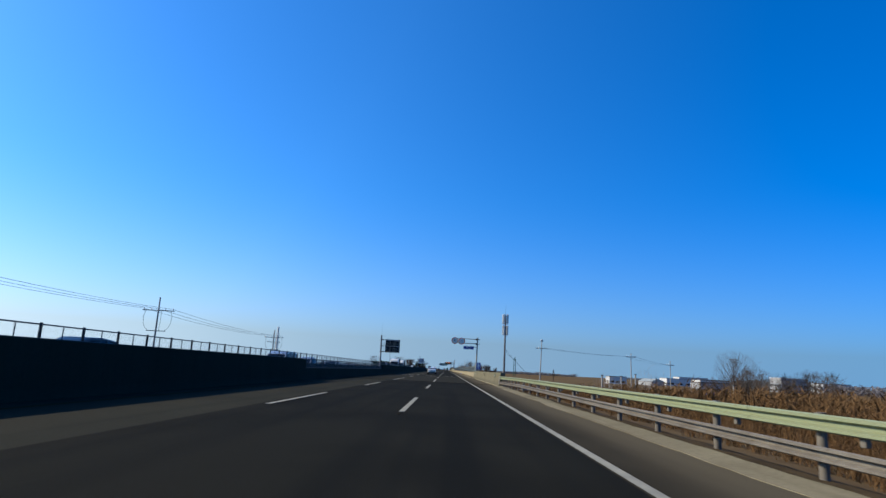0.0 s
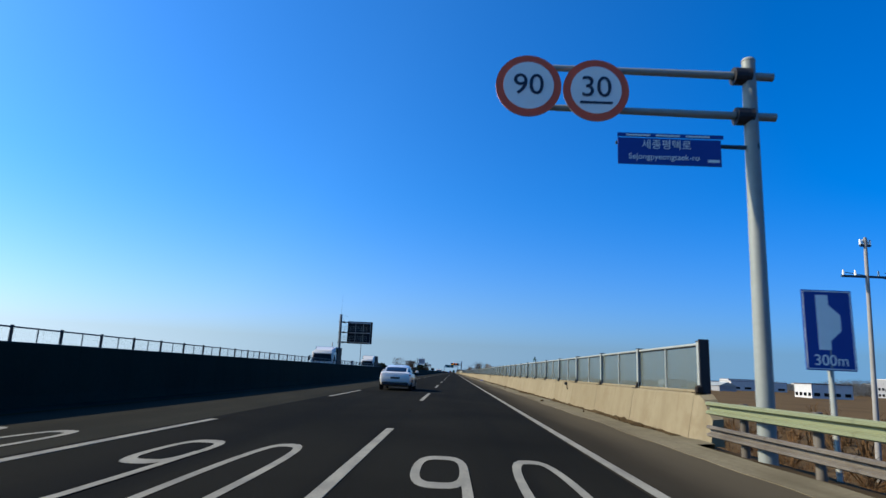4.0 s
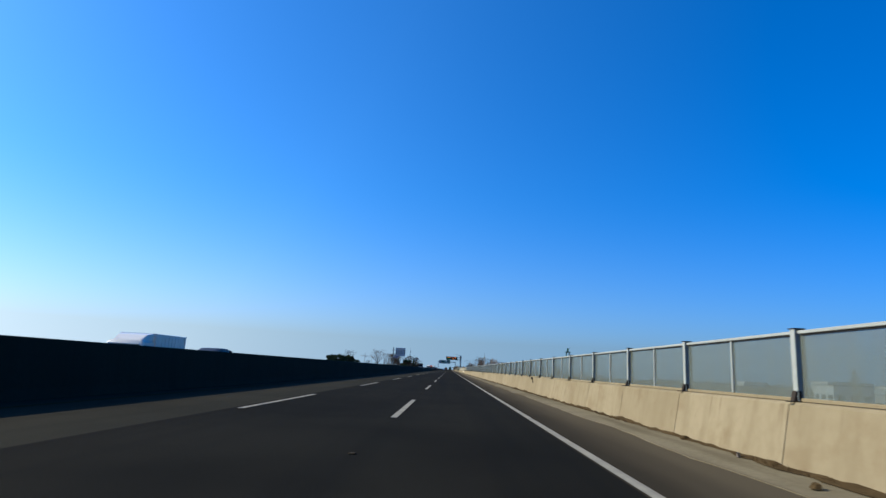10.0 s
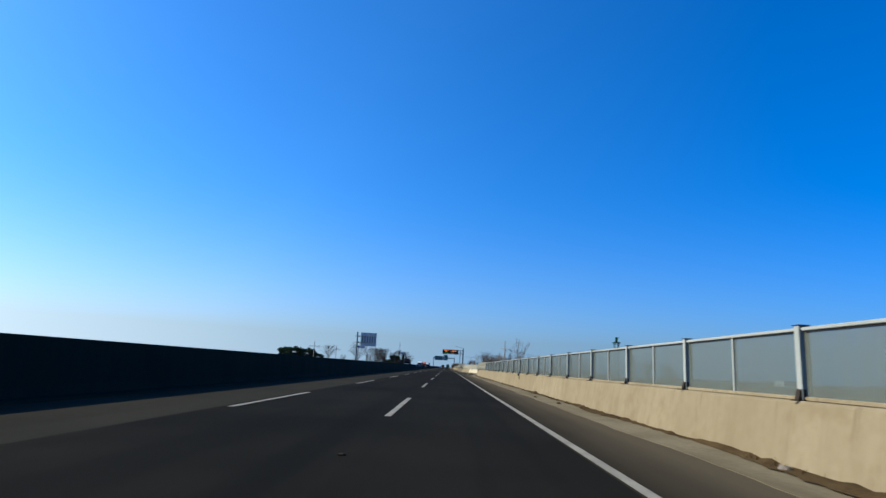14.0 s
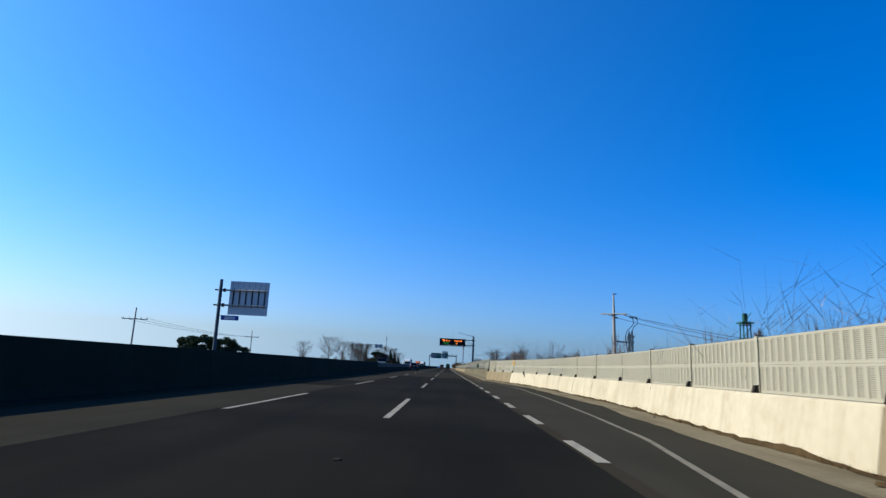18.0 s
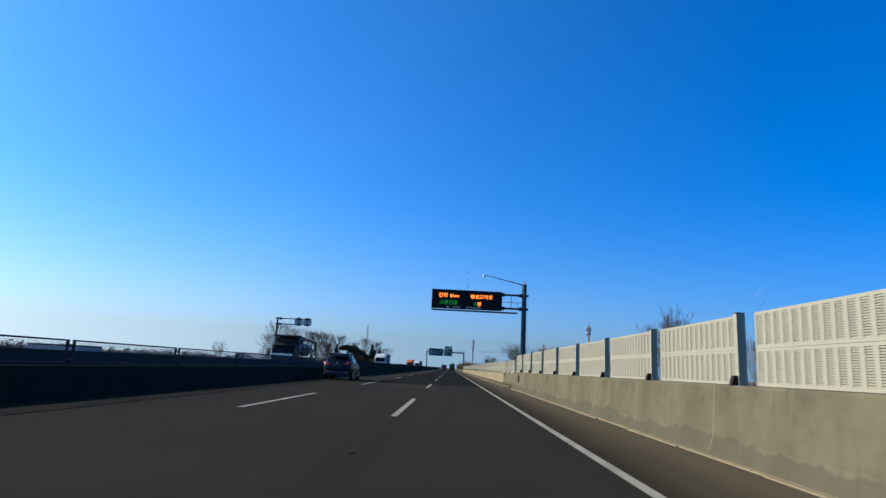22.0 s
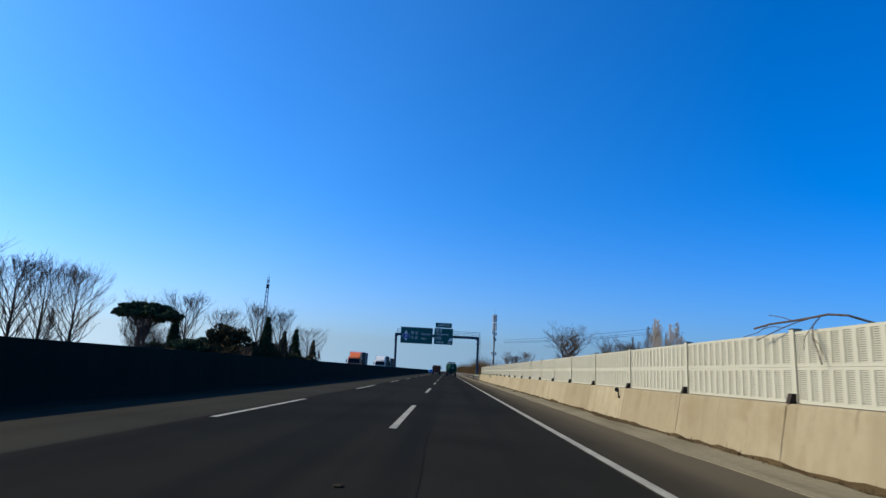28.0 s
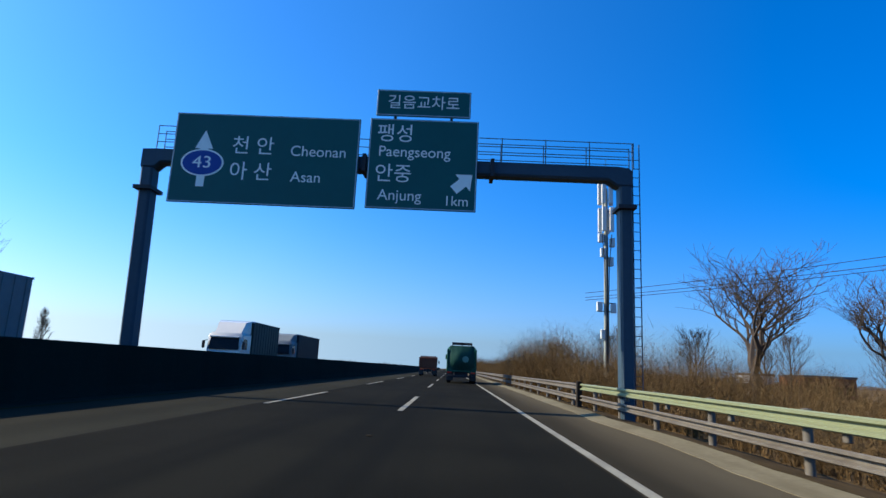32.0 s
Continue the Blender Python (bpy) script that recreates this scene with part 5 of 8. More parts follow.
# message sign of the opposite carriageway, seen from behind
lv = thing("message_sign_mast", "tall grey steel mast with three cantilever arms and step bolts", "sign mast", pose(-24.3, 215.5, 0))
part("pole", Mesh().tube((0, 0, -1.2), (-0.15, 0, 12.8), 0.33, 0.28, 22), STEEL_MID, lv, smooth=40)
part("aerial", Mesh().tube((-0.1, 0, 12.8), (-0.1, 0, 17.5), 0.02, 0.01, 6), STEEL_DARK, lv, "thin whip aerial")
part("top_wire", Mesh().path([(0.1, 0, 12.7), (0.8, 0, 12.55), (1.5, 0, 12.35)], 0.012, 5), STEEL_DARK, lv)
for z in (11.08, 8.80, 6.62):
    part("arm", Mesh().tube((-0.5, 0, z), (2.0, 0, z), 0.14, 0.11, 14), STEEL_MID, lv, smooth=40)
    c = Mesh()
    c.tube((0.5, 0, z), (0.8, 0, z), 0.22, 0.22, 14)
    part("flange", c, STEEL_DARK, lv)
for i in range(24):
    z = 1.5 + i * 0.42
    part("step_bolt", Mesh().tube((-0.55, 0, z), (-0.25, 0, z), 0.012, 0.012, 5), STEEL_DARK, lv)
lm_ = thing("message_sign", "large dark message sign seen from its framed back", "message sign", pose(-20.0, 215.6, 8.87))
part("housing", Mesh().box(-2.75, 2.75, 0.12, 0.5, -2.45, 2.45), LED_FACE, lm_)
fr = Mesh()
for a, b in ((-2.75, -2.62), (2.60, 2.75)):
    fr.box(a, b, -0.12, 0.12, -2.45, 2.45)
fr.box(-2.62, 2.60, -0.12, 0.12, 2.33, 2.45).box(-2.62, 2.60, -0.12, 0.12, -2.45, -2.33)
part("back_frame", fr, STEEL_DARK, lm_)
for x in (-1.0, 0.75, 2.35):
    part("strut", Mesh().box(x - 0.05, x + 0.05, -0.02, 0.10, -2.3, 2.3), GALV, lm_)
for z in (-0.06, -2.20, 2.15):
    part("cross_beam", Mesh().box(-2.7, 2.4, -0.10, 0.10, z - 0.10, z + 0.10), SIGN_BACK, lm_, "pale cross beam")
for z in (0.05, -2.05):
    for k in (0.45, 0.85, 1.2):
        part("walkway_rail", Mesh().tube((-4.6, -0.5, z + k), (1.7, -0.5, z + k), 0.024, 0.024, 6), GALV, lm_)
    for i in range(6):
        x = -4.6 + i * 1.25
        part("walkway_post", Mesh().tube((x, -0.5, z - 0.05), (x, -0.5, z + 1.2), 0.026, 0.026, 6), GALV, lm_)
    part("walkway_plate", Mesh().box(-4.6, 1.8, -0.55, 0.0, z - 0.08, z - 0.04), GALV, lm_)

sb = thing("small_sign", "grey back of a small roadside sign on a post", "traffic sign", pose(-23.0, 226.0, 0))
part("post", Mesh().tube((0, 0.03, -0.3), (0, 0.03, 2.75), 0.035, 0.035, 10), GALV, sb, smooth=40)
part("board", Mesh().rbox(-0.33, 0.33, -0.012, 0.008, 1.75, 2.80, 0.004), SIGN_BACK, sb)
for x in (-0.16, 0.12):
    part("stiffener", Mesh().box(x, x + 0.05, -0.04, -0.0125, 1.85, 2.7), STEEL_DARK, sb)

# direction sign of the opposite carriageway, seen from behind
ls = thing("sign_mast", "grey steel mast with two arms holding a sign seen from behind", "sign mast", pose(-23.35, 495.4, 0))
part("pole", Mesh().tube((0.05, 0, -1.2), (-0.05, 0, 9.3), 0.20, 0.17, 18), STEEL_GREY, ls, smooth=40)
for z in (8.15, 6.53):
    part("arm", Mesh().tube((-0.4, 0, z), (5.0, 0, z + 0.05), 0.10, 0.08, 12), GALV, ls, smooth=40)
    part("flange", Mesh().tube((0.3, 0, z), (0.5, 0, z), 0.20, 0.20, 14), STEEL_DARK, ls)
    part("bolt_end", Mesh().tube((-0.62, 0, z), (-0.40, 0, z), 0.09, 0.09, 10), STEEL_DARK, ls)
lsb = thing("direction_sign", "bare grey aluminium back of a direction sign", "direction sign", pose(-20.33, 495.6, 7.37))
part("board", Mesh().rbox(-2.12, 2.12, 0.0, 0.06, -1.80, 1.82, 0.01), SIGN_BACK, lsb)
for i in range(6):
    part("stiffener", Mesh().box(-1.75 + i * 0.68, -1.60 + i * 0.68, -0.06, 0.0, -0.95, 1.0), STEEL_DARK, lsb)
for i in range(7):
    part("seam", Mesh().box(-1.85 + i * 0.6, -1.83 + i * 0.6, -0.012, 0.0, 1.1, 1.8), STEEL_DARK, lsb)
nb = thing("road_name_sign", "small blue road name plate under the sign", "road sign", pose(-22.1, 495.5, 5.20))
part("plate", Mesh().rbox(-0.95, 0.95, -0.01, 0.01, -0.24, 0.26, 0.004), SIGN_BLUE, nb)
part("bracket", Mesh().tube((-1.25, 0.02, 0.20), (0.9, 0.02, 0.20), 0.03, 0.03, 8), STEEL_GREY, nb)
for z in (0.08, -0.08):
    part("text_bar", Mesh().box(-0.6, 0.6, -0.014, -0.009, z - 0.035, z + 0.035), SIGN_WHITE, nb)

so = thing("speed_sign_mast", "grey steel mast with two sign arms across the opposite road", "sign mast", pose(-23.0, 614.0, 0))
part("pole", Mesh().tube((0, 0, -1.2), (0, 0, 6.9), 0.15, 0.12, 16), STEEL_DARK, so, smooth=40)
for z in (6.72, 5.95):
    part("arm", Mesh().tube((-0.3, 0, z), (4.7, 0, z + 0.05), 0.07, 0.06, 12), STEEL_DARK, so, smooth=40)
    part("flange", Mesh().tube((0.25, 0, z), (0.55, 0, z), 0.17, 0.17, 14), STEEL_DARK, so)
for x in (-20.08, -18.88):
    dsk = thing("speed_limit_sign", "bare grey back of a round sign", "traffic sign", pose(x, 614.12, 6.38), "round sign backs")
    part("disc", Mesh().disc((0, 0, 0), 0.60, "y", 36, 0.02), SIGN_BACK, dsk)
    part("stiffener", Mesh().box(-0.05, 0.05, -0.05, -0.01, -0.5, 0.5).box(-0.35, 0.35, -0.04, -0.01, 0.28, 0.34), STEEL_DARK, dsk)


# ---- vehicles ----
def ring(y, w, zl, zh):
    half = [(0.55 * w, zl), (0.93 * w, zl + 0.05), (w, zl + 0.35 * (zh - zl)), (0.985 * w, zl + 0.72 * (zh - zl)), (0.93 * w, zh - 0.03), (0.70 * w, zh)]
    return [(x, y, z) for x, z in half] + [(-x, y, z) for x, z in reversed(half)]


def cabin_ring(y, wb, wt, zb, zt):
    half = [(wb, zb), (wb * 0.5 + wt * 0.52, zb * 0.5 + zt * 0.5), (wt * 1.02, zt - 0.07), (wt * 0.90, zt - 0.015), (wt * 0.55, zt)]
    return [(x, y, z) for x, z in half] + [(-x, y, z) for x, z in reversed(half)]


def wheel(root, x, y, r, w, rim_r):
    s = 1 if x > 0 else -1
    wh = Mesh()
    prof = [(0.0, rim_r), (0.0, r - 0.04), (0.03, r), (w - 0.03, r), (w, r - 0.04), (w, rim_r)]
    n = 24
    rings = [[(s * (w / 2 - d), q * math.cos(2 * math.pi * i / n), q * math.sin(2 * math.pi * i / n)) for d, q in prof] for i in range(n + 1)]
    wh.loft(rings, close=False)
    wob = new("wheel")
    wob.parent = root
    wob.matrix_basis = pose(x, y, r)
    part("tyre", wh, TYRE, wob, smooth=40)
    rm = Mesh()
    rm.tube((s * (w / 2 - 0.09), 0, 0), (s * (w / 2 - 0.06), 0, 0), rim_r * 0.99, rim_r * 0.99, 24)
    part("rim_well", rm, CAR_BLACK, wob)
    sp = Mesh()
    for i in range(10):
        a = 2 * math.pi * i / 10
        c, d = math.cos(a), math.sin(a)
        p = [(0.03, -0.022), (rim_r, -0.014), (rim_r, 0.014), (0.03, 0.022)]
        sp.loft([[(s * (w / 2 - k), u * c - t * d, u * d + t * c) for u, t in p] for k in (0.05, 0.015)])
    sp.tube((s * (w / 2 - 0.05), 0, 0), (s * (w / 2 - 0.005), 0, 0), 0.05, 0.04, 12)
    for i in range(24):
        a, b = 2 * math.pi * i / 24, 2 * math.pi * (i + 1) / 24
        sp.face(*[(s * (w / 2 - 0.012), q * math.cos(t), q * math.sin(t)) for q, t in ((rim_r, a), (rim_r, b), (rim_r * 0.9, b), (rim_r * 0.9, a))])
    part("rim", sp, RIM, wob)
    return wob


STYLES = {}
STYLES["sedan"] = dict(L=4.90, W=1.86, R=0.335,
        body=[(0.0, .74, .48, .80), (0.05, .88, .34, .98), (0.22, .955, .25, 1.05), (0.9, 1.0, .20, 1.01), (2.3, 1.0, .19, .97), (3.5, 1.0, .20, .94), (4.35, .96, .22, .84), (4.78, .85, .27, .72), (4.90, .68, .36, .60)],
        cabin=[(0.30, .66, .60, 1.02, 1.06), (0.95, .78, .60, 1.01, 1.29), (1.6, .82, .61, 1.0, 1.41), (2.35, .83, .61, .98, 1.425), (2.9, .82, .60, .97, 1.36), (3.35, .79, .58, .955, 1.18), (3.80, .72, .60, .94, .97)], roof=(1, 4))
STYLES["hatch"] = dict(L=3.95, W=1.72, R=0.30,
        body=[(0.0, .80, .42, .82), (0.06, .93, .30, .98), (0.3, .98, .22, 1.0), (1.2, 1.0, .20, .99), (2.6, 1.0, .2, .97), (3.4, .96, .22, .86), (3.85, .84, .27, .70), (3.95, .68, .36, .58)],
        cabin=[(0.10, .68, .60, .97, 1.02), (0.40, .76, .60, .97, 1.40), (1.0, .80, .60, .97, 1.49), (1.9, .80, .60, .97, 1.50), (2.5, .78, .58, .96, 1.38), (3.15, .70, .58, .95, 1.0)], roof=(1, 4))
STYLES["suv"] = dict(L=4.41, W=1.82, R=0.37,
        body=[(0.0, .64, .52, .80), (0.03, .80, .44, .92), (0.10, .90, .38, 1.05), (0.24, .965, .32, 1.14), (0.9, 1.0, .28, 1.13), (2.2, 1.0, .27, 1.09), (3.3, 1.0, .28, 1.04), (3.95, .96, .30, .94), (4.30, .86, .35, .80), (4.41, .70, .44, .68)],
        cabin=[(0.17, .70, .60, 1.08, 1.13), (0.38, .78, .61, 1.11, 1.37), (0.68, .82, .60, 1.11, 1.60), (1.4, .83, .60, 1.10, 1.665), (2.3, .83, .59, 1.07, 1.64), (2.85, .81, .58, 1.05, 1.46), (3.45, .74, .60, 1.02, 1.05)], roof=(2, 5))
STYLES["van"] = dict(L=5.1, W=1.92, R=0.33,
        body=[(0.0, .85, .40, .90), (0.05, .97, .30, 1.05), (1.0, 1.0, .25, 1.08), (3.6, 1.0, .25, 1.05), (4.5, .97, .28, .98), (5.0, .88, .32, .80), (5.1, .75, .40, .66)],
        cabin=[(0.05, .84, .76, 1.05, 1.12), (0.18, .88, .77, 1.05, 1.88), (1.2, .89, .77, 1.06, 1.95), (3.2, .89, .76, 1.05, 1.93), (3.9, .87, .72, 1.03, 1.70), (4.6, .80, .68, 1.0, 1.04)], roof=(1, 4))


def car(name, label, style, paint, m, back=True, rails=False, spoiler=False):
    st = STYLES[style]
    L, w = st["L"], st["W"] / 2
    root = thing(name, label, "car", m)
    body = Mesh().loft([ring(y, k * w, zl, zh) for y, k, zl, zh in st["body"]])
    part("body", body, paint, root, smooth=38)
    cb = st["cabin"]
    part("window_glass", Mesh().loft([cabin_ring(y, *[v for v in r]) for y, *r in cb]), GLASS_DARK, root, "dark tinted glass", smooth=38)
    i0, i1 = st["roof"]
    roof = Mesh()
    rr = []
    for y, wb, wt, zb, zt in cb[i0:i1 + 1]:
        half = [(wt * 1.05, zt - 0.10), (wt * 1.045, zt - 0.06), (wt * 0.92, zt - 0.002), (wt * 0.55, zt + 0.014)]
        rr.append([(x, y, z) for x, z in half] + [(-x, y, z) for x, z in reversed(half)])
    roof.loft(rr)
    part("roof", roof, paint, root, smooth=38)
    # pillars follow the cabin's edges
    for s in (-1, 1):
        pil = Mesh()
        for a, b in ((0, i0), (i1, len(cb) - 1)):
            seq = range(a, b + 1)
            pts = [(s * cb[i][2] * 1.03, cb[i][0], cb[i][4] - 0.05) for i in seq]
            for p, q in zip(pts, pts[1:]):
                pil.tube(p, q, 0.05, 0.05, 6)
        mid = cb[(i0 + i1) // 2]
        pil.tube((s * mid[1] * 1.0, mid[0], mid[3] - 0.02), (s * mid[2] * 1.03, mid[0] - 0.05, mid[4] - 0.08), 0.035, 0.03, 6)
        part("pillar", pil, paint, root)
        my = cb[-2][0] + 0.05
        mir = Mesh().rbox(s * (w + 0.10) - 0.09, s * (w + 0.10) + 0.09, my - 0.06, my + 0.10, 1.00, 1.15, 0.03)
        part("side_mirror", mir, paint, root)
        # side sill and door crease
        part("sill", Mesh().rbox(s * w * 0.985 - 0.015, s * w * 0.985 + 0.015, 0.95, L - 1.25, 0.22, 0.34, 0.006), CAR_BLACK, root)
        for yy in (mid[0] - 0.15, mid[0] + 0.85):
            part("door_handle", Mesh().rbox(s * w - 0.018, s * w + 0.018, yy, yy + 0.2, 0.86, 0.90, 0.008), paint, root)
    for yy in (0.83, L - 0.88):
        for s in (-1, 1):
            arch = Mesh()
            n = 16
            for i in range(n):
                a, b = math.pi * i / n, math.pi * (i + 1) / n
                r0, r1 = st["R"] - 0.02, st["R"] + 0.075
                arch.face(*[(s * (w + 0.004), yy + q * math.cos(t), st["R"] + q * math.sin(t)) for q, t in ((r0, a), (r1, a), (r1, b), (r0, b))])
            part("wheel_arch", arch, CAR_BLACK, root)
            wheel(root, s * (w - 0.09), yy, st["R"], 0.21, st["R"] * 0.70)
    ends = st["body"]
    bz = ends[1][3]
    if back:
        wl = (0.90 if style == "suv" else ends[1][1]) * w
        for s in (-1, 1):
            if style == "suv":
                lens = [(0.48, 0.045, 0.97), (0.68, 0.045, 0.89), (0.82, 0.12, 0.89), (0.89, 0.25, 0.95), (0.912, 0.44, 1.06), (0.88, 0.27, 1.13), (0.79, 0.14, 1.13), (0.64, 0.08, 1.09)]
                lp = Mesh().loft([[(s * x, y, z) for x, y, z in lens], [(s * x * 0.93, y + 0.06, z) for x, y, z in lens]])
                part("reversing_lens", Mesh().loft([[(s * x, y - q, z) for x, y, z in ((0.56, 0.055, 0.95), (0.70, 0.055, 0.93), (0.72, 0.075, 0.98), (0.60, 0.07, 0.99))] for q in (0.012, -0.03)]), LAMP_RED, root)
                part("tail_light", lp, LAMP_ORANGE, root, "orange-red wraparound tail light")
                part("bumper_reflector", Mesh().rbox(s * wl * 0.80 - 0.10, s * wl * 0.80 + 0.10, -0.012, 0.02, 0.52, 0.56, 0.006), LAMP_RED, root)
            elif style == "sedan":
                lp = Mesh().loft([[(s * (wl - 0.42), 0.012, 0.82), (s * (wl - 0.02), 0.05, 0.80), (s * (wl + 0.05), 0.22, 0.86), (s * (wl + 0.02), 0.09, 0.91), (s * (wl - 0.40), 0.018, 0.87)],
                                  [(s * (wl - 0.42), 0.05, 0.82), (s * (wl - 0.06), 0.10, 0.80), (s * (wl - 0.0), 0.24, 0.86), (s * (wl - 0.04), 0.13, 0.91), (s * (wl - 0.40), 0.06, 0.87)]])
                part("tail_light", lp, LAMP_RED, root, "slim red tail light")
                part("exhaust", Mesh().tube((s * 0.55, 0.0, 0.34), (s * 0.55, 0.12, 0.34), 0.045, 0.045, 10), CAR_BLACK, root)
            else:
                part("tail_light", Mesh().rbox(s * wl * 0.92 - 0.07, s * wl * 0.92 + 0.07, 0.0, 0.10, 0.72, 1.0, 0.03), LAMP_RED, root)
        part("rear_bumper", Mesh().rbox(-wl * 0.92, wl * 0.92, -0.02, 0.12, 0.30, 0.47, 0.04), CAR_BLACK if style != "sedan" else STEEL_DARK, root, "dark lower bumper")
        part("trim_strip", Mesh().rbox(-wl * 0.80, wl * 0.80, -0.024, 0.02, 0.485, 0.515, 0.008), GALV, root, "bright trim strip")
        pz = 0.88 if style == "suv" else 0.70
        pt = part("number_plate", Mesh().rbox(-0.27, 0.27, -0.012, 0.09, pz - 0.06, pz + 0.06, 0.006), RAIL_WHITE, root)
        part("plate_bar", Mesh().box(-0.20, 0.20, -0.016, -0.0125, pz - 0.025, pz + 0.025), STEEL_DARK, pt)
        part("badge", Mesh().disc((0, 0.04, pz + 0.17), 0.045, "y", 16, 0.10), RIM, root)
    else:
        wl = ends[-2][1] * w
        for s in (-1, 1):
            part("headlight", Mesh().rbox(s * wl * 0.80 - 0.13, s * wl * 0.80 + 0.13, L - 0.25, L - 0.02, 0.60, 0.74, 0.04), LAMP_CLEAR, root)
        part("grille", Mesh().rbox(-0.38, 0.38, L - 0.08, L + 0.01, 0.42, 0.62, 0.03), CAR_BLACK, root)
    if rails:
        for s in (-1, 1):
            pts = [(s * 0.60, 0.72, 1.61), (s * 0.60, 0.95, 1.70), (s * 0.60, 1.7, 1.715), (s * 0.60, 2.2, 1.69), (s * 0.60, 2.42, 1.60)]
            part("roof_rail", Mesh().path(pts, 0.02, 8), GALV, root)
        part("aerial", Mesh().tube((0, 0.70, 1.63), (0, 0.52, 1.86), 0.012, 0.006, 6), CAR_BLACK, root)
    if spoiler:
        part("roof_spoiler", Mesh().rbox(-0.60, 0.60, 0.28, 0.56, 1.585, 1.635, 0.018), paint, root)
    return root


car("sedan", "white fastback sedan driving in the middle lane", "sedan", CAR_WHITE, pose(-2.05, 115.4, 0))
car("hatchback", "light blue hatchback driving in the inner lane", "hatch", CAR_BLUE, pose(-4.9, 905.0, 0))
car("suv", "dark slate blue SUV with roof rails in the inner lane", "suv", CAR_NAVY, pose(-6.25, 571.2, 0, 0, 0, 1.0) @ Matrix.Diagonal((1.07, 1.07, 1.07, 1)), rails=True, spoiler=True)
car("suv", "dark SUV driving on the opposite carriageway", "suv", CAR_NAVY, pose(-12.6, 8.0, 0, 0, 0, 180), back=False)
car("van", "pale grey van driving on the opposite carriageway", "van", CAR_SILVER, pose(-12.8, 37.0, 0, 0, 0, 180), back=False)
car("suv", "silver SUV driving behind a van on the opposite carriageway", "suv", CAR_SILVER, pose(-12.8, 46.0, 0, 0, 0, 180), back=False)
car("hatchback", "silver hatchback driving on the opposite carriageway", "hatch", CAR_SILVER, pose(-12.4, 57.0, 0, 0, 0, 180), back=False)
car("suv", "black SUV far off on the opposite carriageway", "suv", CAR_BLACK, pose(-12.6, 268.0, 0, 0, 0, 180), back=False)
car("van", "white van far off on the opposite carriageway", "van", CAR_WHITE, pose(-15.2, 672.0, 0, 0, 0, 180), back=False)


def lorry(name, label, cab_mat, box_mat, m, H=3.6, box_len=6.5, second=None, deflector=True):
    """A cab-over lorry; local +y is ahead, the rear at y = 0."""
    root = thing(name, label, "truck", m)
    L = box_len + 2.2
    part("chassis", Mesh().box(-0.5, 0.5, 0.1, L - 0.4, 0.65, 0.95), STEEL_DARK, root)
    parts_ = [(0.0, box_len, box_mat)] if second is None else [(0.0, box_len * 0.55, second), (box_len * 0.55 + 0.05, box_len, box_mat)]
    for a, b, mt in parts_:
        bx = part("cargo_box", Mesh().rbox(-1.22, 1.22, a, b, 1.0, H, 0.03), mt, root)
        rib = Mesh().box(-0.02, 0.025, 0, 0.05, 1.05, H - 0.05).data("side_rib")
        y = a + 0.3
        while y < b - 0.2:
            part("side_rib", rib, mt, bx, m=pose(1.22, y, 0))
            part("side_rib", rib, mt, bx, m=pose(-1.22, y + 0.05, 0, 0, 0, 180))
            y += 0.6
        part("box_frame", Mesh().box(-1.24, 1.24, b - 0.03, b + 0.015, H - 0.08, H + 0.01).box(-1.24, 1.24, a - 0.012, a + 0.03, H - 0.08, H + 0.01), SIGN_BACK, bx)
    c0, c1 = box_len + 0.15, L
    cab = Mesh().loft([[(-1.15, c0, 0.75), (1.15, c0, 0.75), (1.15, c0, 2.75), (1.0, c0, 2.9), (-1.0, c0, 2.9), (-1.15, c0, 2.75)],
                       [(-1.18, c1 - 0.35, 0.70), (1.18, c1 - 0.35, 0.70), (1.18, c1 - 0.35, 2.65), (1.0, c1 - 0.45, 2.85), (-1.0, c1 - 0.45, 2.85), (-1.18, c1 - 0.35, 2.65)],
                       [(-1.12, c1, 0.75), (1.12, c1, 0.75), (1.12, c1 - 0.05, 1.7), (0.98, c1 - 0.22, 2.55), (-0.98, c1 - 0.22, 2.55), (-1.12, c1 - 0.05, 1.7)]])
    cb = part("cab", cab, cab_mat, root, smooth=30)
    part("windscreen", Mesh().loft([[(-1.04, c1 - 0.02, 1.72), (1.04, c1 - 0.02, 1.72), (0.94, c1 - 0.20, 2.48), (-0.94, c1 - 0.20, 2.48)], [(-1.04, c1 + 0.012, 1.72), (1.04, c1 + 0.012, 1.72), (0.94, c1 - 0.165, 2.48), (-0.94, c1 - 0.165, 2.48)]]), GLASS_DARK, cb)
    for s in (-1, 1):
        part("side_window", Mesh().box(min(s * 1.165, s * 1.195), max(s * 1.165, s * 1.195), c1 - 1.2, c1 - 0.45, 1.75, 2.45), GLASS_DARK, cb)
        part("wing_mirror", Mesh().rbox(s * 1.36 - 0.09, s * 1.36 + 0.09, c1 - 0.10, c1 + 0.05, 1.75, 2.25, 0.03).tube((s * 1.15, c1 - 0.1, 2.3), (s * 1.36, c1 - 0.02, 2.22), 0.02), CAR_BLACK, cb)
        part("headlight", Mesh().rbox(s * 0.85 - 0.18, s * 0.85 + 0.18, c1 - 0.05, c1 + 0.02, 0.85, 1.05, 0.03), LAMP_CLEAR, cb)
        for yy in (1.2, 2.3, c1 - 0.9):
            wheel(root, s * 1.05, yy, 0.48, 0.28, 0.28)
    part("grille", Mesh().box(-0.8, 0.8, c1 - 0.01, c1 + 0.015, 1.12, 1.50), CAR_BLACK, cb)
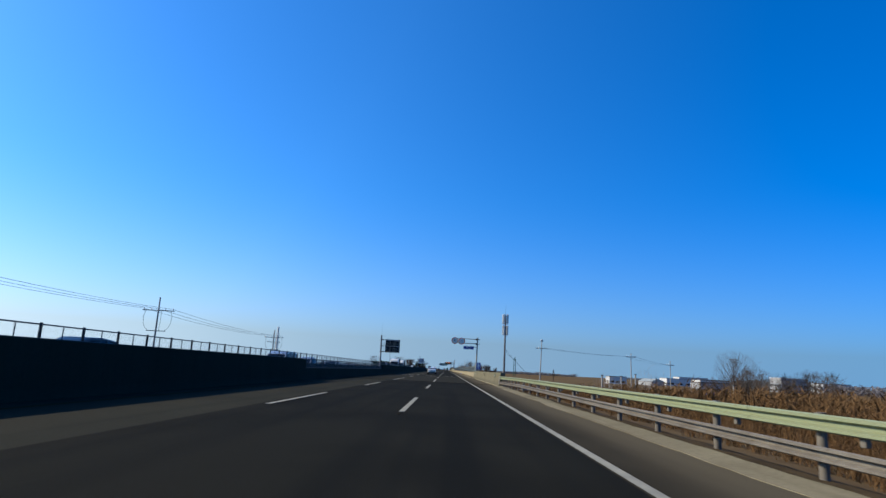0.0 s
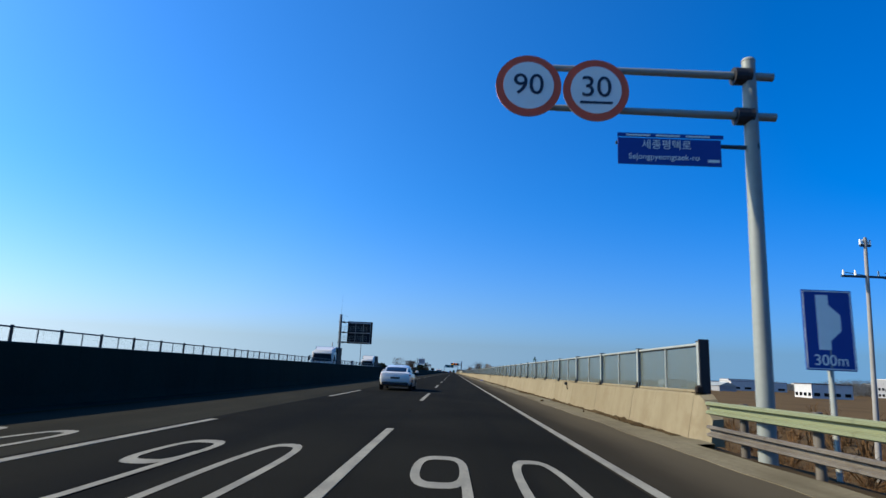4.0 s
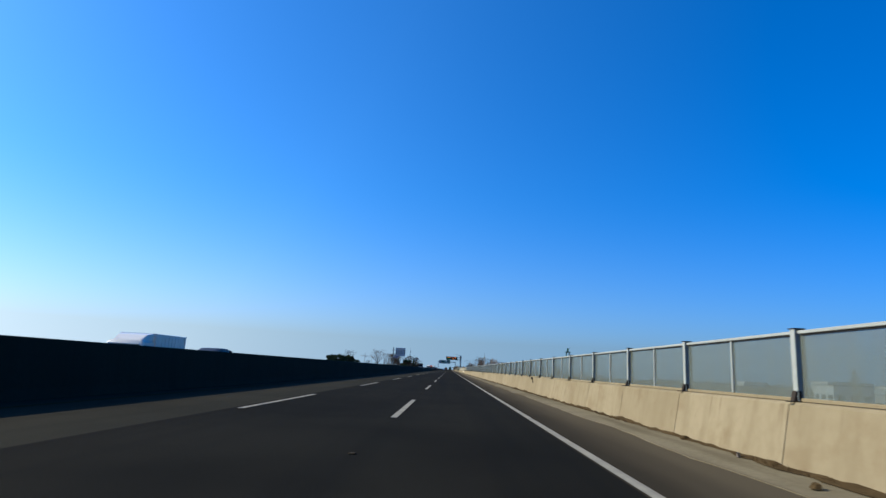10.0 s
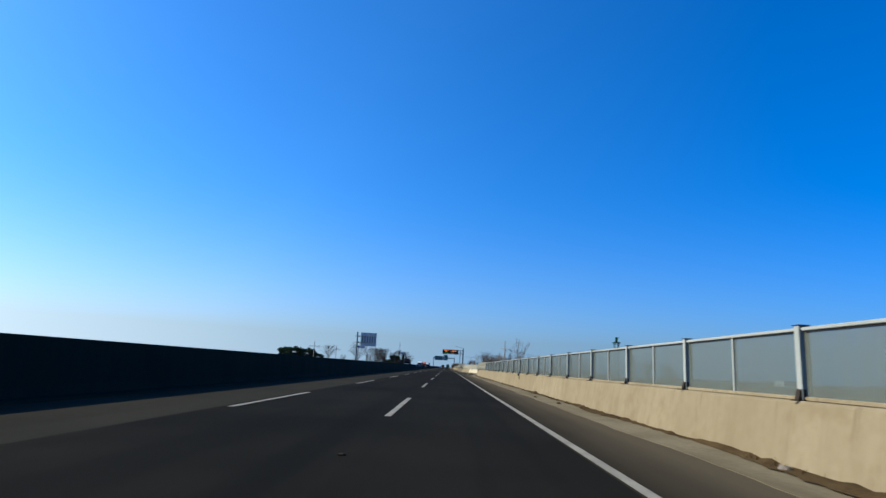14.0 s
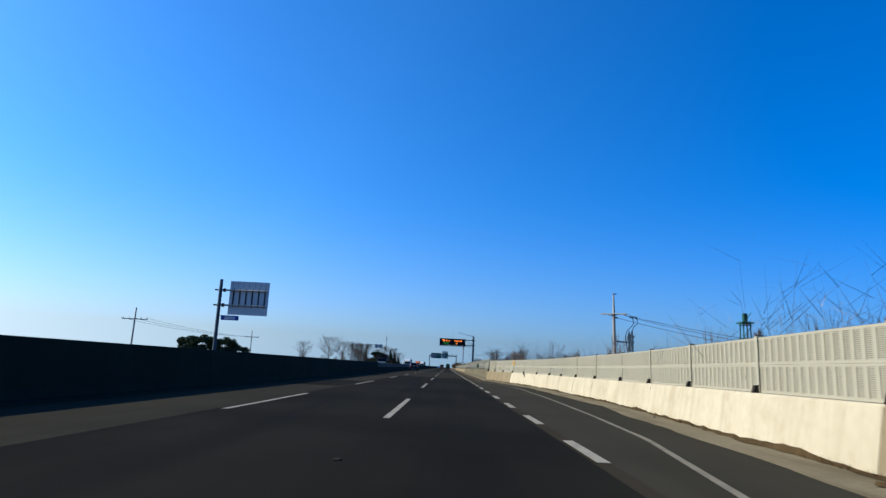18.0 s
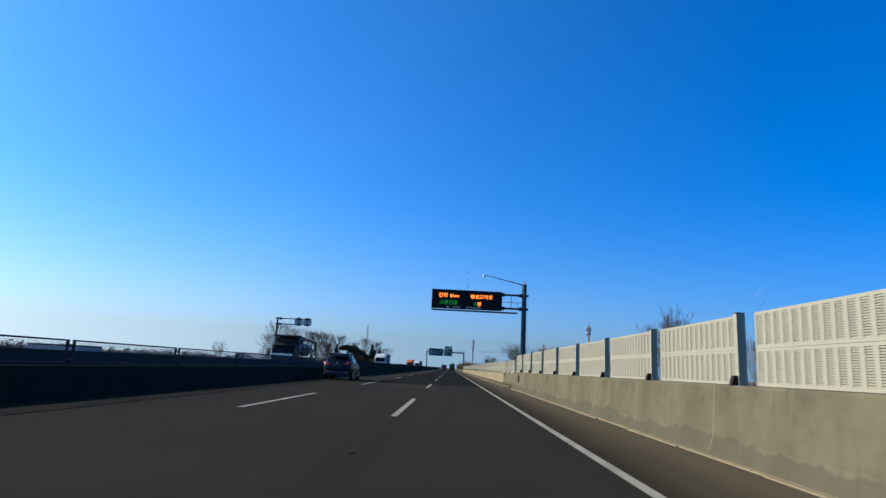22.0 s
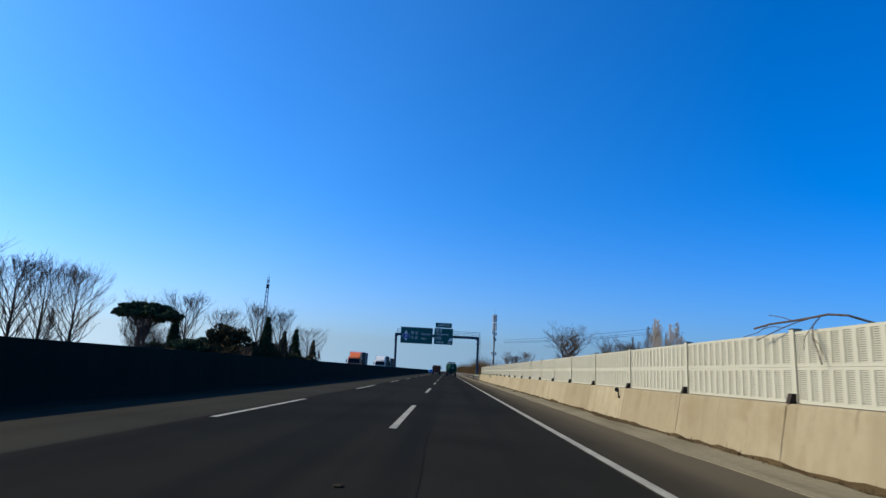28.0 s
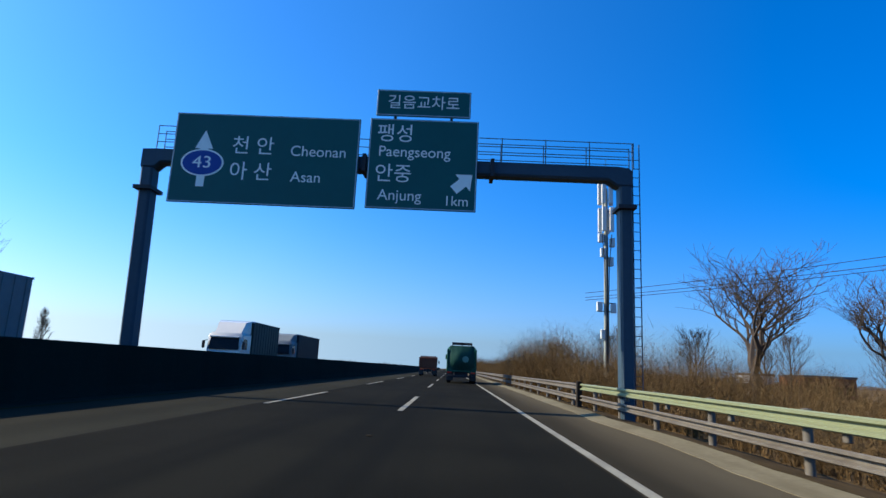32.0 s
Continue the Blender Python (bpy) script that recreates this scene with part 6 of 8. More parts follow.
    part("sun_visor", Mesh().rbox(-1.0, 1.0, c1 - 0.22, c1 + 0.02, 2.50, 2.60, 0.02), cab_mat, cb)
    if deflector:
        part("air_deflector", Mesh().loft([[(-1.1, c0 + 0.05, 2.86), (1.1, c0 + 0.05, 2.86), (1.1, c0 + 0.05, H - 0.02), (-1.1, c0 + 0.05, H - 0.02)], [(-1.02, c0 + 0.8, 2.84), (1.02, c0 + 0.8, 2.84), (0.95, c0 + 0.75, H - 0.15), (-0.95, c0 + 0.75, H - 0.15)], [(-0.95, c1 - 0.45, 2.80), (0.95, c1 - 0.45, 2.80), (0.85, c1 - 0.6, 2.95), (-0.85, c1 - 0.6, 2.95)]]), cab_mat, cb)
    part("rear_bumper", Mesh().box(-1.1, 1.1, -0.02, 0.08, 0.55, 0.72), STEEL_DARK, root)
    return root


R180 = pose(0, 0, 0, 0, 0, 180)
lorry("box_truck", "box truck with white cab and dark blue cargo box", CAB_WHITE, BOX_NAVY, pose(-15.1, 202.6, 0) @ R180, 3.55, 4.4)
lorry("box_truck", "box truck with white cab on the opposite carriageway", CAB_WHITE, BOX_NAVY, pose(-12.9, 150.6, 0) @ R180, 3.3, 2.6)
lorry("small_truck", "small white box truck on the opposite carriageway", CAB_WHITE, CAB_WHITE, pose(-15.4, 266.5, 0) @ R180 @ Matrix.Diagonal((0.80, 0.66, 0.63, 1)), 3.5, 5.5)
lorry("box_truck", "box truck with white cab and grey cargo box", CAB_WHITE, BOX_GREY, pose(-13.2, 664.0, 0) @ R180, 3.35, 6.5)
lorry("orange_truck", "orange cab truck hauling dark blue and grey cargo boxes", CAB_ORANGE, BOX_NAVY, pose(-15.6, 790.6, 0) @ R180, 3.75, 7.0, second=BOX_GREY)
lorry("box_truck", "box truck with white cab and dark green cargo box", CAB_WHITE, BOX_GREEN, pose(-14.0, 817.5, 0) @ R180, 3.75, 6.3)
lorry("box_truck", "dark box truck following another on the opposite carriageway", BOX_GREY, BOX_NAVY, pose(-13.9, 832.0, 0) @ R180, 3.55, 8.5)

# car transporter on the opposite carriageway
tr = lorry("car_transporter", "dark transporter truck with open deck frame and silver tank", BOX_NAVY, BOX_NAVY, pose(-16.0, 603.0, 0) @ R180, 1.5, 8.0, deflector=False)
dk = Mesh()
for s in (-1.15, 1.15):
    dk.path([(s, 0.0, 3.20), (s, 4.0, 3.42), (s, 8.6, 3.65), (s, 9.6, 3.58)], 0.10, 8).path([(s, 0.0, 2.35), (s, 6.5, 2.45)], 0.08, 8)
    for y in (0.1, 2.0, 4.2, 6.4, 8.4):
        dk.tube((s, y, 1.4), (s, y + 0.3, 3.4 + y * 0.025), 0.05, 0.05, 8)
    for y in (0.2, 2.2, 4.4):
        dk.tube((s, y, 2.4), (s, y + 1.9, 3.4), 0.035, 0.035, 6)
for y in (0.0, 2.0, 4.0, 6.2, 8.6, 9.3):
    dk.tube((-1.15, y, 3.4 + y * 0.025), (1.15, y, 3.4 + y * 0.025), 0.045, 0.045, 8)
part("deck_frame", dk, STEEL_DARK, tr, "open dark steel frame")
part("cab_visor", Mesh().rbox(-1.05, 1.05, 10.06, 10.26, 1.52, 1.75, 0.03), CAB_WHITE, tr)
part("loading_ramp", Mesh().rbox(-1.12, 1.12, 6.2, 9.0, 2.85, 3.45, 0.05), STEEL_DARK, tr, "folded dark loading ramp")
part("roof_deck", Mesh().box(-1.1, 1.1, 6.5, 9.9, 3.50, 3.66), STEEL_DARK, tr)
part("tank", Mesh().tube((0, 0.6, 2.35), (0, 6.0, 2.45), 0.72, 0.72, 22), BOX_GREY, tr, "dull silver tank", smooth=40)

# green refuse truck ahead in the outer lane
gt = thing("green_truck", "dark green truck with bulging green tarpaulin over its load", "truck", pose(2.12, 819.0, 0))
part("chassis", Mesh().box(-0.55, 0.55, 0.2, 8.4, 0.6, 0.95), STEEL_DARK, gt)
gb = [(0.0, 1.16, 1.02, 2.2), (0.05, 1.22, 0.95, 2.6), (0.5, 1.25, 0.92, 2.95), (5.8, 1.25, 0.92, 2.95), (6.0, 1.2, 0.95, 2.8)]
part("load_bed", Mesh().loft([[(-w, y, zl), (w, y, zl), (w, y, zh - 0.25), (w * 0.88, y, zh), (-w * 0.88, y, zh), (-w, y, zh - 0.25)] for y, w, zl, zh in gb]), TRUCK_GREEN, gt, smooth=30)
tp = Mesh()
random.seed(3)
rings = []
for j in range(7):
    z = 1.05 + j * 0.33
    bul = [0.10, 0.30, 0.42, 0.42, 0.36, 0.22, 0.02][j]
    rr = []
    for i in range(15):
        x = -1.02 + 2.04 * i / 14
        k = 1 - (abs(x) / 1.08) ** 3
        rr.append((x + random.uniform(-.02, .02), -bul * k + 0.03 + random.uniform(-.035, .035), z + random.uniform(-.02, .02)))
    rings.append(rr)
tp.loft(rings, close=False)
part("tarpaulin", tp, TARP_GREEN, gt, "creased dark green tarpaulin bulging at the tail", smooth=60)
part("emblem", Mesh().loft([[(0.30 + 0.26 * math.cos(q * math.pi / 12), y, 1.95 + 0.26 * math.sin(q * math.pi / 12)) for q in range(24)] for y in (-0.40, -0.425)]), material("faded_green_emblem", (0.10, 0.24, 0.18), 0.6, vary=0.3, grain=6), gt, "faded round emblem")
for s in (-1, 1):
    part("corner_post", Mesh().rbox(s * 1.16 - 0.07, s * 1.16 + 0.07, -0.08, 0.10, 0.95, 2.75, 0.02), TRUCK_GREEN, gt)
    part("mudflap", Mesh().box(s * 0.95 - 0.28, s * 0.95 + 0.28, 0.45, 0.48, 0.22, 0.90), CAR_BLACK, gt)
    part("tail_light", Mesh().rbox(s * 0.95 - 0.16, s * 0.95 + 0.16, -0.05, 0.02, 0.80, 0.92, 0.01), LAMP_RED, gt)
    for y in (1.25, 2.5, 7.2):
        wheel(gt, s * 1.04, y, 0.50, 0.36, 0.29)
part("tail_gate", Mesh().box(-1.1, 1.1, -0.03, 0.05, 0.92, 1.25), TRUCK_GREEN, gt)
part("under_guard", Mesh().rbox(-1.15, 1.15, 0.0, 0.10, 0.48, 0.64, 0.02), STEEL_DARK, gt)
rk = Mesh()
for z, y in ((3.18, 0.6), (3.30, 1.0)):
    rk.tube((-0.82, y, z), (0.82, y, z), 0.06, 0.06, 10)
rk.box(-0.85, 0.85, 0.5, 5.5, 2.94, 3.06)
for s in (-0.8, 0, 0.8):
    rk.box(s - 0.04, s + 0.04, 0.5, 1.1, 3.0, 3.35)
part("roof_rack", rk, STEEL_DARK, gt, "dark roller frame on top")
part("cab", Mesh().rbox(-1.2, 1.2, 6.3, 8.3, 0.8, 3.05, 0.12), TRUCK_GREEN, gt)
part("side_box", Mesh().rbox(-1.36, -1.2, 0.6, 1.6, 1.9, 2.3, 0.03), TRUCK_GREEN, gt)

# rust red truck further on in the middle lane
rt = thing("red_truck", "rust red tipper truck ahead in the middle lane", "truck", pose(-2.0, 852.0, 0))
part("chassis", Mesh().box(-0.5, 0.5, 0.2, 7.6, 0.6, 0.95), STEEL_DARK, rt)
part("tipper_body", Mesh().loft([[(-1.05, y, 1.0), (1.05, y, 1.0), (1.2, y, 1.4), (1.2, y, zt), (-1.2, y, zt), (-1.2, y, 1.4)] for y, zt in ((0.0, 2.45), (0.05, 2.5), (5.2, 2.5))]), RUST_RED, rt)
for x in (-1.0, -0.5, 0, 0.5, 1.0):
    part("gate_rib", Mesh().box(x - 0.04, x + 0.04, -0.06, 0.0, 1.05, 2.45), RUST_RED, rt)
part("load_cover", Mesh().rbox(-1.1, 1.1, 0.1, 5.1, 2.5, 2.72, 0.1), BOX_GREY, rt, "grey cover over the load")
part("cab", Mesh().rbox(-1.15, 1.15, 5.5, 7.4, 0.8, 2.75, 0.1), CAB_ORANGE, rt)
for s in (-1, 1):
    part("tail_light", Mesh().rbox(s * 0.9 - 0.15, s * 0.9 + 0.15, -0.06, 0.0, 0.80, 0.92, 0.01), LAMP_RED, rt)
    part("mudflap", Mesh().box(s * 0.9 - 0.28, s * 0.9 + 0.28, 0.45, 0.48, 0.22, 0.90), CAR_BLACK, rt)
    part("wing_mirror", Mesh().rbox(s * 1.38 - 0.09, s * 1.38 + 0.09, 7.2, 7.35, 1.75, 2.2, 0.03).tube((s * 1.14, 7.3, 2.2), (s * 1.38, 7.3, 2.15), 0.02), CAR_BLACK, rt)
    for y in (1.2, 2.4, 6.5):
        wheel(rt, s * 1.0, y, 0.48, 0.34, 0.28)


# ---- trees ----
def limb(m, rng, p, d, length, r, depth, spread, up, n_min=4, crook=0.13):
    """A tapering limb that forks until depth runs out."""
    segs = 3 if depth > 2 else 2
    r = max(r, 0.006 if r < 0.0145 and depth == 3 and length < 0.75 else 0.012)
    q = p
    for i in range(segs):
        d = (d + Vector((rng.uniform(-1, 1), rng.uniform(-1, 1), rng.uniform(-0.6, 1))) * crook + Vector((0, 0, up * 0.06))).normalized()
        e = q + d * (length / segs)
        r1 = r * (1 - 0.30 * (i + 1) / segs)
        m.tube(q, e, r * (1 - 0.30 * i / segs), r1, n_min if depth > 1 else 3, caps=False)
        if depth > 0 and i < segs - 1 and rng.random() < 0.75:
            side = (d + Vector((rng.uniform(-1, 1), rng.uniform(-1, 1), rng.uniform(-0.2, 0.6))) * spread).normalized()
            limb(m, rng, e, side, length * rng.uniform(0.5, 0.75), r1 * 0.6, depth - 1, spread, up, n_min, crook)
        q = e
    if depth > 0:
        for k in range(2 if rng.random() < 0.6 else 3):
            side = (d + Vector((rng.uniform(-1, 1), rng.uniform(-1, 1), rng.uniform(-0.3, 0.7))) * spread).normalized()
            limb(m, rng, q, side, length * rng.uniform(0.60, 0.85), r1 * rng.uniform(0.6, 0.8), depth - 1, spread, up, n_min, crook)


def bare_tree(seed, h, spread, up, depth, label, trunk=0.25, trunks=1, r=None, crook=0.13, forks=3, first=0.27):
    rng = random.Random(seed)
    root = thing("bare_tree", label, "tree", group="bare winter trees")
    tm, cm = Mesh(), Mesh()
    r = r or h * 0.018
    for k in range(trunks):
        lean = Vector((rng.uniform(-1, 1), rng.uniform(-1, 1), 0)) * (0.08 if trunks == 1 else 0.3)
        p = Vector((rng.uniform(-0.3, 0.3) * (trunks > 1), rng.uniform(-0.3, 0.3) * (trunks > 1), -0.6))
        e = p + Vector((lean.x, lean.y, 1)).normalized() * (h * trunk + 0.6)
        tm.tube(p, p + (e - p) * 0.15, r * 1.5, r * 1.15, 8).tube(p + (e - p) * 0.15, e, r * 1.15, r * 0.9, 8)
        for i in range(forks if trunks == 1 else 2):
            a = rng.uniform(0, 6.28) + i * (2.1 if forks == 3 else 6.28 / forks)
            d = (Vector((lean.x * 0.5, lean.y * 0.5, 1)) + Vector((math.cos(a), math.sin(a), 0)) * spread * 0.7).normalized()
            limb(cm, rng, e, d, h * first, r * 0.62, depth, spread, up, 4, crook)
    part("trunk", tm, BARK, root, smooth=60)
    part("crown", cm, TWIG, root, "leafless branches and twigs")
    return root


def round_tree(seed, h, label, clear=0.3, width=0.42, n=34, rise=0.75, r=None, twigs=None):
    """A single leader with side branches that fill an egg-shaped crown of fine twigs."""
    rng = random.Random(seed)
    root = thing("bare_tree", label, "tree", group="bare winter trees")
    tm, cm = Mesh(), Mesh()
    r = r or h * 0.017
    pts = [Vector((rng.uniform(-1, 1) * 0.012 * h * k, rng.uniform(-1, 1) * 0.012 * h * k, -0.6 + (h * 0.95 + 0.6) * k)) for k in (0, 0.2, 0.4, 0.6, 0.8, 1.0)]
    for i in range(5):
        tm.tube(pts[i], pts[i + 1], r * (1.3, 1.0, 0.8, 0.55, 0.3)[i], r * (1.0, 0.8, 0.55, 0.3, 0.08)[i], 8, caps=False)
    for i in range(n):
        q = (i + rng.random()) / n
        z = h * (clear + (0.93 - clear) * q)
        f = (z + 0.6) / (h * 0.95 + 0.6) * 5
        p = pts[min(4, int(f))].lerp(pts[min(4, int(f)) + 1], f - min(4, int(f)))
        a = i * 2.4 + rng.uniform(-0.4, 0.4)
        reach = h * width * math.sin(math.pi * (0.18 + 0.80 * q) ** 0.85) * rng.uniform(0.8, 1.1) + 0.3
        d = Vector((math.cos(a), math.sin(a), rise * rng.uniform(0.7, 1.3) + 0.5 * q)).normalized()
        limb(cm, rng, p, d, reach * 0.62, r * 0.34 * (1.15 - q), 3, 0.62, rise * 0.9, 4)
    part("trunk", tm, twigs or BARK, root, smooth=60)
    part("crown", cm, twigs or TWIG, root, "leafless branches and twigs")
    return root


def leaf_cloud(m, rng, c, rad, n, size):
    """Small leaf triangles scattered through an ellipsoid, denser outside."""
    for i in range(n):
        v = Vector((rng.gauss(0, 1), rng.gauss(0, 1), rng.gauss(0, 1))).normalized() * (rng.random() ** 0.45)
        p = Vector(c) + Vector((v.x * rad[0], v.y * rad[1], v.z * rad[2]))
        a = Vector((rng.uniform(-1, 1), rng.uniform(-1, 1), rng.uniform(-1, 1))).normalized() * size * rng.uniform(0.6, 1.3)
        b = a.cross(Vector((rng.uniform(-1, 1), rng.uniform(-1, 1), rng.uniform(-1, 1)))).normalized() * size * 0.45
        m.face(p - a * 0.5 - b, p - a * 0.5 + b, p + a * 0.6)


def leafy_tree(seed, h, shape, mat, label, name="evergreen_tree", clumps=40, leaves=160, size=0.30):
    rng = random.Random(seed)
    root = thing(name, label, "tree")
    tm, cm = Mesh(), Mesh()
    tm.tube((0, 0, -0.6), (0.1, 0, h * 0.62), h * 0.028, h * 0.014, 8)
    for i in range(clumps):
        if shape == "cone":
            t = rng.random() ** 0.7
            z, rr = h * (0.10 + 0.88 * (1 - t)), h * 0.20 * t + 0.04
            a = rng.uniform(0, 6.28)
            c = (rr * math.cos(a) * rng.uniform(0.3, 1), rr * math.sin(a) * rng.uniform(0.3, 1), z)
            rad = (h * 0.035, h * 0.035, h * 0.022)
        elif shape == "umbrella":
            a, q = rng.uniform(0, 6.28), rng.random() ** 0.5
            c = (h * 0.42 * q * math.cos(a), h * 0.42 * q * math.sin(a), h * (0.73 + 0.17 * (1 - q * q) * rng.uniform(0.2, 1.0) + rng.uniform(-0.01, 0.02)))
            rad = (h * 0.09, h * 0.09, h * 0.04)
        else:
            a, q, b = rng.uniform(0, 6.28), rng.random() ** 0.4, rng.uniform(-1, 1)
            c = (h * 0.42 * q * math.cos(a) * math.sqrt(1 - b * b * 0.8), h * 0.42 * q * math.sin(a) * math.sqrt(1 - b * b * 0.8), h * (0.55 + 0.33 * b))
            rad = (h * 0.12, h * 0.12, h * 0.09)
        leaf_cloud(cm, rng, c, rad, leaves, size)
        if shape == "umbrella" and i % 5 == 0:
            fork = Vector((0.1 + 0.03 * c[0], 0.03 * c[1], h * rng.uniform(0.40, 0.62)))
            bend = Vector((c[0] * 0.55, c[1] * 0.55, h * 0.66))
            tm.tube(fork, bend, h * 0.013, h * 0.009, 6, caps=False).tube(bend, Vector(c), h * 0.009, h * 0.004, 5, caps=False)
        elif shape == "ball":
            tm.tube((0.1, 0, h * 0.45), Vector(c) * 0.92, h * 0.012, h * 0.004, 5, caps=False)
    part("trunk", tm, BARK, root, smooth=60)
    part("crown", cm, mat, root, "dense clumps of foliage")
    return root


def plant(proto, spots, seed=1):
    """Sets the prototype at the first spot, copies of it at the others: x, y, height factor and, for a broad one, its extra width."""
    rng = random.Random(seed)
    for i, (x, y, k, *broad) in enumerate(spots):
        w = k * (broad[0] if broad else 1.0)
        m = pose(x, y, side_profile(x, y), 0, 0, rng.uniform(0, 360)) @ Matrix.Diagonal((w, w, k, 1))
        if i == 0:
            proto.matrix_basis = m
        else:
            c = copy_thing(proto, m)
            c.matrix_basis = m


T1 = round_tree(21, 15, "bare tree with a round crown of fine twigs", rise=0.42, width=0.36, n=40)
T2 = bare_tree(124, 13, 0.95, 0.40, 5, "large bare tree with spreading crooked limbs", trunk=0.20, r=0.32, crook=0.27, forks=4, first=0.27)
T3 = round_tree(23, 11, "bare tree with a low twiggy crown", clear=0.14, width=0.36, n=30, rise=1.2)
T4 = round_tree(24, 9, "slender bare poplar with upright twigs", clear=0.12, width=0.16, n=34, rise=2.4, r=0.09)
plant(T1, [(-59.5, 744, 0.98), (-28.3, 799.5, 0.62), (-47.5, 716, 0.78), (64, 930, 0.8), (-110, 900, 1.1)], 2)
plant(T2, [(31.6, 829.8, 1.21, 1.45), (46.5, 829.0, 1.0, 1.3), (-47.5, 767, 0.92), (26, 905, 0.8), (58, 880, 0.9)], 3)
plant(T3, [(-46.8, 738, 1.1), (-45.5, 741, 1.05), (-42.5, 742, 1.05), (-44.7, 777, 1.15), (-38.6, 779, 0.95), (-34.9, 785.5, 1.1), (-29.8, 783.5, 1.0), (-46.0, 764, 0.8), (40, 540, 0.7), (36, 610, 0.7), (33, 780, 0.75), (24, 850, 0.75), (20, 842, 0.62), (36, 856, 0.8), (46, 850, 0.75), (53, 842, 0.7)], 4)
plant(round_tree(27, 11, "low bare tree at the field edge", clear=0.10, width=0.38, n=30, rise=1.0), [(37, 60, 0.6), (41, 64, 0.5), (46, 86, 0.42), (60, 110, 0.5), (64, 114, 0.6), (70, 118, 0.62), (78, 124, 0.6), (68, 104, 0.5), (86, 128, 0.68), (56, 100, 0.45), (95, 140, 0.7), (104, 150, 0.7), (52, 92, 0.4), (112, 160, 0.75)], 13)
plant(T4, [(-55, 757, 0.95), (-38, 806, 0.9), (-41, 812, 0.75), (-30, 792, 0.7), (32, 432, 0.8), (19, 466, 0.72), (60, 320, 0.8), (25, 560, 0.6), (70, 60, 0.62), (58, 96, 0.6), (84, 130, 0.7), (66, 120, 0.62), (48, 70, 0.5), (90, 100, 0.7), (-28.5, 812, 0.6)], 5)
plant(round_tree(29, 12, "pale slender poplar behind the noise barrier", clear=0.10, width=0.15, n=40, rise=2.2, r=0.10, twigs=TWIG_PALE), [(38.3, 786, 1.05), (40.4, 788, 1.2), (42.2, 785, 1.1), (36.6, 790, 0.9), (44.2, 787, 1.15), (45.6, 789, 0.95), (39.4, 784, 1.15), (41.3, 790, 1.1), (43.2, 790, 1.0)], 12)
plant(leafy_tree(31, 9.3, "umbrella", NEEDLE, "broad domed umbrella pine with dark needles", "umbrella_pine", 70, 190, 0.30), [(-34.5, 743, 1.0)])
plant(leafy_tree(32, 9.0, "ball", NEEDLE, "dense round dark evergreen tree", clumps=46, leaves=170, size=0.36), [(-65.6, 595, 1.0), (-60, 597, 0.95), (-71, 600, 0.95), (-55.5, 598, 0.7), (-40.3, 775.5, 0.72), (-35.7, 747, 0.50), (-37.9, 757, 0.54), (-38.4, 762.5, 0.62), (-36.2, 763, 0.55), (-32.1, 775, 0.52), (-28.1, 785.5, 0.50), (-26.6, 789.5, 0.42)], 6)
plant(leafy_tree(33, 7.0, "cone", NEEDLE, "small dark conical evergreen tree", clumps=460, leaves=20, size=0.20), [(-44.4, 772.5, 1.4), (-31.1, 779.5, 1.5), (-31.5, 792.5, 1.25), (-30.0, 795.5, 1.35), (-28.6, 806, 1.1)], 7)
plant(leafy_tree(34, 6.0, "ball", HEDGE, "bushy tree with dead brown leaves", "bushy_tree", 40, 150, 0.26), [(-37.1, 777.5, 1.5), (-36.0, 752, 0.70), (-35.0, 765.5, 0.85), (-33.8, 770, 0.85), (-29.9, 779.5, 0.85), (-33.0, 786, 1.1), (-27.4, 788, 0.75), (-40.5, 768, 0.95), (-33.5, 777, 1.0), (-31.5, 797.5, 0.85), (-29.4, 800, 0.65)], 8)

rng = random.Random(77)
extra = [(rng.uniform(17, 42), y + rng.uniform(-5, 5), rng.uniform(0.45, 0.72)) for y in range(430, 730, 15)]
plant(bare_tree(25, 11, 0.5, 1.3, 5, "thin bare sapling behind the noise barrier", trunk=0.2, trunks=2, r=0.07), extra, 9)
thicket = [(10.2, 338, 0.40), (11.0, 340, 0.36), (9.6, 402.5, 0.60), (10.4, 406, 0.52), (9.5, 427, 0.42), (9.8, 436, 0.42), (10.4, 446, 0.42), (11.6, 455, 0.48), (11.1, 466, 0.52), (10.8, 486, 0.52), (11.2, 496.5, 0.46)]
plant(bare_tree(61, 9, 0.27, 1.5, 3, "thin upright bare sapling behind the screens", trunk=0.34, forks=4, r=0.055), thicket, 14)
extra = [(-rng.uniform(29, 60), y + rng.uniform(-4, 4), rng.uniform(0.34, 0.60)) for y in range(688, 812, 6)]
plant(bare_tree(26, 11, 0.7, 0.9, 5, "bare roadside tree beyond the opposite carriageway", trunk=0.2, r=0.12), extra, 10)

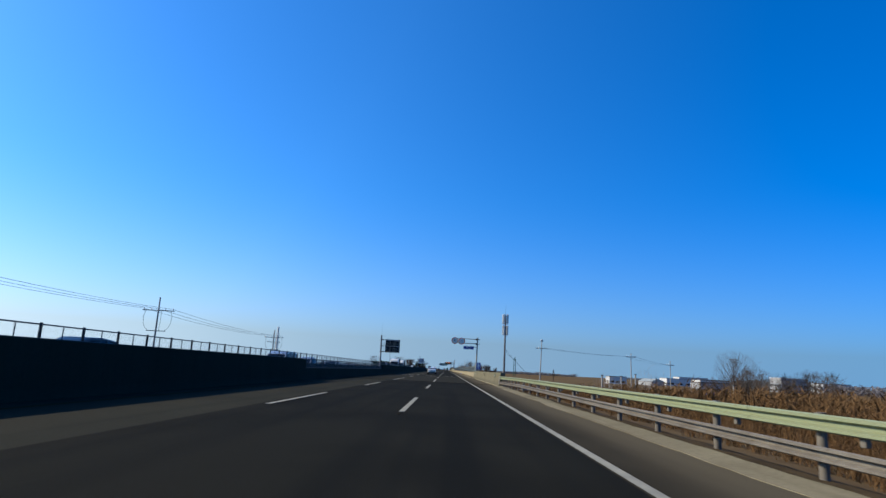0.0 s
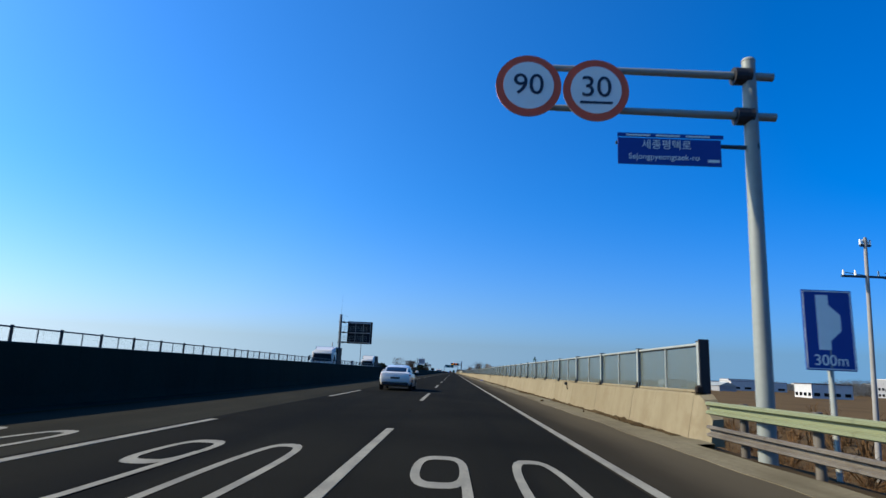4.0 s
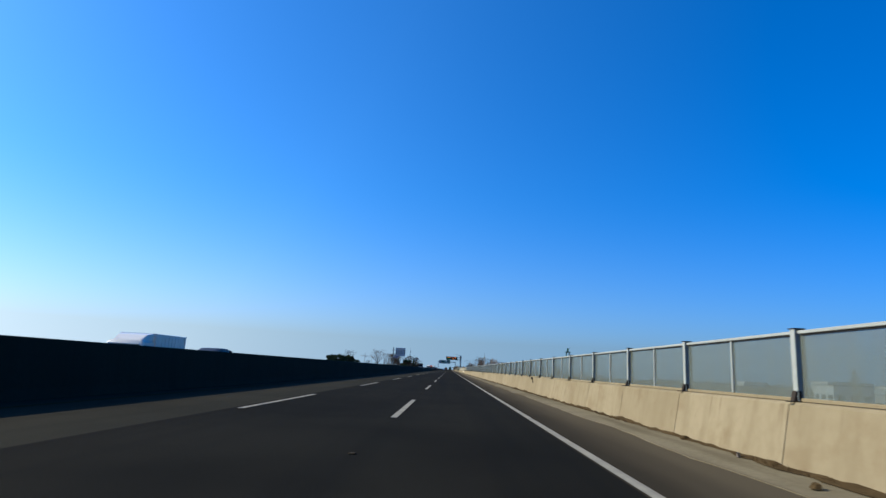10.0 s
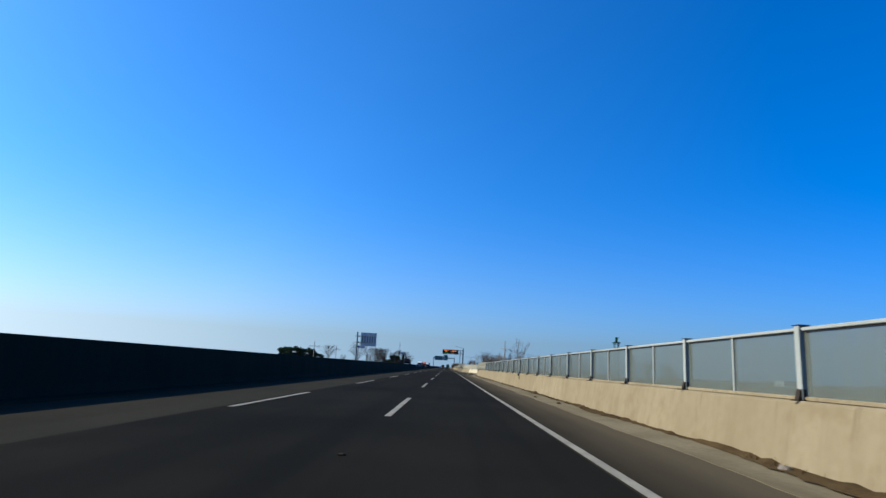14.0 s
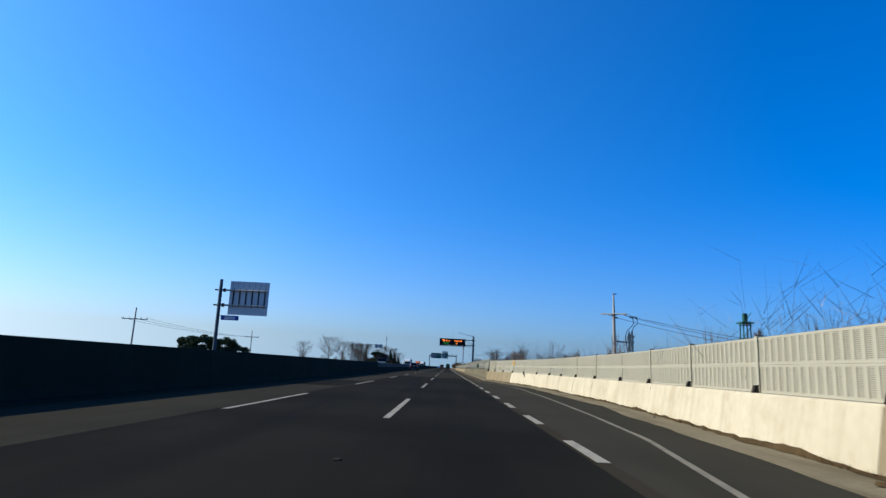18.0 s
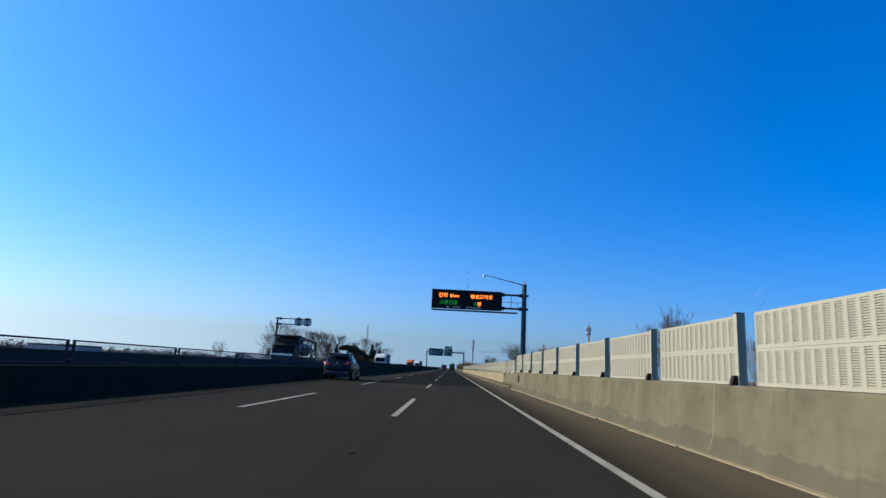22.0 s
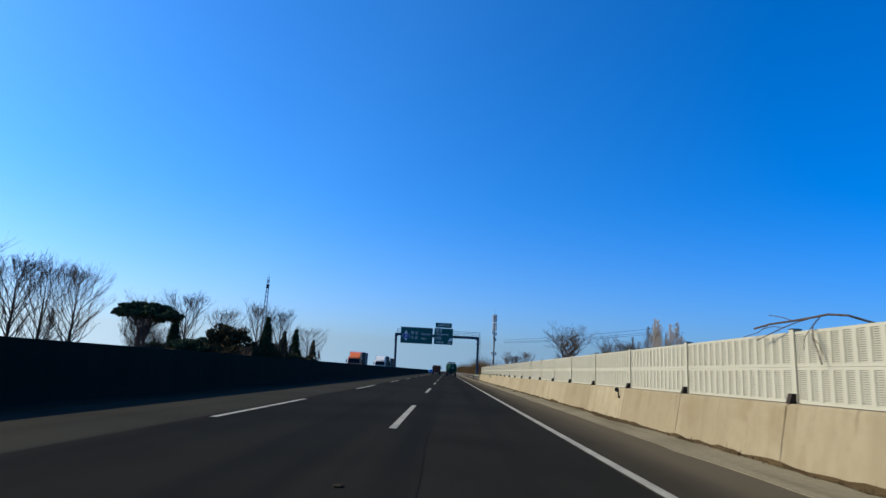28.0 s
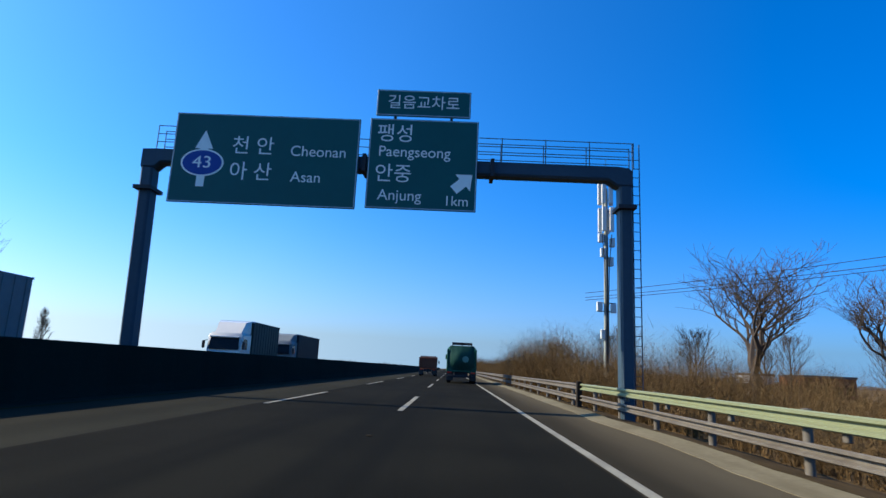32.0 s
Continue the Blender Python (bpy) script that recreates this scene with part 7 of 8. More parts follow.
# ---- brush, reeds and far woods ----
def brush(name, label, mat, n, spot, size, seed, width=0.02):
    """Dry stalks and side twigs as thin blades, joined into one mesh; spot(rng) gives x, y, height factor."""
    rng = random.Random(seed)
    v, f = [], []
    for i in range(n):
        x, y, k = spot(rng)
        z = side_profile(x, y) - 0.05
        h = size * k * rng.uniform(0.55, 1.1)
        for j in range(3):
            a, t = rng.uniform(0, 6.28), rng.uniform(0.05, 0.35) + 0.25 * j
            ca, sa = math.cos(a), math.sin(a)
            w = width * rng.uniform(0.5, 1.2)
            z0 = z + h * (0, 0.25, 0.5)[j]
            q = h * (1.0, 0.55, 0.42)[j]
            b = len(v)
            v += [(x - sa * w, y + ca * w, z0), (x + sa * w, y - ca * w, z0), (x + ca * q * t, y + sa * q * t, z0 + q)]
            f.append((b, b + 1, b + 2))
    m = Mesh()
    m.v, m.f = v, f
    return tagged(part(name, m, mat), label, "brush", kind="stuff")


def shrubs(name, label, mat, n, spot, size, seed, stems=16, width=0.016):
    """Tangled bushes: thin stems fan out of each root and carry side twigs; joined into one mesh."""
    rng = random.Random(seed)
    v, f = [], []

    def sliver(x, y, z, dx, dy, dz, w):
        b = len(v)
        a = rng.uniform(0, 6.28)
        px, py = math.cos(a) * w, math.sin(a) * w
        v.extend([(x - px, y - py, z), (x + px, y + py, z), (x + dx, y + dy, z + dz)])
        f.append((b, b + 1, b + 2))

    for i in range(n):
        x, y, k = spot(rng)
        z = side_profile(x, y) - 0.05
        h = size * k * rng.uniform(0.7, 1.1)
        for j in range(stems):
            a, t = rng.uniform(0, 6.28), rng.random() ** 0.7
            dx, dy, dz = math.cos(a) * h * 0.55 * t, math.sin(a) * h * 0.55 * t, h * (1.0 - 0.45 * t * t) * rng.uniform(0.75, 1.05)
            ox, oy = rng.uniform(-0.2, 0.2), rng.uniform(-0.2, 0.2)
            sliver(x + ox, y + oy, z, dx, dy, dz, width * 1.4)
            for q in range(4):
                u = rng.uniform(0.3, 0.95)
                c = rng.uniform(0, 6.28)
                ln = h * rng.uniform(0.12, 0.28)
                sliver(x + ox + dx * u, y + oy + dy * u, z + dz * u, math.cos(c) * ln, math.sin(c) * ln, ln * rng.uniform(-0.1, 0.9), width)
    m = Mesh()
    m.v, m.f = v, f
    return tagged(part(name, m, mat), label, "brush", kind="stuff")


def r_soft(rng):
    return abs(rng.gauss(0, 1.5))


def near_spot(rng):
    y = rng.uniform(-60, 150)
    x = 8.6 + 70 * rng.random() ** 2.0
    k = (0.55 + 0.6 * max(0, noise.noise((x * 0.09, y * 0.06, 4)) + 0.25)) * ease(y, [(-60, 1.0), (62, 1.0), (85, 0.4), (150, 0.35)])
    k *= ease(x, [(8, 0.25), (15, 1.0)])
    if 7.2 < x < 14 and 84 < y < 130:
        k *= 0.35
    return (x + r_soft(rng), y, k * 1.25)


def bank_spot(rng):
    y = rng.uniform(735, 1080)
    x = 8.6 + 45 * rng.random() ** 2.2
    k = 0.55 + 1.1 * max(0, noise.noise((x * 0.07, y * 0.035, 8)) + 0.35)
    k *= ease(y, [(735, 0.35), (784, 0.38), (799, 1.25), (830, 1.55), (1080, 1.7)])
    if x > 27 and y < 840 or x > 17 and y < 796:
        k *= 0.30
    return (x, y, k)


shrubs("dry_brush", "rust-brown dry brush and dead reeds on the embankment", BRUSH_RUST, 8500, near_spot, 2.3, 41, 18, 0.008)
shrubs("dry_brush", "rust-brown brush across the low ground beyond the guardrail", BRUSH_RUST, 5200, lambda r: (16 + 110 * abs(r.gauss(0, 0.6)), r.gauss(25, 45), 0.9), 2.9, 47, 8, 0.05)
brush("dry_reeds", "pale dry grass beside the guardrail", BRUSH_PALE, 5000, lambda r: (r.uniform(9.0, 17), r.uniform(-60, 130), 0.5), 0.6, 42, 0.010)
shrubs("dry_brush", "tall tangled brown brush on the bank behind the guardrail", BRUSH, 8000, bank_spot, 3.1, 43, 24, 0.008)
brush("dry_reeds", "pale dry grass under the guardrail", BRUSH_PALE, 3000, lambda r: (r.uniform(8.2, 13), r.uniform(766, 960), 0.5), 0.7, 44, 0.010)
shrubs("dry_brush", "dry scrub behind the noise barrier", BRUSH, 1200, lambda r: (r.uniform(9, 40), r.uniform(420, 735), 0.8), 2.2, 45, 12, 0.02)
brush("median_scrub", "dead scrub beyond the opposite carriageway", HEDGE, 12000, lambda r: (-24.5 - 22 * r.random() ** 1.6, r.uniform(690, 840), 0.9), 1.9, 46, 0.035)


def far_wood(name, label, mat, seed, x0, x1, y0, y1, n, h, size):
    rng = random.Random(seed)
    m = Mesh()
    for i in range(n):
        t = rng.random()
        x, y = x0 + (x1 - x0) * t + rng.gauss(0, 6), y0 + (y1 - y0) * t + rng.gauss(0, 14)
        k = 0.5 + 0.8 * abs(noise.noise((x * 0.02, y * 0.012, seed))) + 0.25 * rng.random()
        leaf_cloud(m, rng, (x, y, -2.5 + h * k * 0.45), (h * 0.35, h * 0.35, h * k * 0.5), 34, size)
    return tagged(part(name, m, mat), label, "woods", kind="stuff")


shrubs("bare_thicket", "hazy bare twig thicket behind the screens", TWIG, 260, lambda r: (r.uniform(10, 14), r.uniform(400, 560), r.uniform(0.5, 1.0)), 4.4, 48, 14, 0.007)
shrubs("bare_thicket", "pale bare twigs reaching over the screens", TWIG_PALE, 22, lambda r: (r.uniform(9.3, 12), r.choice((415, 419, 447)) + r.uniform(-3, 3), r.uniform(0.75, 1.0)), 6.4, 60, 24, 0.007)
shrubs("bare_thicket", "hazy bare trees on the low ground by the bridge", TWIG_PALE, 14, lambda r: (r.choice((24.8, 30.5)) + r.gauss(0, 1.0), r.choice((74, 70)) + r.gauss(0, 1.5), r.uniform(0.7, 1.0)), 7.0, 61, 26, 0.010)
shrubs("bare_thicket", "bare brown twigs showing above the screens", TWIG, 80, lambda r: (r.uniform(10, 13.5), r.choice((r.uniform(413, 454), r.uniform(498, 516))), r.uniform(0.75, 1.0)), 6.7, 62, 26, 0.008)
shrubs("bare_thicket", "tall hazy bare thicket behind the lay-by", TWIG_PALE, 150, lambda r: (r.uniform(13, 21), r.uniform(455, 575), r.uniform(0.7, 1.0)), 7.4, 58, 28, 0.009)
shrubs("bare_thicket", "hazy bare twig thicket behind the noise barrier", TWIG, 260, lambda r: (r.uniform(14, 30), r.uniform(575, 700), r.uniform(0.5, 0.9)), 4.8, 49, 18, 0.010)
shrubs("bare_thicket", "bare twig bushes close behind the noise barrier", TWIG, 34, lambda r: (r.uniform(9.3, 11.2), r.choice((619, 622, 627, 633, 636, 648, 660)) + r.uniform(-1.5, 1.5), r.uniform(0.7, 1.0)), 4.6, 52, 26, 0.008)
shrubs("bare_thicket", "bare twigs reaching over the noise barrier", TWIG_PALE, 16, lambda r: (r.uniform(7.6, 8.6), r.uniform(676, 690), r.uniform(0.7, 1.0)), 3.4, 50, 22, 0.008)
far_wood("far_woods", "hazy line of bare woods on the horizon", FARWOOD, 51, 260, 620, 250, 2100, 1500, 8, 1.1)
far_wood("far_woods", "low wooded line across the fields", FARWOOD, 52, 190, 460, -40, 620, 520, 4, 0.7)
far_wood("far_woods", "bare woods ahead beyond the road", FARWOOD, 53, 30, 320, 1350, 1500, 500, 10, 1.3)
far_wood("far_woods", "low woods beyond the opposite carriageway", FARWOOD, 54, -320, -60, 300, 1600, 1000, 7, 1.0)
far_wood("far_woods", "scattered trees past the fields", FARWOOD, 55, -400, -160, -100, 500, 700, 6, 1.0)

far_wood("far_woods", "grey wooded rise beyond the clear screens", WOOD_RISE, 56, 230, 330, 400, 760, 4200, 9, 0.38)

br = thing("dead_branch", "dead dark branch drooping over the top of the noise barrier", "branch", pose(6.42, 682.0, 2.09))
part("stem", Mesh().path([(0.5, -0.80, 0.02), (0.18, -0.66, 0.14), (0.05, -0.42, 0.17), (0.0, -0.2, 0.15), (-0.05, 0.3, 0.13), (-0.1, 0.9, 0.12), (-0.1, 1.4, 0.08)], 0.016, 6), BARK, br)
for pts, r in (([(0.0, -0.2, 0.15), (-0.12, 0.05, 0.09), (-0.18, 0.35, 0.02), (-0.21, 0.7, -0.06), (-0.22, 1.1, -0.14)], 0.009),
               ([(0.02, -0.3, 0.16), (-0.13, -0.33, 0.0), (-0.19, -0.42, -0.18), (-0.2, -0.52, -0.36), (-0.2, -0.60, -0.56)], 0.010),
               ([(-0.05, 0.3, 0.13), (-0.08, 0.55, 0.21), (-0.1, 0.9, 0.27)], 0.007),
               ([(-0.13, -0.33, 0.0), (-0.2, -0.24, -0.16), (-0.2, -0.2, -0.34)], 0.007),
               ([(-0.19, -0.42, -0.18), (-0.22, -0.60, -0.28), (-0.21, -0.66, -0.42)], 0.006),
               ([(-0.1, 0.9, 0.12), (-0.14, 1.2, 0.0), (-0.2, 1.6, -0.06)], 0.006),
               ([(-0.18, 0.35, 0.02), (-0.2, 0.6, 0.06), (-0.2, 0.9, 0.04)], 0.006)):
    part("twig", Mesh().path(pts, r, 5), BARK, br)

# ---- poles, wires, masts ----
def power_pole(x, y, top, arms, label, lean=0.0, spur=False):
    root = thing("power_pole", label, "power pole", pose(x, y, side_profile(x, y)))
    h = top - side_profile(x, y)
    part("pole", Mesh().tube((0, 0, -0.5), (lean, 0, h), 0.135, 0.075, 12), POLE_CONC, root, smooth=40)
    for dz, half in arms:
        lx = lean * (1 - dz / h)
        part("crossarm", Mesh().box(lx - half, lx + half, -0.05, 0.05, h - dz - 0.05, h - dz + 0.05), STEEL_GREY, root)
        for k in (-0.92, -0.45, 0.45, 0.92):
            part("insulator", Mesh().tube((lx + k * half, 0, h - dz + 0.05), (lx + k * half, 0, h - dz + 0.30), 0.05, 0.035, 8), SIGN_WHITE, root)
    if spur:
        part("stay", Mesh().tube((0.2, 0.2, -0.3), (0.0, 0.0, h * 0.55), 0.05, 0.05, 8), POLE_CONC, root)
    return root


def wire(a, b, sag, r=0.02):
    pts = [Vector(a).lerp(Vector(b), t / 12) - Vector((0, 0, sag * 4 * (t / 12) * (1 - t / 12))) for t in range(13)]
    w = thing("power_line", "thin black overhead cable", "cable", group="overhead cables")
    part("cable", Mesh().path(pts, r, 4), CABLE, w)


power_pole(20.2, 109.0, 8.3, [(1.9, 1.2), (0.4, 0.25)], "concrete power pole with one crossarm and drop cables", lean=0.42)
power_pole(39.8, 111.7, 6.5, [(0.8, 1.0)], "concrete power pole in the fields")
power_pole(62.0, 150.0, 6.6, [(1.2, 1.1)], "concrete power pole in the fields")
def switch_pole(x, y):
    """Concrete pole with a steel top piece, twin crossarms set askew, strain insulators and switchgear."""
    g = side_profile(x, y)
    root = thing("power_pole", "pale concrete power pole with twin crossarms and strain insulators", "power pole", pose(x, y, 0))
    part("pole", Mesh().tube((0, 0, g - 0.5), (-0.10, 0, 6.5), 0.17, 0.125, 14), POLE_CONC, root, smooth=40)
    part("top_piece", Mesh().tube((-0.10, 0, 6.5), (-0.12, 0, 8.15), 0.115, 0.06, 12), GALV, root, "tapered steel top piece", smooth=40)
    part("top_cap", Mesh().rbox(-0.20, 0.14, -0.05, 0.05, 8.15, 8.22, 0.01), STEEL_DARK, root)
    u, n = Vector((0.88, -0.48, 0)), Vector((0.48, 0.88, 0))
    for k in (-0.17, 0.17):
        a, b = n * k - u * 1.12 + Vector((-0.1, 0, 6.42)), n * k + u * 1.12 + Vector((-0.1, 0, 6.42))
        part("crossarm", Mesh().tube(a, b, 0.055, 0.055, 4), GALV, root)
    part("arm_clamp", Mesh().rbox(-0.28, 0.08, -0.24, 0.24, 6.30, 6.36, 0.01), STEEL_DARK, root)
    ends = []
    for k in (-0.55, 0.75, 1.1):
        a = u * k + Vector((-0.1, -0.2, 6.36))
        b = a + Vector((0.80, -0.10, -0.28))
        part("strain_insulator", Mesh().tube(a, a + (b - a) * 0.55, 0.02, 0.02, 6).tube(a + (b - a) * 0.55, b, 0.035, 0.085, 10), STEEL_DARK, root, "dark strain insulator")
        ends.append(Vector((x, y, 0)) + b)
    sw = thing("pole_switchgear", "green-grey switchgear and cable loops hung beside the power pole", "switchgear", pose(x, y, 0))
    part("bracket", Mesh().box(0.05, 1.65, -0.05, 0.05, 3.98, 4.10).box(0.05, 1.65, 0.20, 0.26, 3.98, 4.10), GALV, sw)
    for k, w in ((1.22, 0.09), (1.50, 0.07)):
        box = part("switch_box", Mesh().rbox(k - w, k + w, -0.12, 0.10, 3.2, 4.75, 0.03), CABINET, sw, "green-grey steel box")
        part("bushing", Mesh().tube((k, 0, 4.75), (k, 0, 5.0), 0.05, 0.035, 8), STEEL_DARK, box)
        part("cooling_rib", Mesh().rbox(k - w - 0.05, k + w + 0.05, -0.15, 0.13, 4.45, 4.55, 0.02), CABINET, box)
    for k, q in ((1, 0.98), (2, 1.42)):
        e = ends[k] - Vector((x, y, 0))
        part("cable_loop", Mesh().path([tuple(e), (e.x + 0.05, e.y, e.z - 0.45), (e.x + 0.12 - 0.1 * k, -0.2, 5.4), (q, -0.1, 4.95), (q - 0.10, -0.05, 4.5), (q - 0.05, 0, 4.05), (q + 0.12, 0, 3.3)], 0.028, 6), CABLE, sw)
    return ends


CABINET = material("switchgear_paint", (0.19, 0.24, 0.19), 0.5, vary=0.3, grain=8)
strain_ends = switch_pole(15.8, 484.1)
power_pole(13.4, 584.7, 5.6, [(0.5, 0.22), (0.9, 0.18)], "short concrete power pole behind the noise barrier")
power_pole(-33.4, 54.4, 7.9, [(1.6, 1.9)], "power pole with one wide crossarm", spur=True)
power_pole(-33.8, 104.6, 7.2, [(1.5, 1.9), (2.4, 1.3)], "power pole with two crossarms", spur=True)
power_pole(-36.9, 504.4, 6.5, [(1.4, 1.6)], "power pole beyond the opposite carriageway", spur=True)
power_pole(-41.0, 561.5, 6.9, [(1.4, 1.6)], "power pole beyond the opposite carriageway", spur=True)
for px, py, zt in ((-33.4, 54.4, 6.3), (-33.8, 104.6, 5.7)):
    bw = thing("pole_jumper", "bowed jumper cables hanging between crossarms of a power pole", "cable", pose(px, py, 0))
    part("lower_arm", Mesh().box(-1.15, 1.15, -0.04, 0.04, zt - 2.45, zt - 2.37), STEEL_GREY, bw)
    for k, q in ((-1.5, -1.0), (0.35, 0.35), (1.5, 1.0)):
        part("cable", Mesh().path([(k, 0, zt), (k * 1.12, 0, zt - 0.7), (k * 1.1, 0, zt - 1.4), (k * 0.95, 0, zt - 2.0), (q, 0, zt - 2.4)], 0.022, 5), CABLE, bw)
for dx in (-1.7, 0.0, 1.7):
    wire((-33.4 + dx, 54.4, 6.5), (-33.8 + dx, 104.6, 6.0), 0.5)
    wire((-33.4 + dx, 54.4, 6.5), (-33.0 + dx, 4.0, 6.6), 0.5)
    wire((-36.9 + dx, 504.4, 5.2), (-41 + dx, 561.5, 5.6), 0.5)
for dx in (-1.0, 1.0):
    wire((20.4 + dx, 109.0, 6.6), (39.8 + dx, 111.7, 5.8), 0.3)
    wire((39.8 + dx, 111.7, 5.8), (62.0 + dx, 150.0, 5.5), 0.4)
for k, e in enumerate(strain_ends):
    wire(e, (33 + 0.8 * k, 480.5, 2.9 + 0.4 * k), 0.25)
for z, e in ((10.4, 12.8), (9.9, 12.0), (9.6, 11.6)):
    wire((16, 836, z - 0.2), (46, 806, e), 0.35, 0.03)
for k in range(3):
    wire((10.98, 88.3, 5.3 - 0.22 * k), (15.4 + 0.25 * k, 90.0, 1.0 - 0.2 * k), 0.12, 0.014)
wire((-22.7, 236.3, 8.1), (-24.2, 215.5, 12.4), 1.2, 0.012)


def cell_mast(x, y, top, base, label, spread=0.58):
    root = thing("cell_mast", label, "mobile mast", pose(x, y, 0))
    part("mast", Mesh().tube((0, 0, side_profile(x, y) - 0.3), (0, 0, top - 0.6), 0.20, 0.12, 14), base, root, smooth=40)
    for tier, (z0, z1) in enumerate(((top - 1.7, top), (top - 3.6, top - 1.9))):
        for k in range(5 - tier):
            a = math.radians(20 + 360 * k / (5 - tier) + 40 * tier)
            cx, cy = spread * math.cos(a), spread * math.sin(a)
            an = part("antenna", Mesh().rbox(cx - 0.14, cx + 0.14, cy - 0.08, cy + 0.08, z0, z1, 0.03), WHITE_METAL, root, "white panel antenna")
            part("antenna_bracket", Mesh().tube((0, 0, z0 + 0.3), (cx, cy, z0 + 0.3), 0.025).tube((0, 0, z1 - 0.3), (cx, cy, z1 - 0.3), 0.025), STEEL_DARK, an)
    part("lightning_rod", Mesh().tube((0, 0, top - 0.6), (0, 0, top + 1.5), 0.025, 0.012, 6), STEEL_GREY, root)
    return root


c1 = cell_mast(11.0, 88.3, 11.1, material("dark_mast_paint", (0.07, 0.065, 0.06), 0.6, vary=0.3), "dark mobile phone mast with white panel antennas", 0.42)
c2 = cell_mast(11.25, 808.0, 14.2, STEEL_PALE, "pale mobile phone mast with panel antennas and equipment boxes", 0.40)
for z, x in ((5.6, -0.45), (5.5, 0.45), (3.8, -0.2), (10.2, -0.35), (9.9, 0.4), (9.2, -0.2), (8.6, 0.3)):
    part("equipment_box", Mesh().rbox(x - 0.17, x + 0.17, -0.15, 0.15, z - 0.3, z + 0.3, 0.02), WHITE_METAL, c2)
for x in (-0.30, 0.05, 0.34):
    part("feeder_cable", Mesh().path([(x, -0.2, 10.4), (x * 0.5, -0.22, 8.4), (x * 0.3, -0.2, 5.6), (x * 0.3, -0.2, 1.0)], 0.025, 6), CABLE, c2)
part("equipment_arm", Mesh().box(-0.6, 0.6, -0.03, 0.03, 5.25, 5.31).box(-0.6, 0.6, -0.03, 0.03, 5.80, 5.86), STEEL_GREY, c2)

for x, y, top in ((-22.1, 65.3, 5.7), (-23.0, 200.5, 5.9)):
    lt = thing("frame_mast", "white lattice-framed warning mast by the opposite road", "mast", pose(x, y, 0))
    part("mast", Mesh().tube((0.1, 0, -0.2), (0.1, 0, top), 0.14, 0.11, 10), WHITE_METAL, lt, smooth=40)
    fr = Mesh()
    for dx in (-0.42, -0.02, 0.36):
        fr.tube((dx, -0.2, 1.0), (dx, -0.2, top - 0.9), 0.025, 0.025, 6)
    for k in range(5):
        fr.tube((-0.42, -0.2, 1.0 + k * 0.8), (0.36, -0.2, 1.0 + k * 0.8), 0.02, 0.02, 6)
    part("frame", fr, GALV, lt)
ct = thing("camera_pole", "tall thin steel pole with a traffic camera", "camera pole", pose(-22.7, 236.3, 0))
part("pole", Mesh().tube((0, 0, -0.3), (0, 0, 8.2), 0.09, 0.06, 12), STEEL_DARK, ct, smooth=40)
part("camera_arm", Mesh().path([(0, 0, 8.2), (0.2, 0, 8.25), (0.38, 0, 8.15)], 0.03, 8), STEEL_DARK, ct)
part("camera_dome", Mesh().tube((0.38, 0, 8.15), (0.38, 0, 7.92), 0.10, 0.12, 12).tube((0.38, 0, 7.92), (0.38, 0, 7.78), 0.12, 0.04, 12), WHITE_METAL, ct)
lw = thing("lattice_mast", "slender steel lattice mast among the trees", "mast", pose(-34.9, 789.2, 0))
lm2 = Mesh()
cor = [(0.45, 0.45), (-0.45, 0.45), (-0.45, -0.45), (0.45, -0.45)]
for a, b in cor:
    lm2.tube((a, b, -1), (a * 0.35, b * 0.35, 17.4), 0.05, 0.03, 5)
for k in range(17):
    z0, z1 = k * 1.0, k * 1.0 + 1.0
    s0, s1 = 1 - 0.65 * z0 / 17.4, 1 - 0.65 * z1 / 17.4
    for i in range(4):
        p, q = cor[i], cor[(i + 1) % 4]
        lm2.tube((p[0] * s0, p[1] * s0, z0), (q[0] * s1, q[1] * s1, z1), 0.022, 0.022, 4, caps=False)
part("lattice", lm2, STEEL_GREY, lw)
part("antenna", Mesh().rbox(-0.25, 0.25, -0.2, 0.2, 15.2, 16.0, 0.05).tube((0, 0, 17.3), (0, 0, 18.0), 0.03), STEEL_DARK, lw)
gs = thing("steel_headframe", "green painted steel frame tower beyond the fields", "tower", pose(65.3, 561.8, 0))
gm = Mesh()
for a, b in cor:
    gm.tube((a * 2.2, b * 2.2, -3), (a * 1.6, b * 1.6, 14), 0.14, 0.12, 6)
for k in range(6):
    z = -1 + k * 2.8
    gm.box(-1.0, 1.0, -1.0, 1.0, z, z + 0.12)
    gm.tube((-0.9, -0.9, z), (0.9, -0.9, z + 2.8), 0.08, 0.08, 5)
gm.box(-1.3, 1.3, -1.3, 1.3, 13.4, 13.7).box(-0.4, 0.4, -0.4, 0.4, 13.7, 15.6)
part("frame", gm, TRUCK_GREEN, gs)

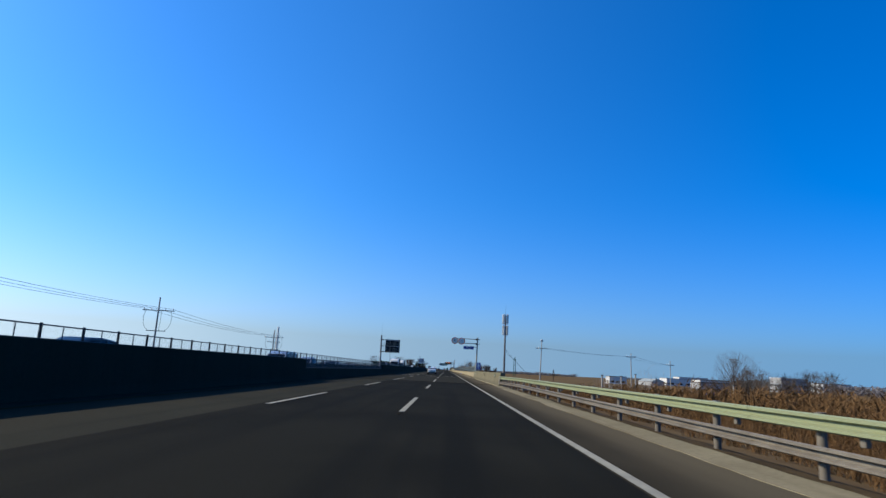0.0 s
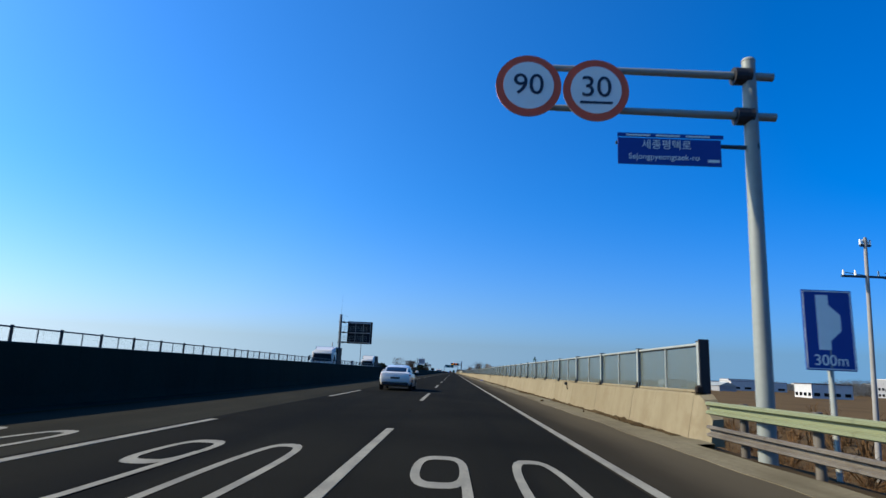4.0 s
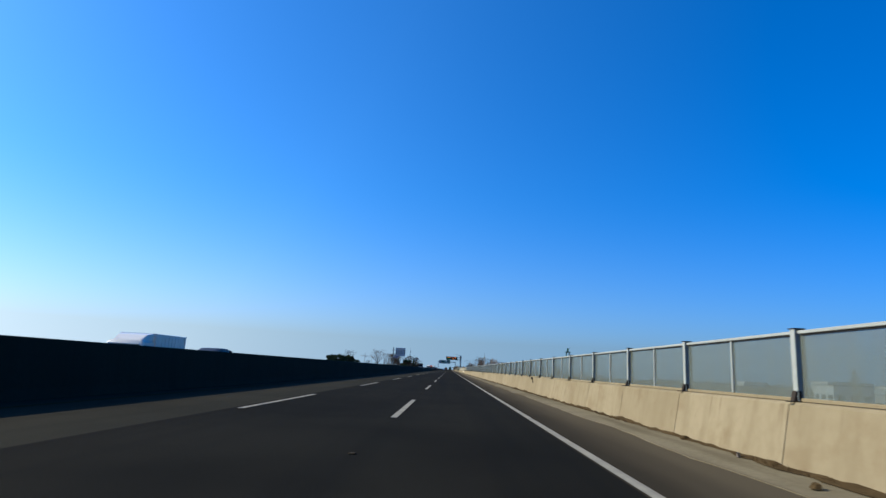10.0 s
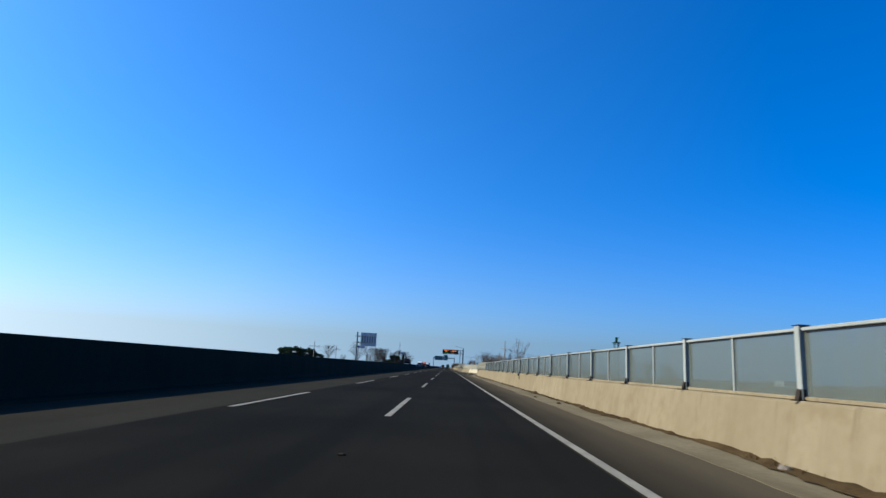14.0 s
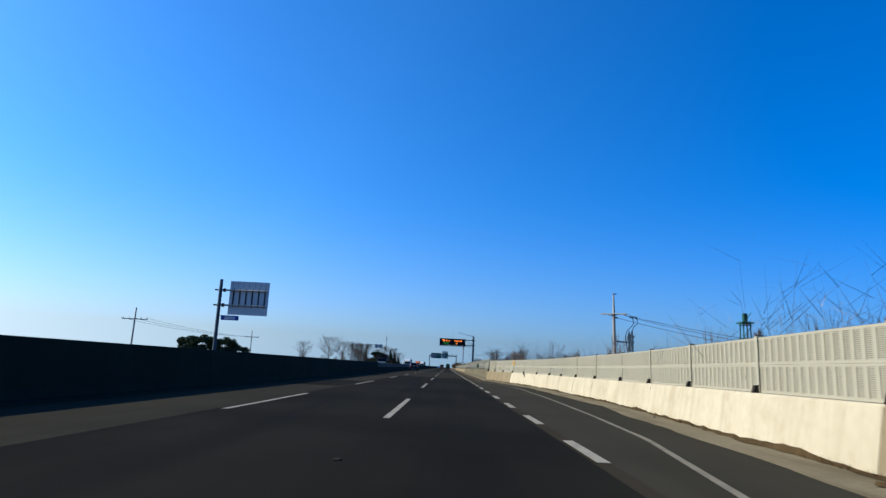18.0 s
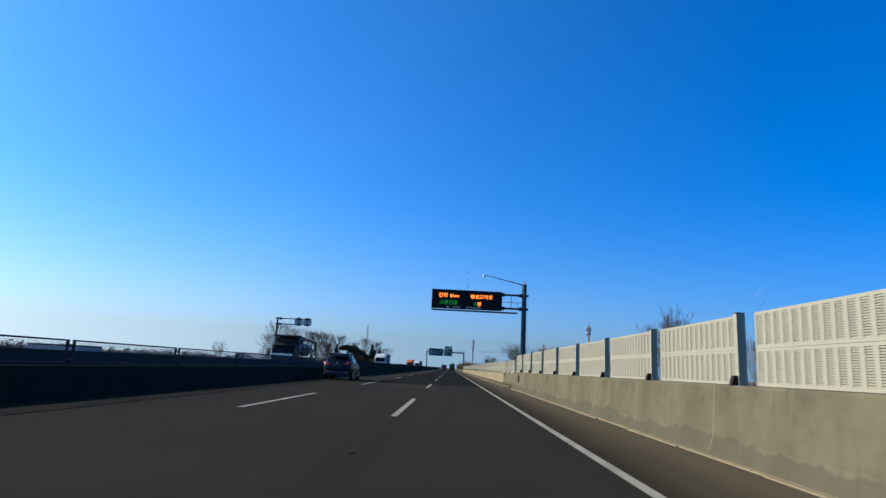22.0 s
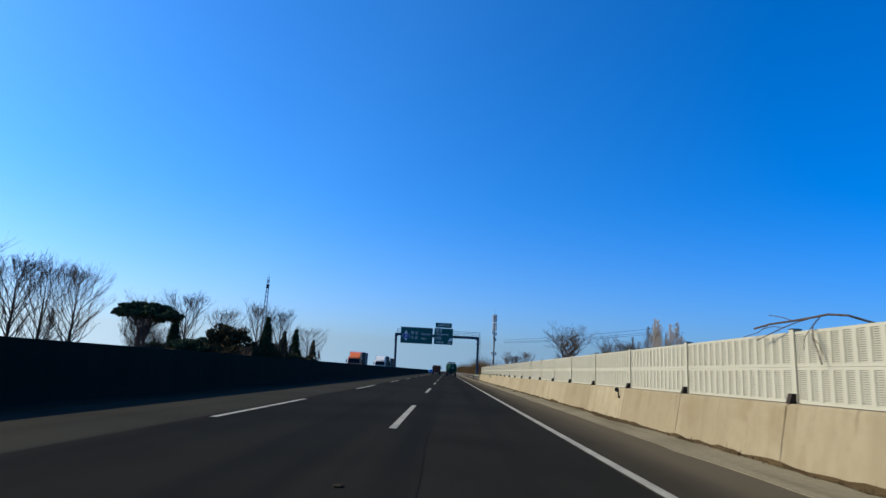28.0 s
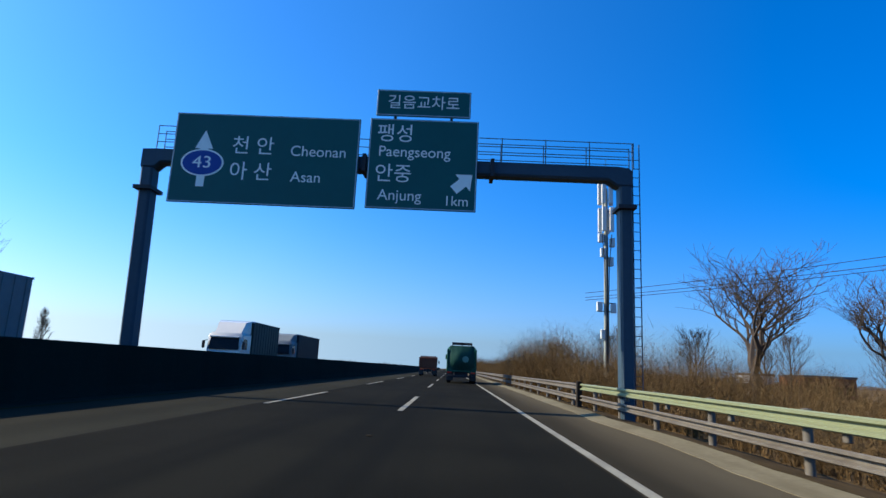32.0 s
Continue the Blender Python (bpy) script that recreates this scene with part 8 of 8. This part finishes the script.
# ---- buildings ----
def house(name, label, x, y, w, d, h, wall, roof, windows=0, pitched=False, yaw=0):
    z = side_profile(x, y) - 0.2
    root = thing(name, label, "building", pose(x, y, z, 0, 0, yaw))
    part("wall", Mesh().box(-w / 2, w / 2, -d / 2, d / 2, 0, h), wall, root)
    if pitched:
        part("roof", Mesh().prism([(-w / 2 - 0.4, h), (w / 2 + 0.4, h), (0, h + w * 0.22)], -d / 2 - 0.4, d / 2 + 0.4), roof, root)
    else:
        part("roof", Mesh().box(-w / 2 - 0.15, w / 2 + 0.15, -d / 2 - 0.15, d / 2 + 0.15, h, h + 0.4), roof, root)
    rows = max(1, int(h // 3.2))
    for r in range(rows if windows else 0):
        for i in range(windows):
            cx = -w / 2 + (i + 0.5) * w / windows
            part("window", Mesh().box(cx - w / windows * 0.3, cx + w / windows * 0.3, -d / 2 - 0.04, -d / 2 + 0.02, r * 3.1 + 1.0, r * 3.1 + 2.3), GLASS_DARK, root)
            cy = -d / 2 + (i + 0.5) * d / windows
            part("window", Mesh().box(-w / 2 - 0.04, -w / 2 + 0.02, cy - d / windows * 0.3, cy + d / windows * 0.3, r * 3.1 + 1.0, r * 3.1 + 2.3), GLASS_DARK, root)
    return root


house("warehouse", "white flat-roofed warehouse on the horizon", 480, 900, 46, 30, 7, BUILD_WHITE, BUILD_GREY, 6)
house("warehouse", "pale grey factory hall on the horizon", 640, 980, 60, 30, 8, BUILD_GREY, BUILD_WHITE, 6)
house("apartment_block", "distant white apartment block", 700, 840, 20, 14, 15, BUILD_WHITE, ROOF_DARK, 5)
house("apartment_block", "distant white apartment block", 790, 960, 20, 14, 14, BUILD_WHITE, ROOF_DARK, 5)
house("warehouse", "low white hall beyond the fields", 400, 1040, 30, 20, 6, BUILD_WHITE, BUILD_GREY, 4)
house("greenhouse", "low pale greenhouse roof among the trees", 150, 430, 9, 30, 3.0, BUILD_GREY, GALV, 0, True)
for x, y, w, d, h, wl, rf_, n, lb_ in ((150, 330, 16, 12, 5.5, BUILD_WHITE, ROOF_DARK, 4, "white workshop with a dark roof across the fields"),
                                  (232, 398, 18, 14, 9.5, BUILD_GREY, BUILD_WHITE, 5, "blue-grey block beyond the fields"),
                                  (190, 470, 34, 16, 5.5, BUILD_WHITE, BUILD_GREY, 5, "long white hall beyond the fields"),
                                  (305, 470, 22, 16, 7.5, BUILD_WHITE, ROOF_DARK, 4, "white factory hall beyond the fields"),
                                  (122, 420, 12, 10, 5.0, BUILD_WHITE, ROOF_DARK, 3, "small white farm building"),
                                  (345, 560, 40, 20, 7.5, BUILD_GREY, BUILD_WHITE, 6, "pale grey factory hall beyond the fields"),
                                  (262, 640, 30, 18, 7.0, BUILD_WHITE, BUILD_GREY, 5, "white warehouse beyond the fields"),
                                  (96, 205, 10, 9, 4.4, BUILD_GREY, ROOF_DARK, 3, "low grey farm shed in the fields"),
                                  (250, 300, 14, 12, 6.5, BUILD_WHITE, BUILD_GREY, 4, "white workshop hall across the fields"),
                                  (44.5, 81, 4.5, 3.5, 2.3, BUILD_WHITE, SIGN_BLUE, 0, "low shed with a blue roof beside the fields")):
    house("farm_building" if h < 5 else "factory_hall", lb_, x, y, w, d, h, wl, rf_, n)
cab_ = thing("equipment_cabinet", "white steel equipment cabinet near the phone mast", "cabinet", pose(11.3, 92.0, side_profile(11.3, 92.0)))
part("body", Mesh().rbox(-0.16, 0.16, -0.2, 0.2, 0, 1.55 - side_profile(11.3, 92.0), 0.02), WHITE_METAL, cab_)
part("cap", Mesh().rbox(-0.19, 0.19, -0.23, 0.23, 1.55 - side_profile(11.3, 92.0), 1.60 - side_profile(11.3, 92.0), 0.01), STEEL_GREY, cab_)
stake = Mesh().tube((0, 0, -0.4), (0, 0, 3.6), 0.11, 0.09, 10).data("pole", 40)
for x, y, k in ((20.7, 60.4, 1.0), (22.8, 59.3, 1.0), (24.3, 58.5, 1.08), (30.0, 64.0, 0.9), (35.5, 57.0, 0.9)):
    st = thing("short_pole", "short pale concrete pole on the low ground", "pole", pose(x, y, side_profile(x, y)) @ Matrix.Diagonal((1, 1, k, 1)), "short poles on the low ground")
    part("pole", stake, POLE_CONC, st)
    part("cap", Mesh().rbox(-0.13, 0.13, -0.13, 0.13, 3.6, 3.68, 0.01), STEEL_GREY, st)
house("warehouse", "white hall on the horizon", 520, 520, 26, 18, 6.5, BUILD_WHITE, BUILD_GREY, 4)
house("warehouse", "grey hall with white front on the horizon", 470, 600, 14, 12, 6, BUILD_WHITE, ROOF_DARK, 3)
house("house", "low brick house with dark roof beyond the brush", 67, 880, 9, 8, 3.7, RUST_RED, ROOF_DARK, 4)
house("house", "white annex beside the brick house", 57, 882, 4, 6, 3.8, BUILD_WHITE, ROOF_DARK, 2)
house("greenhouse", "low white greenhouse behind the trees", -78, 775, 9, 26, 3.0, BUILD_WHITE, BUILD_WHITE, 0, True)
house("warehouse", "low hall beyond the opposite carriageway", -120, 720, 16, 12, 3.6, BUILD_WHITE, ROOF_DARK, 4)
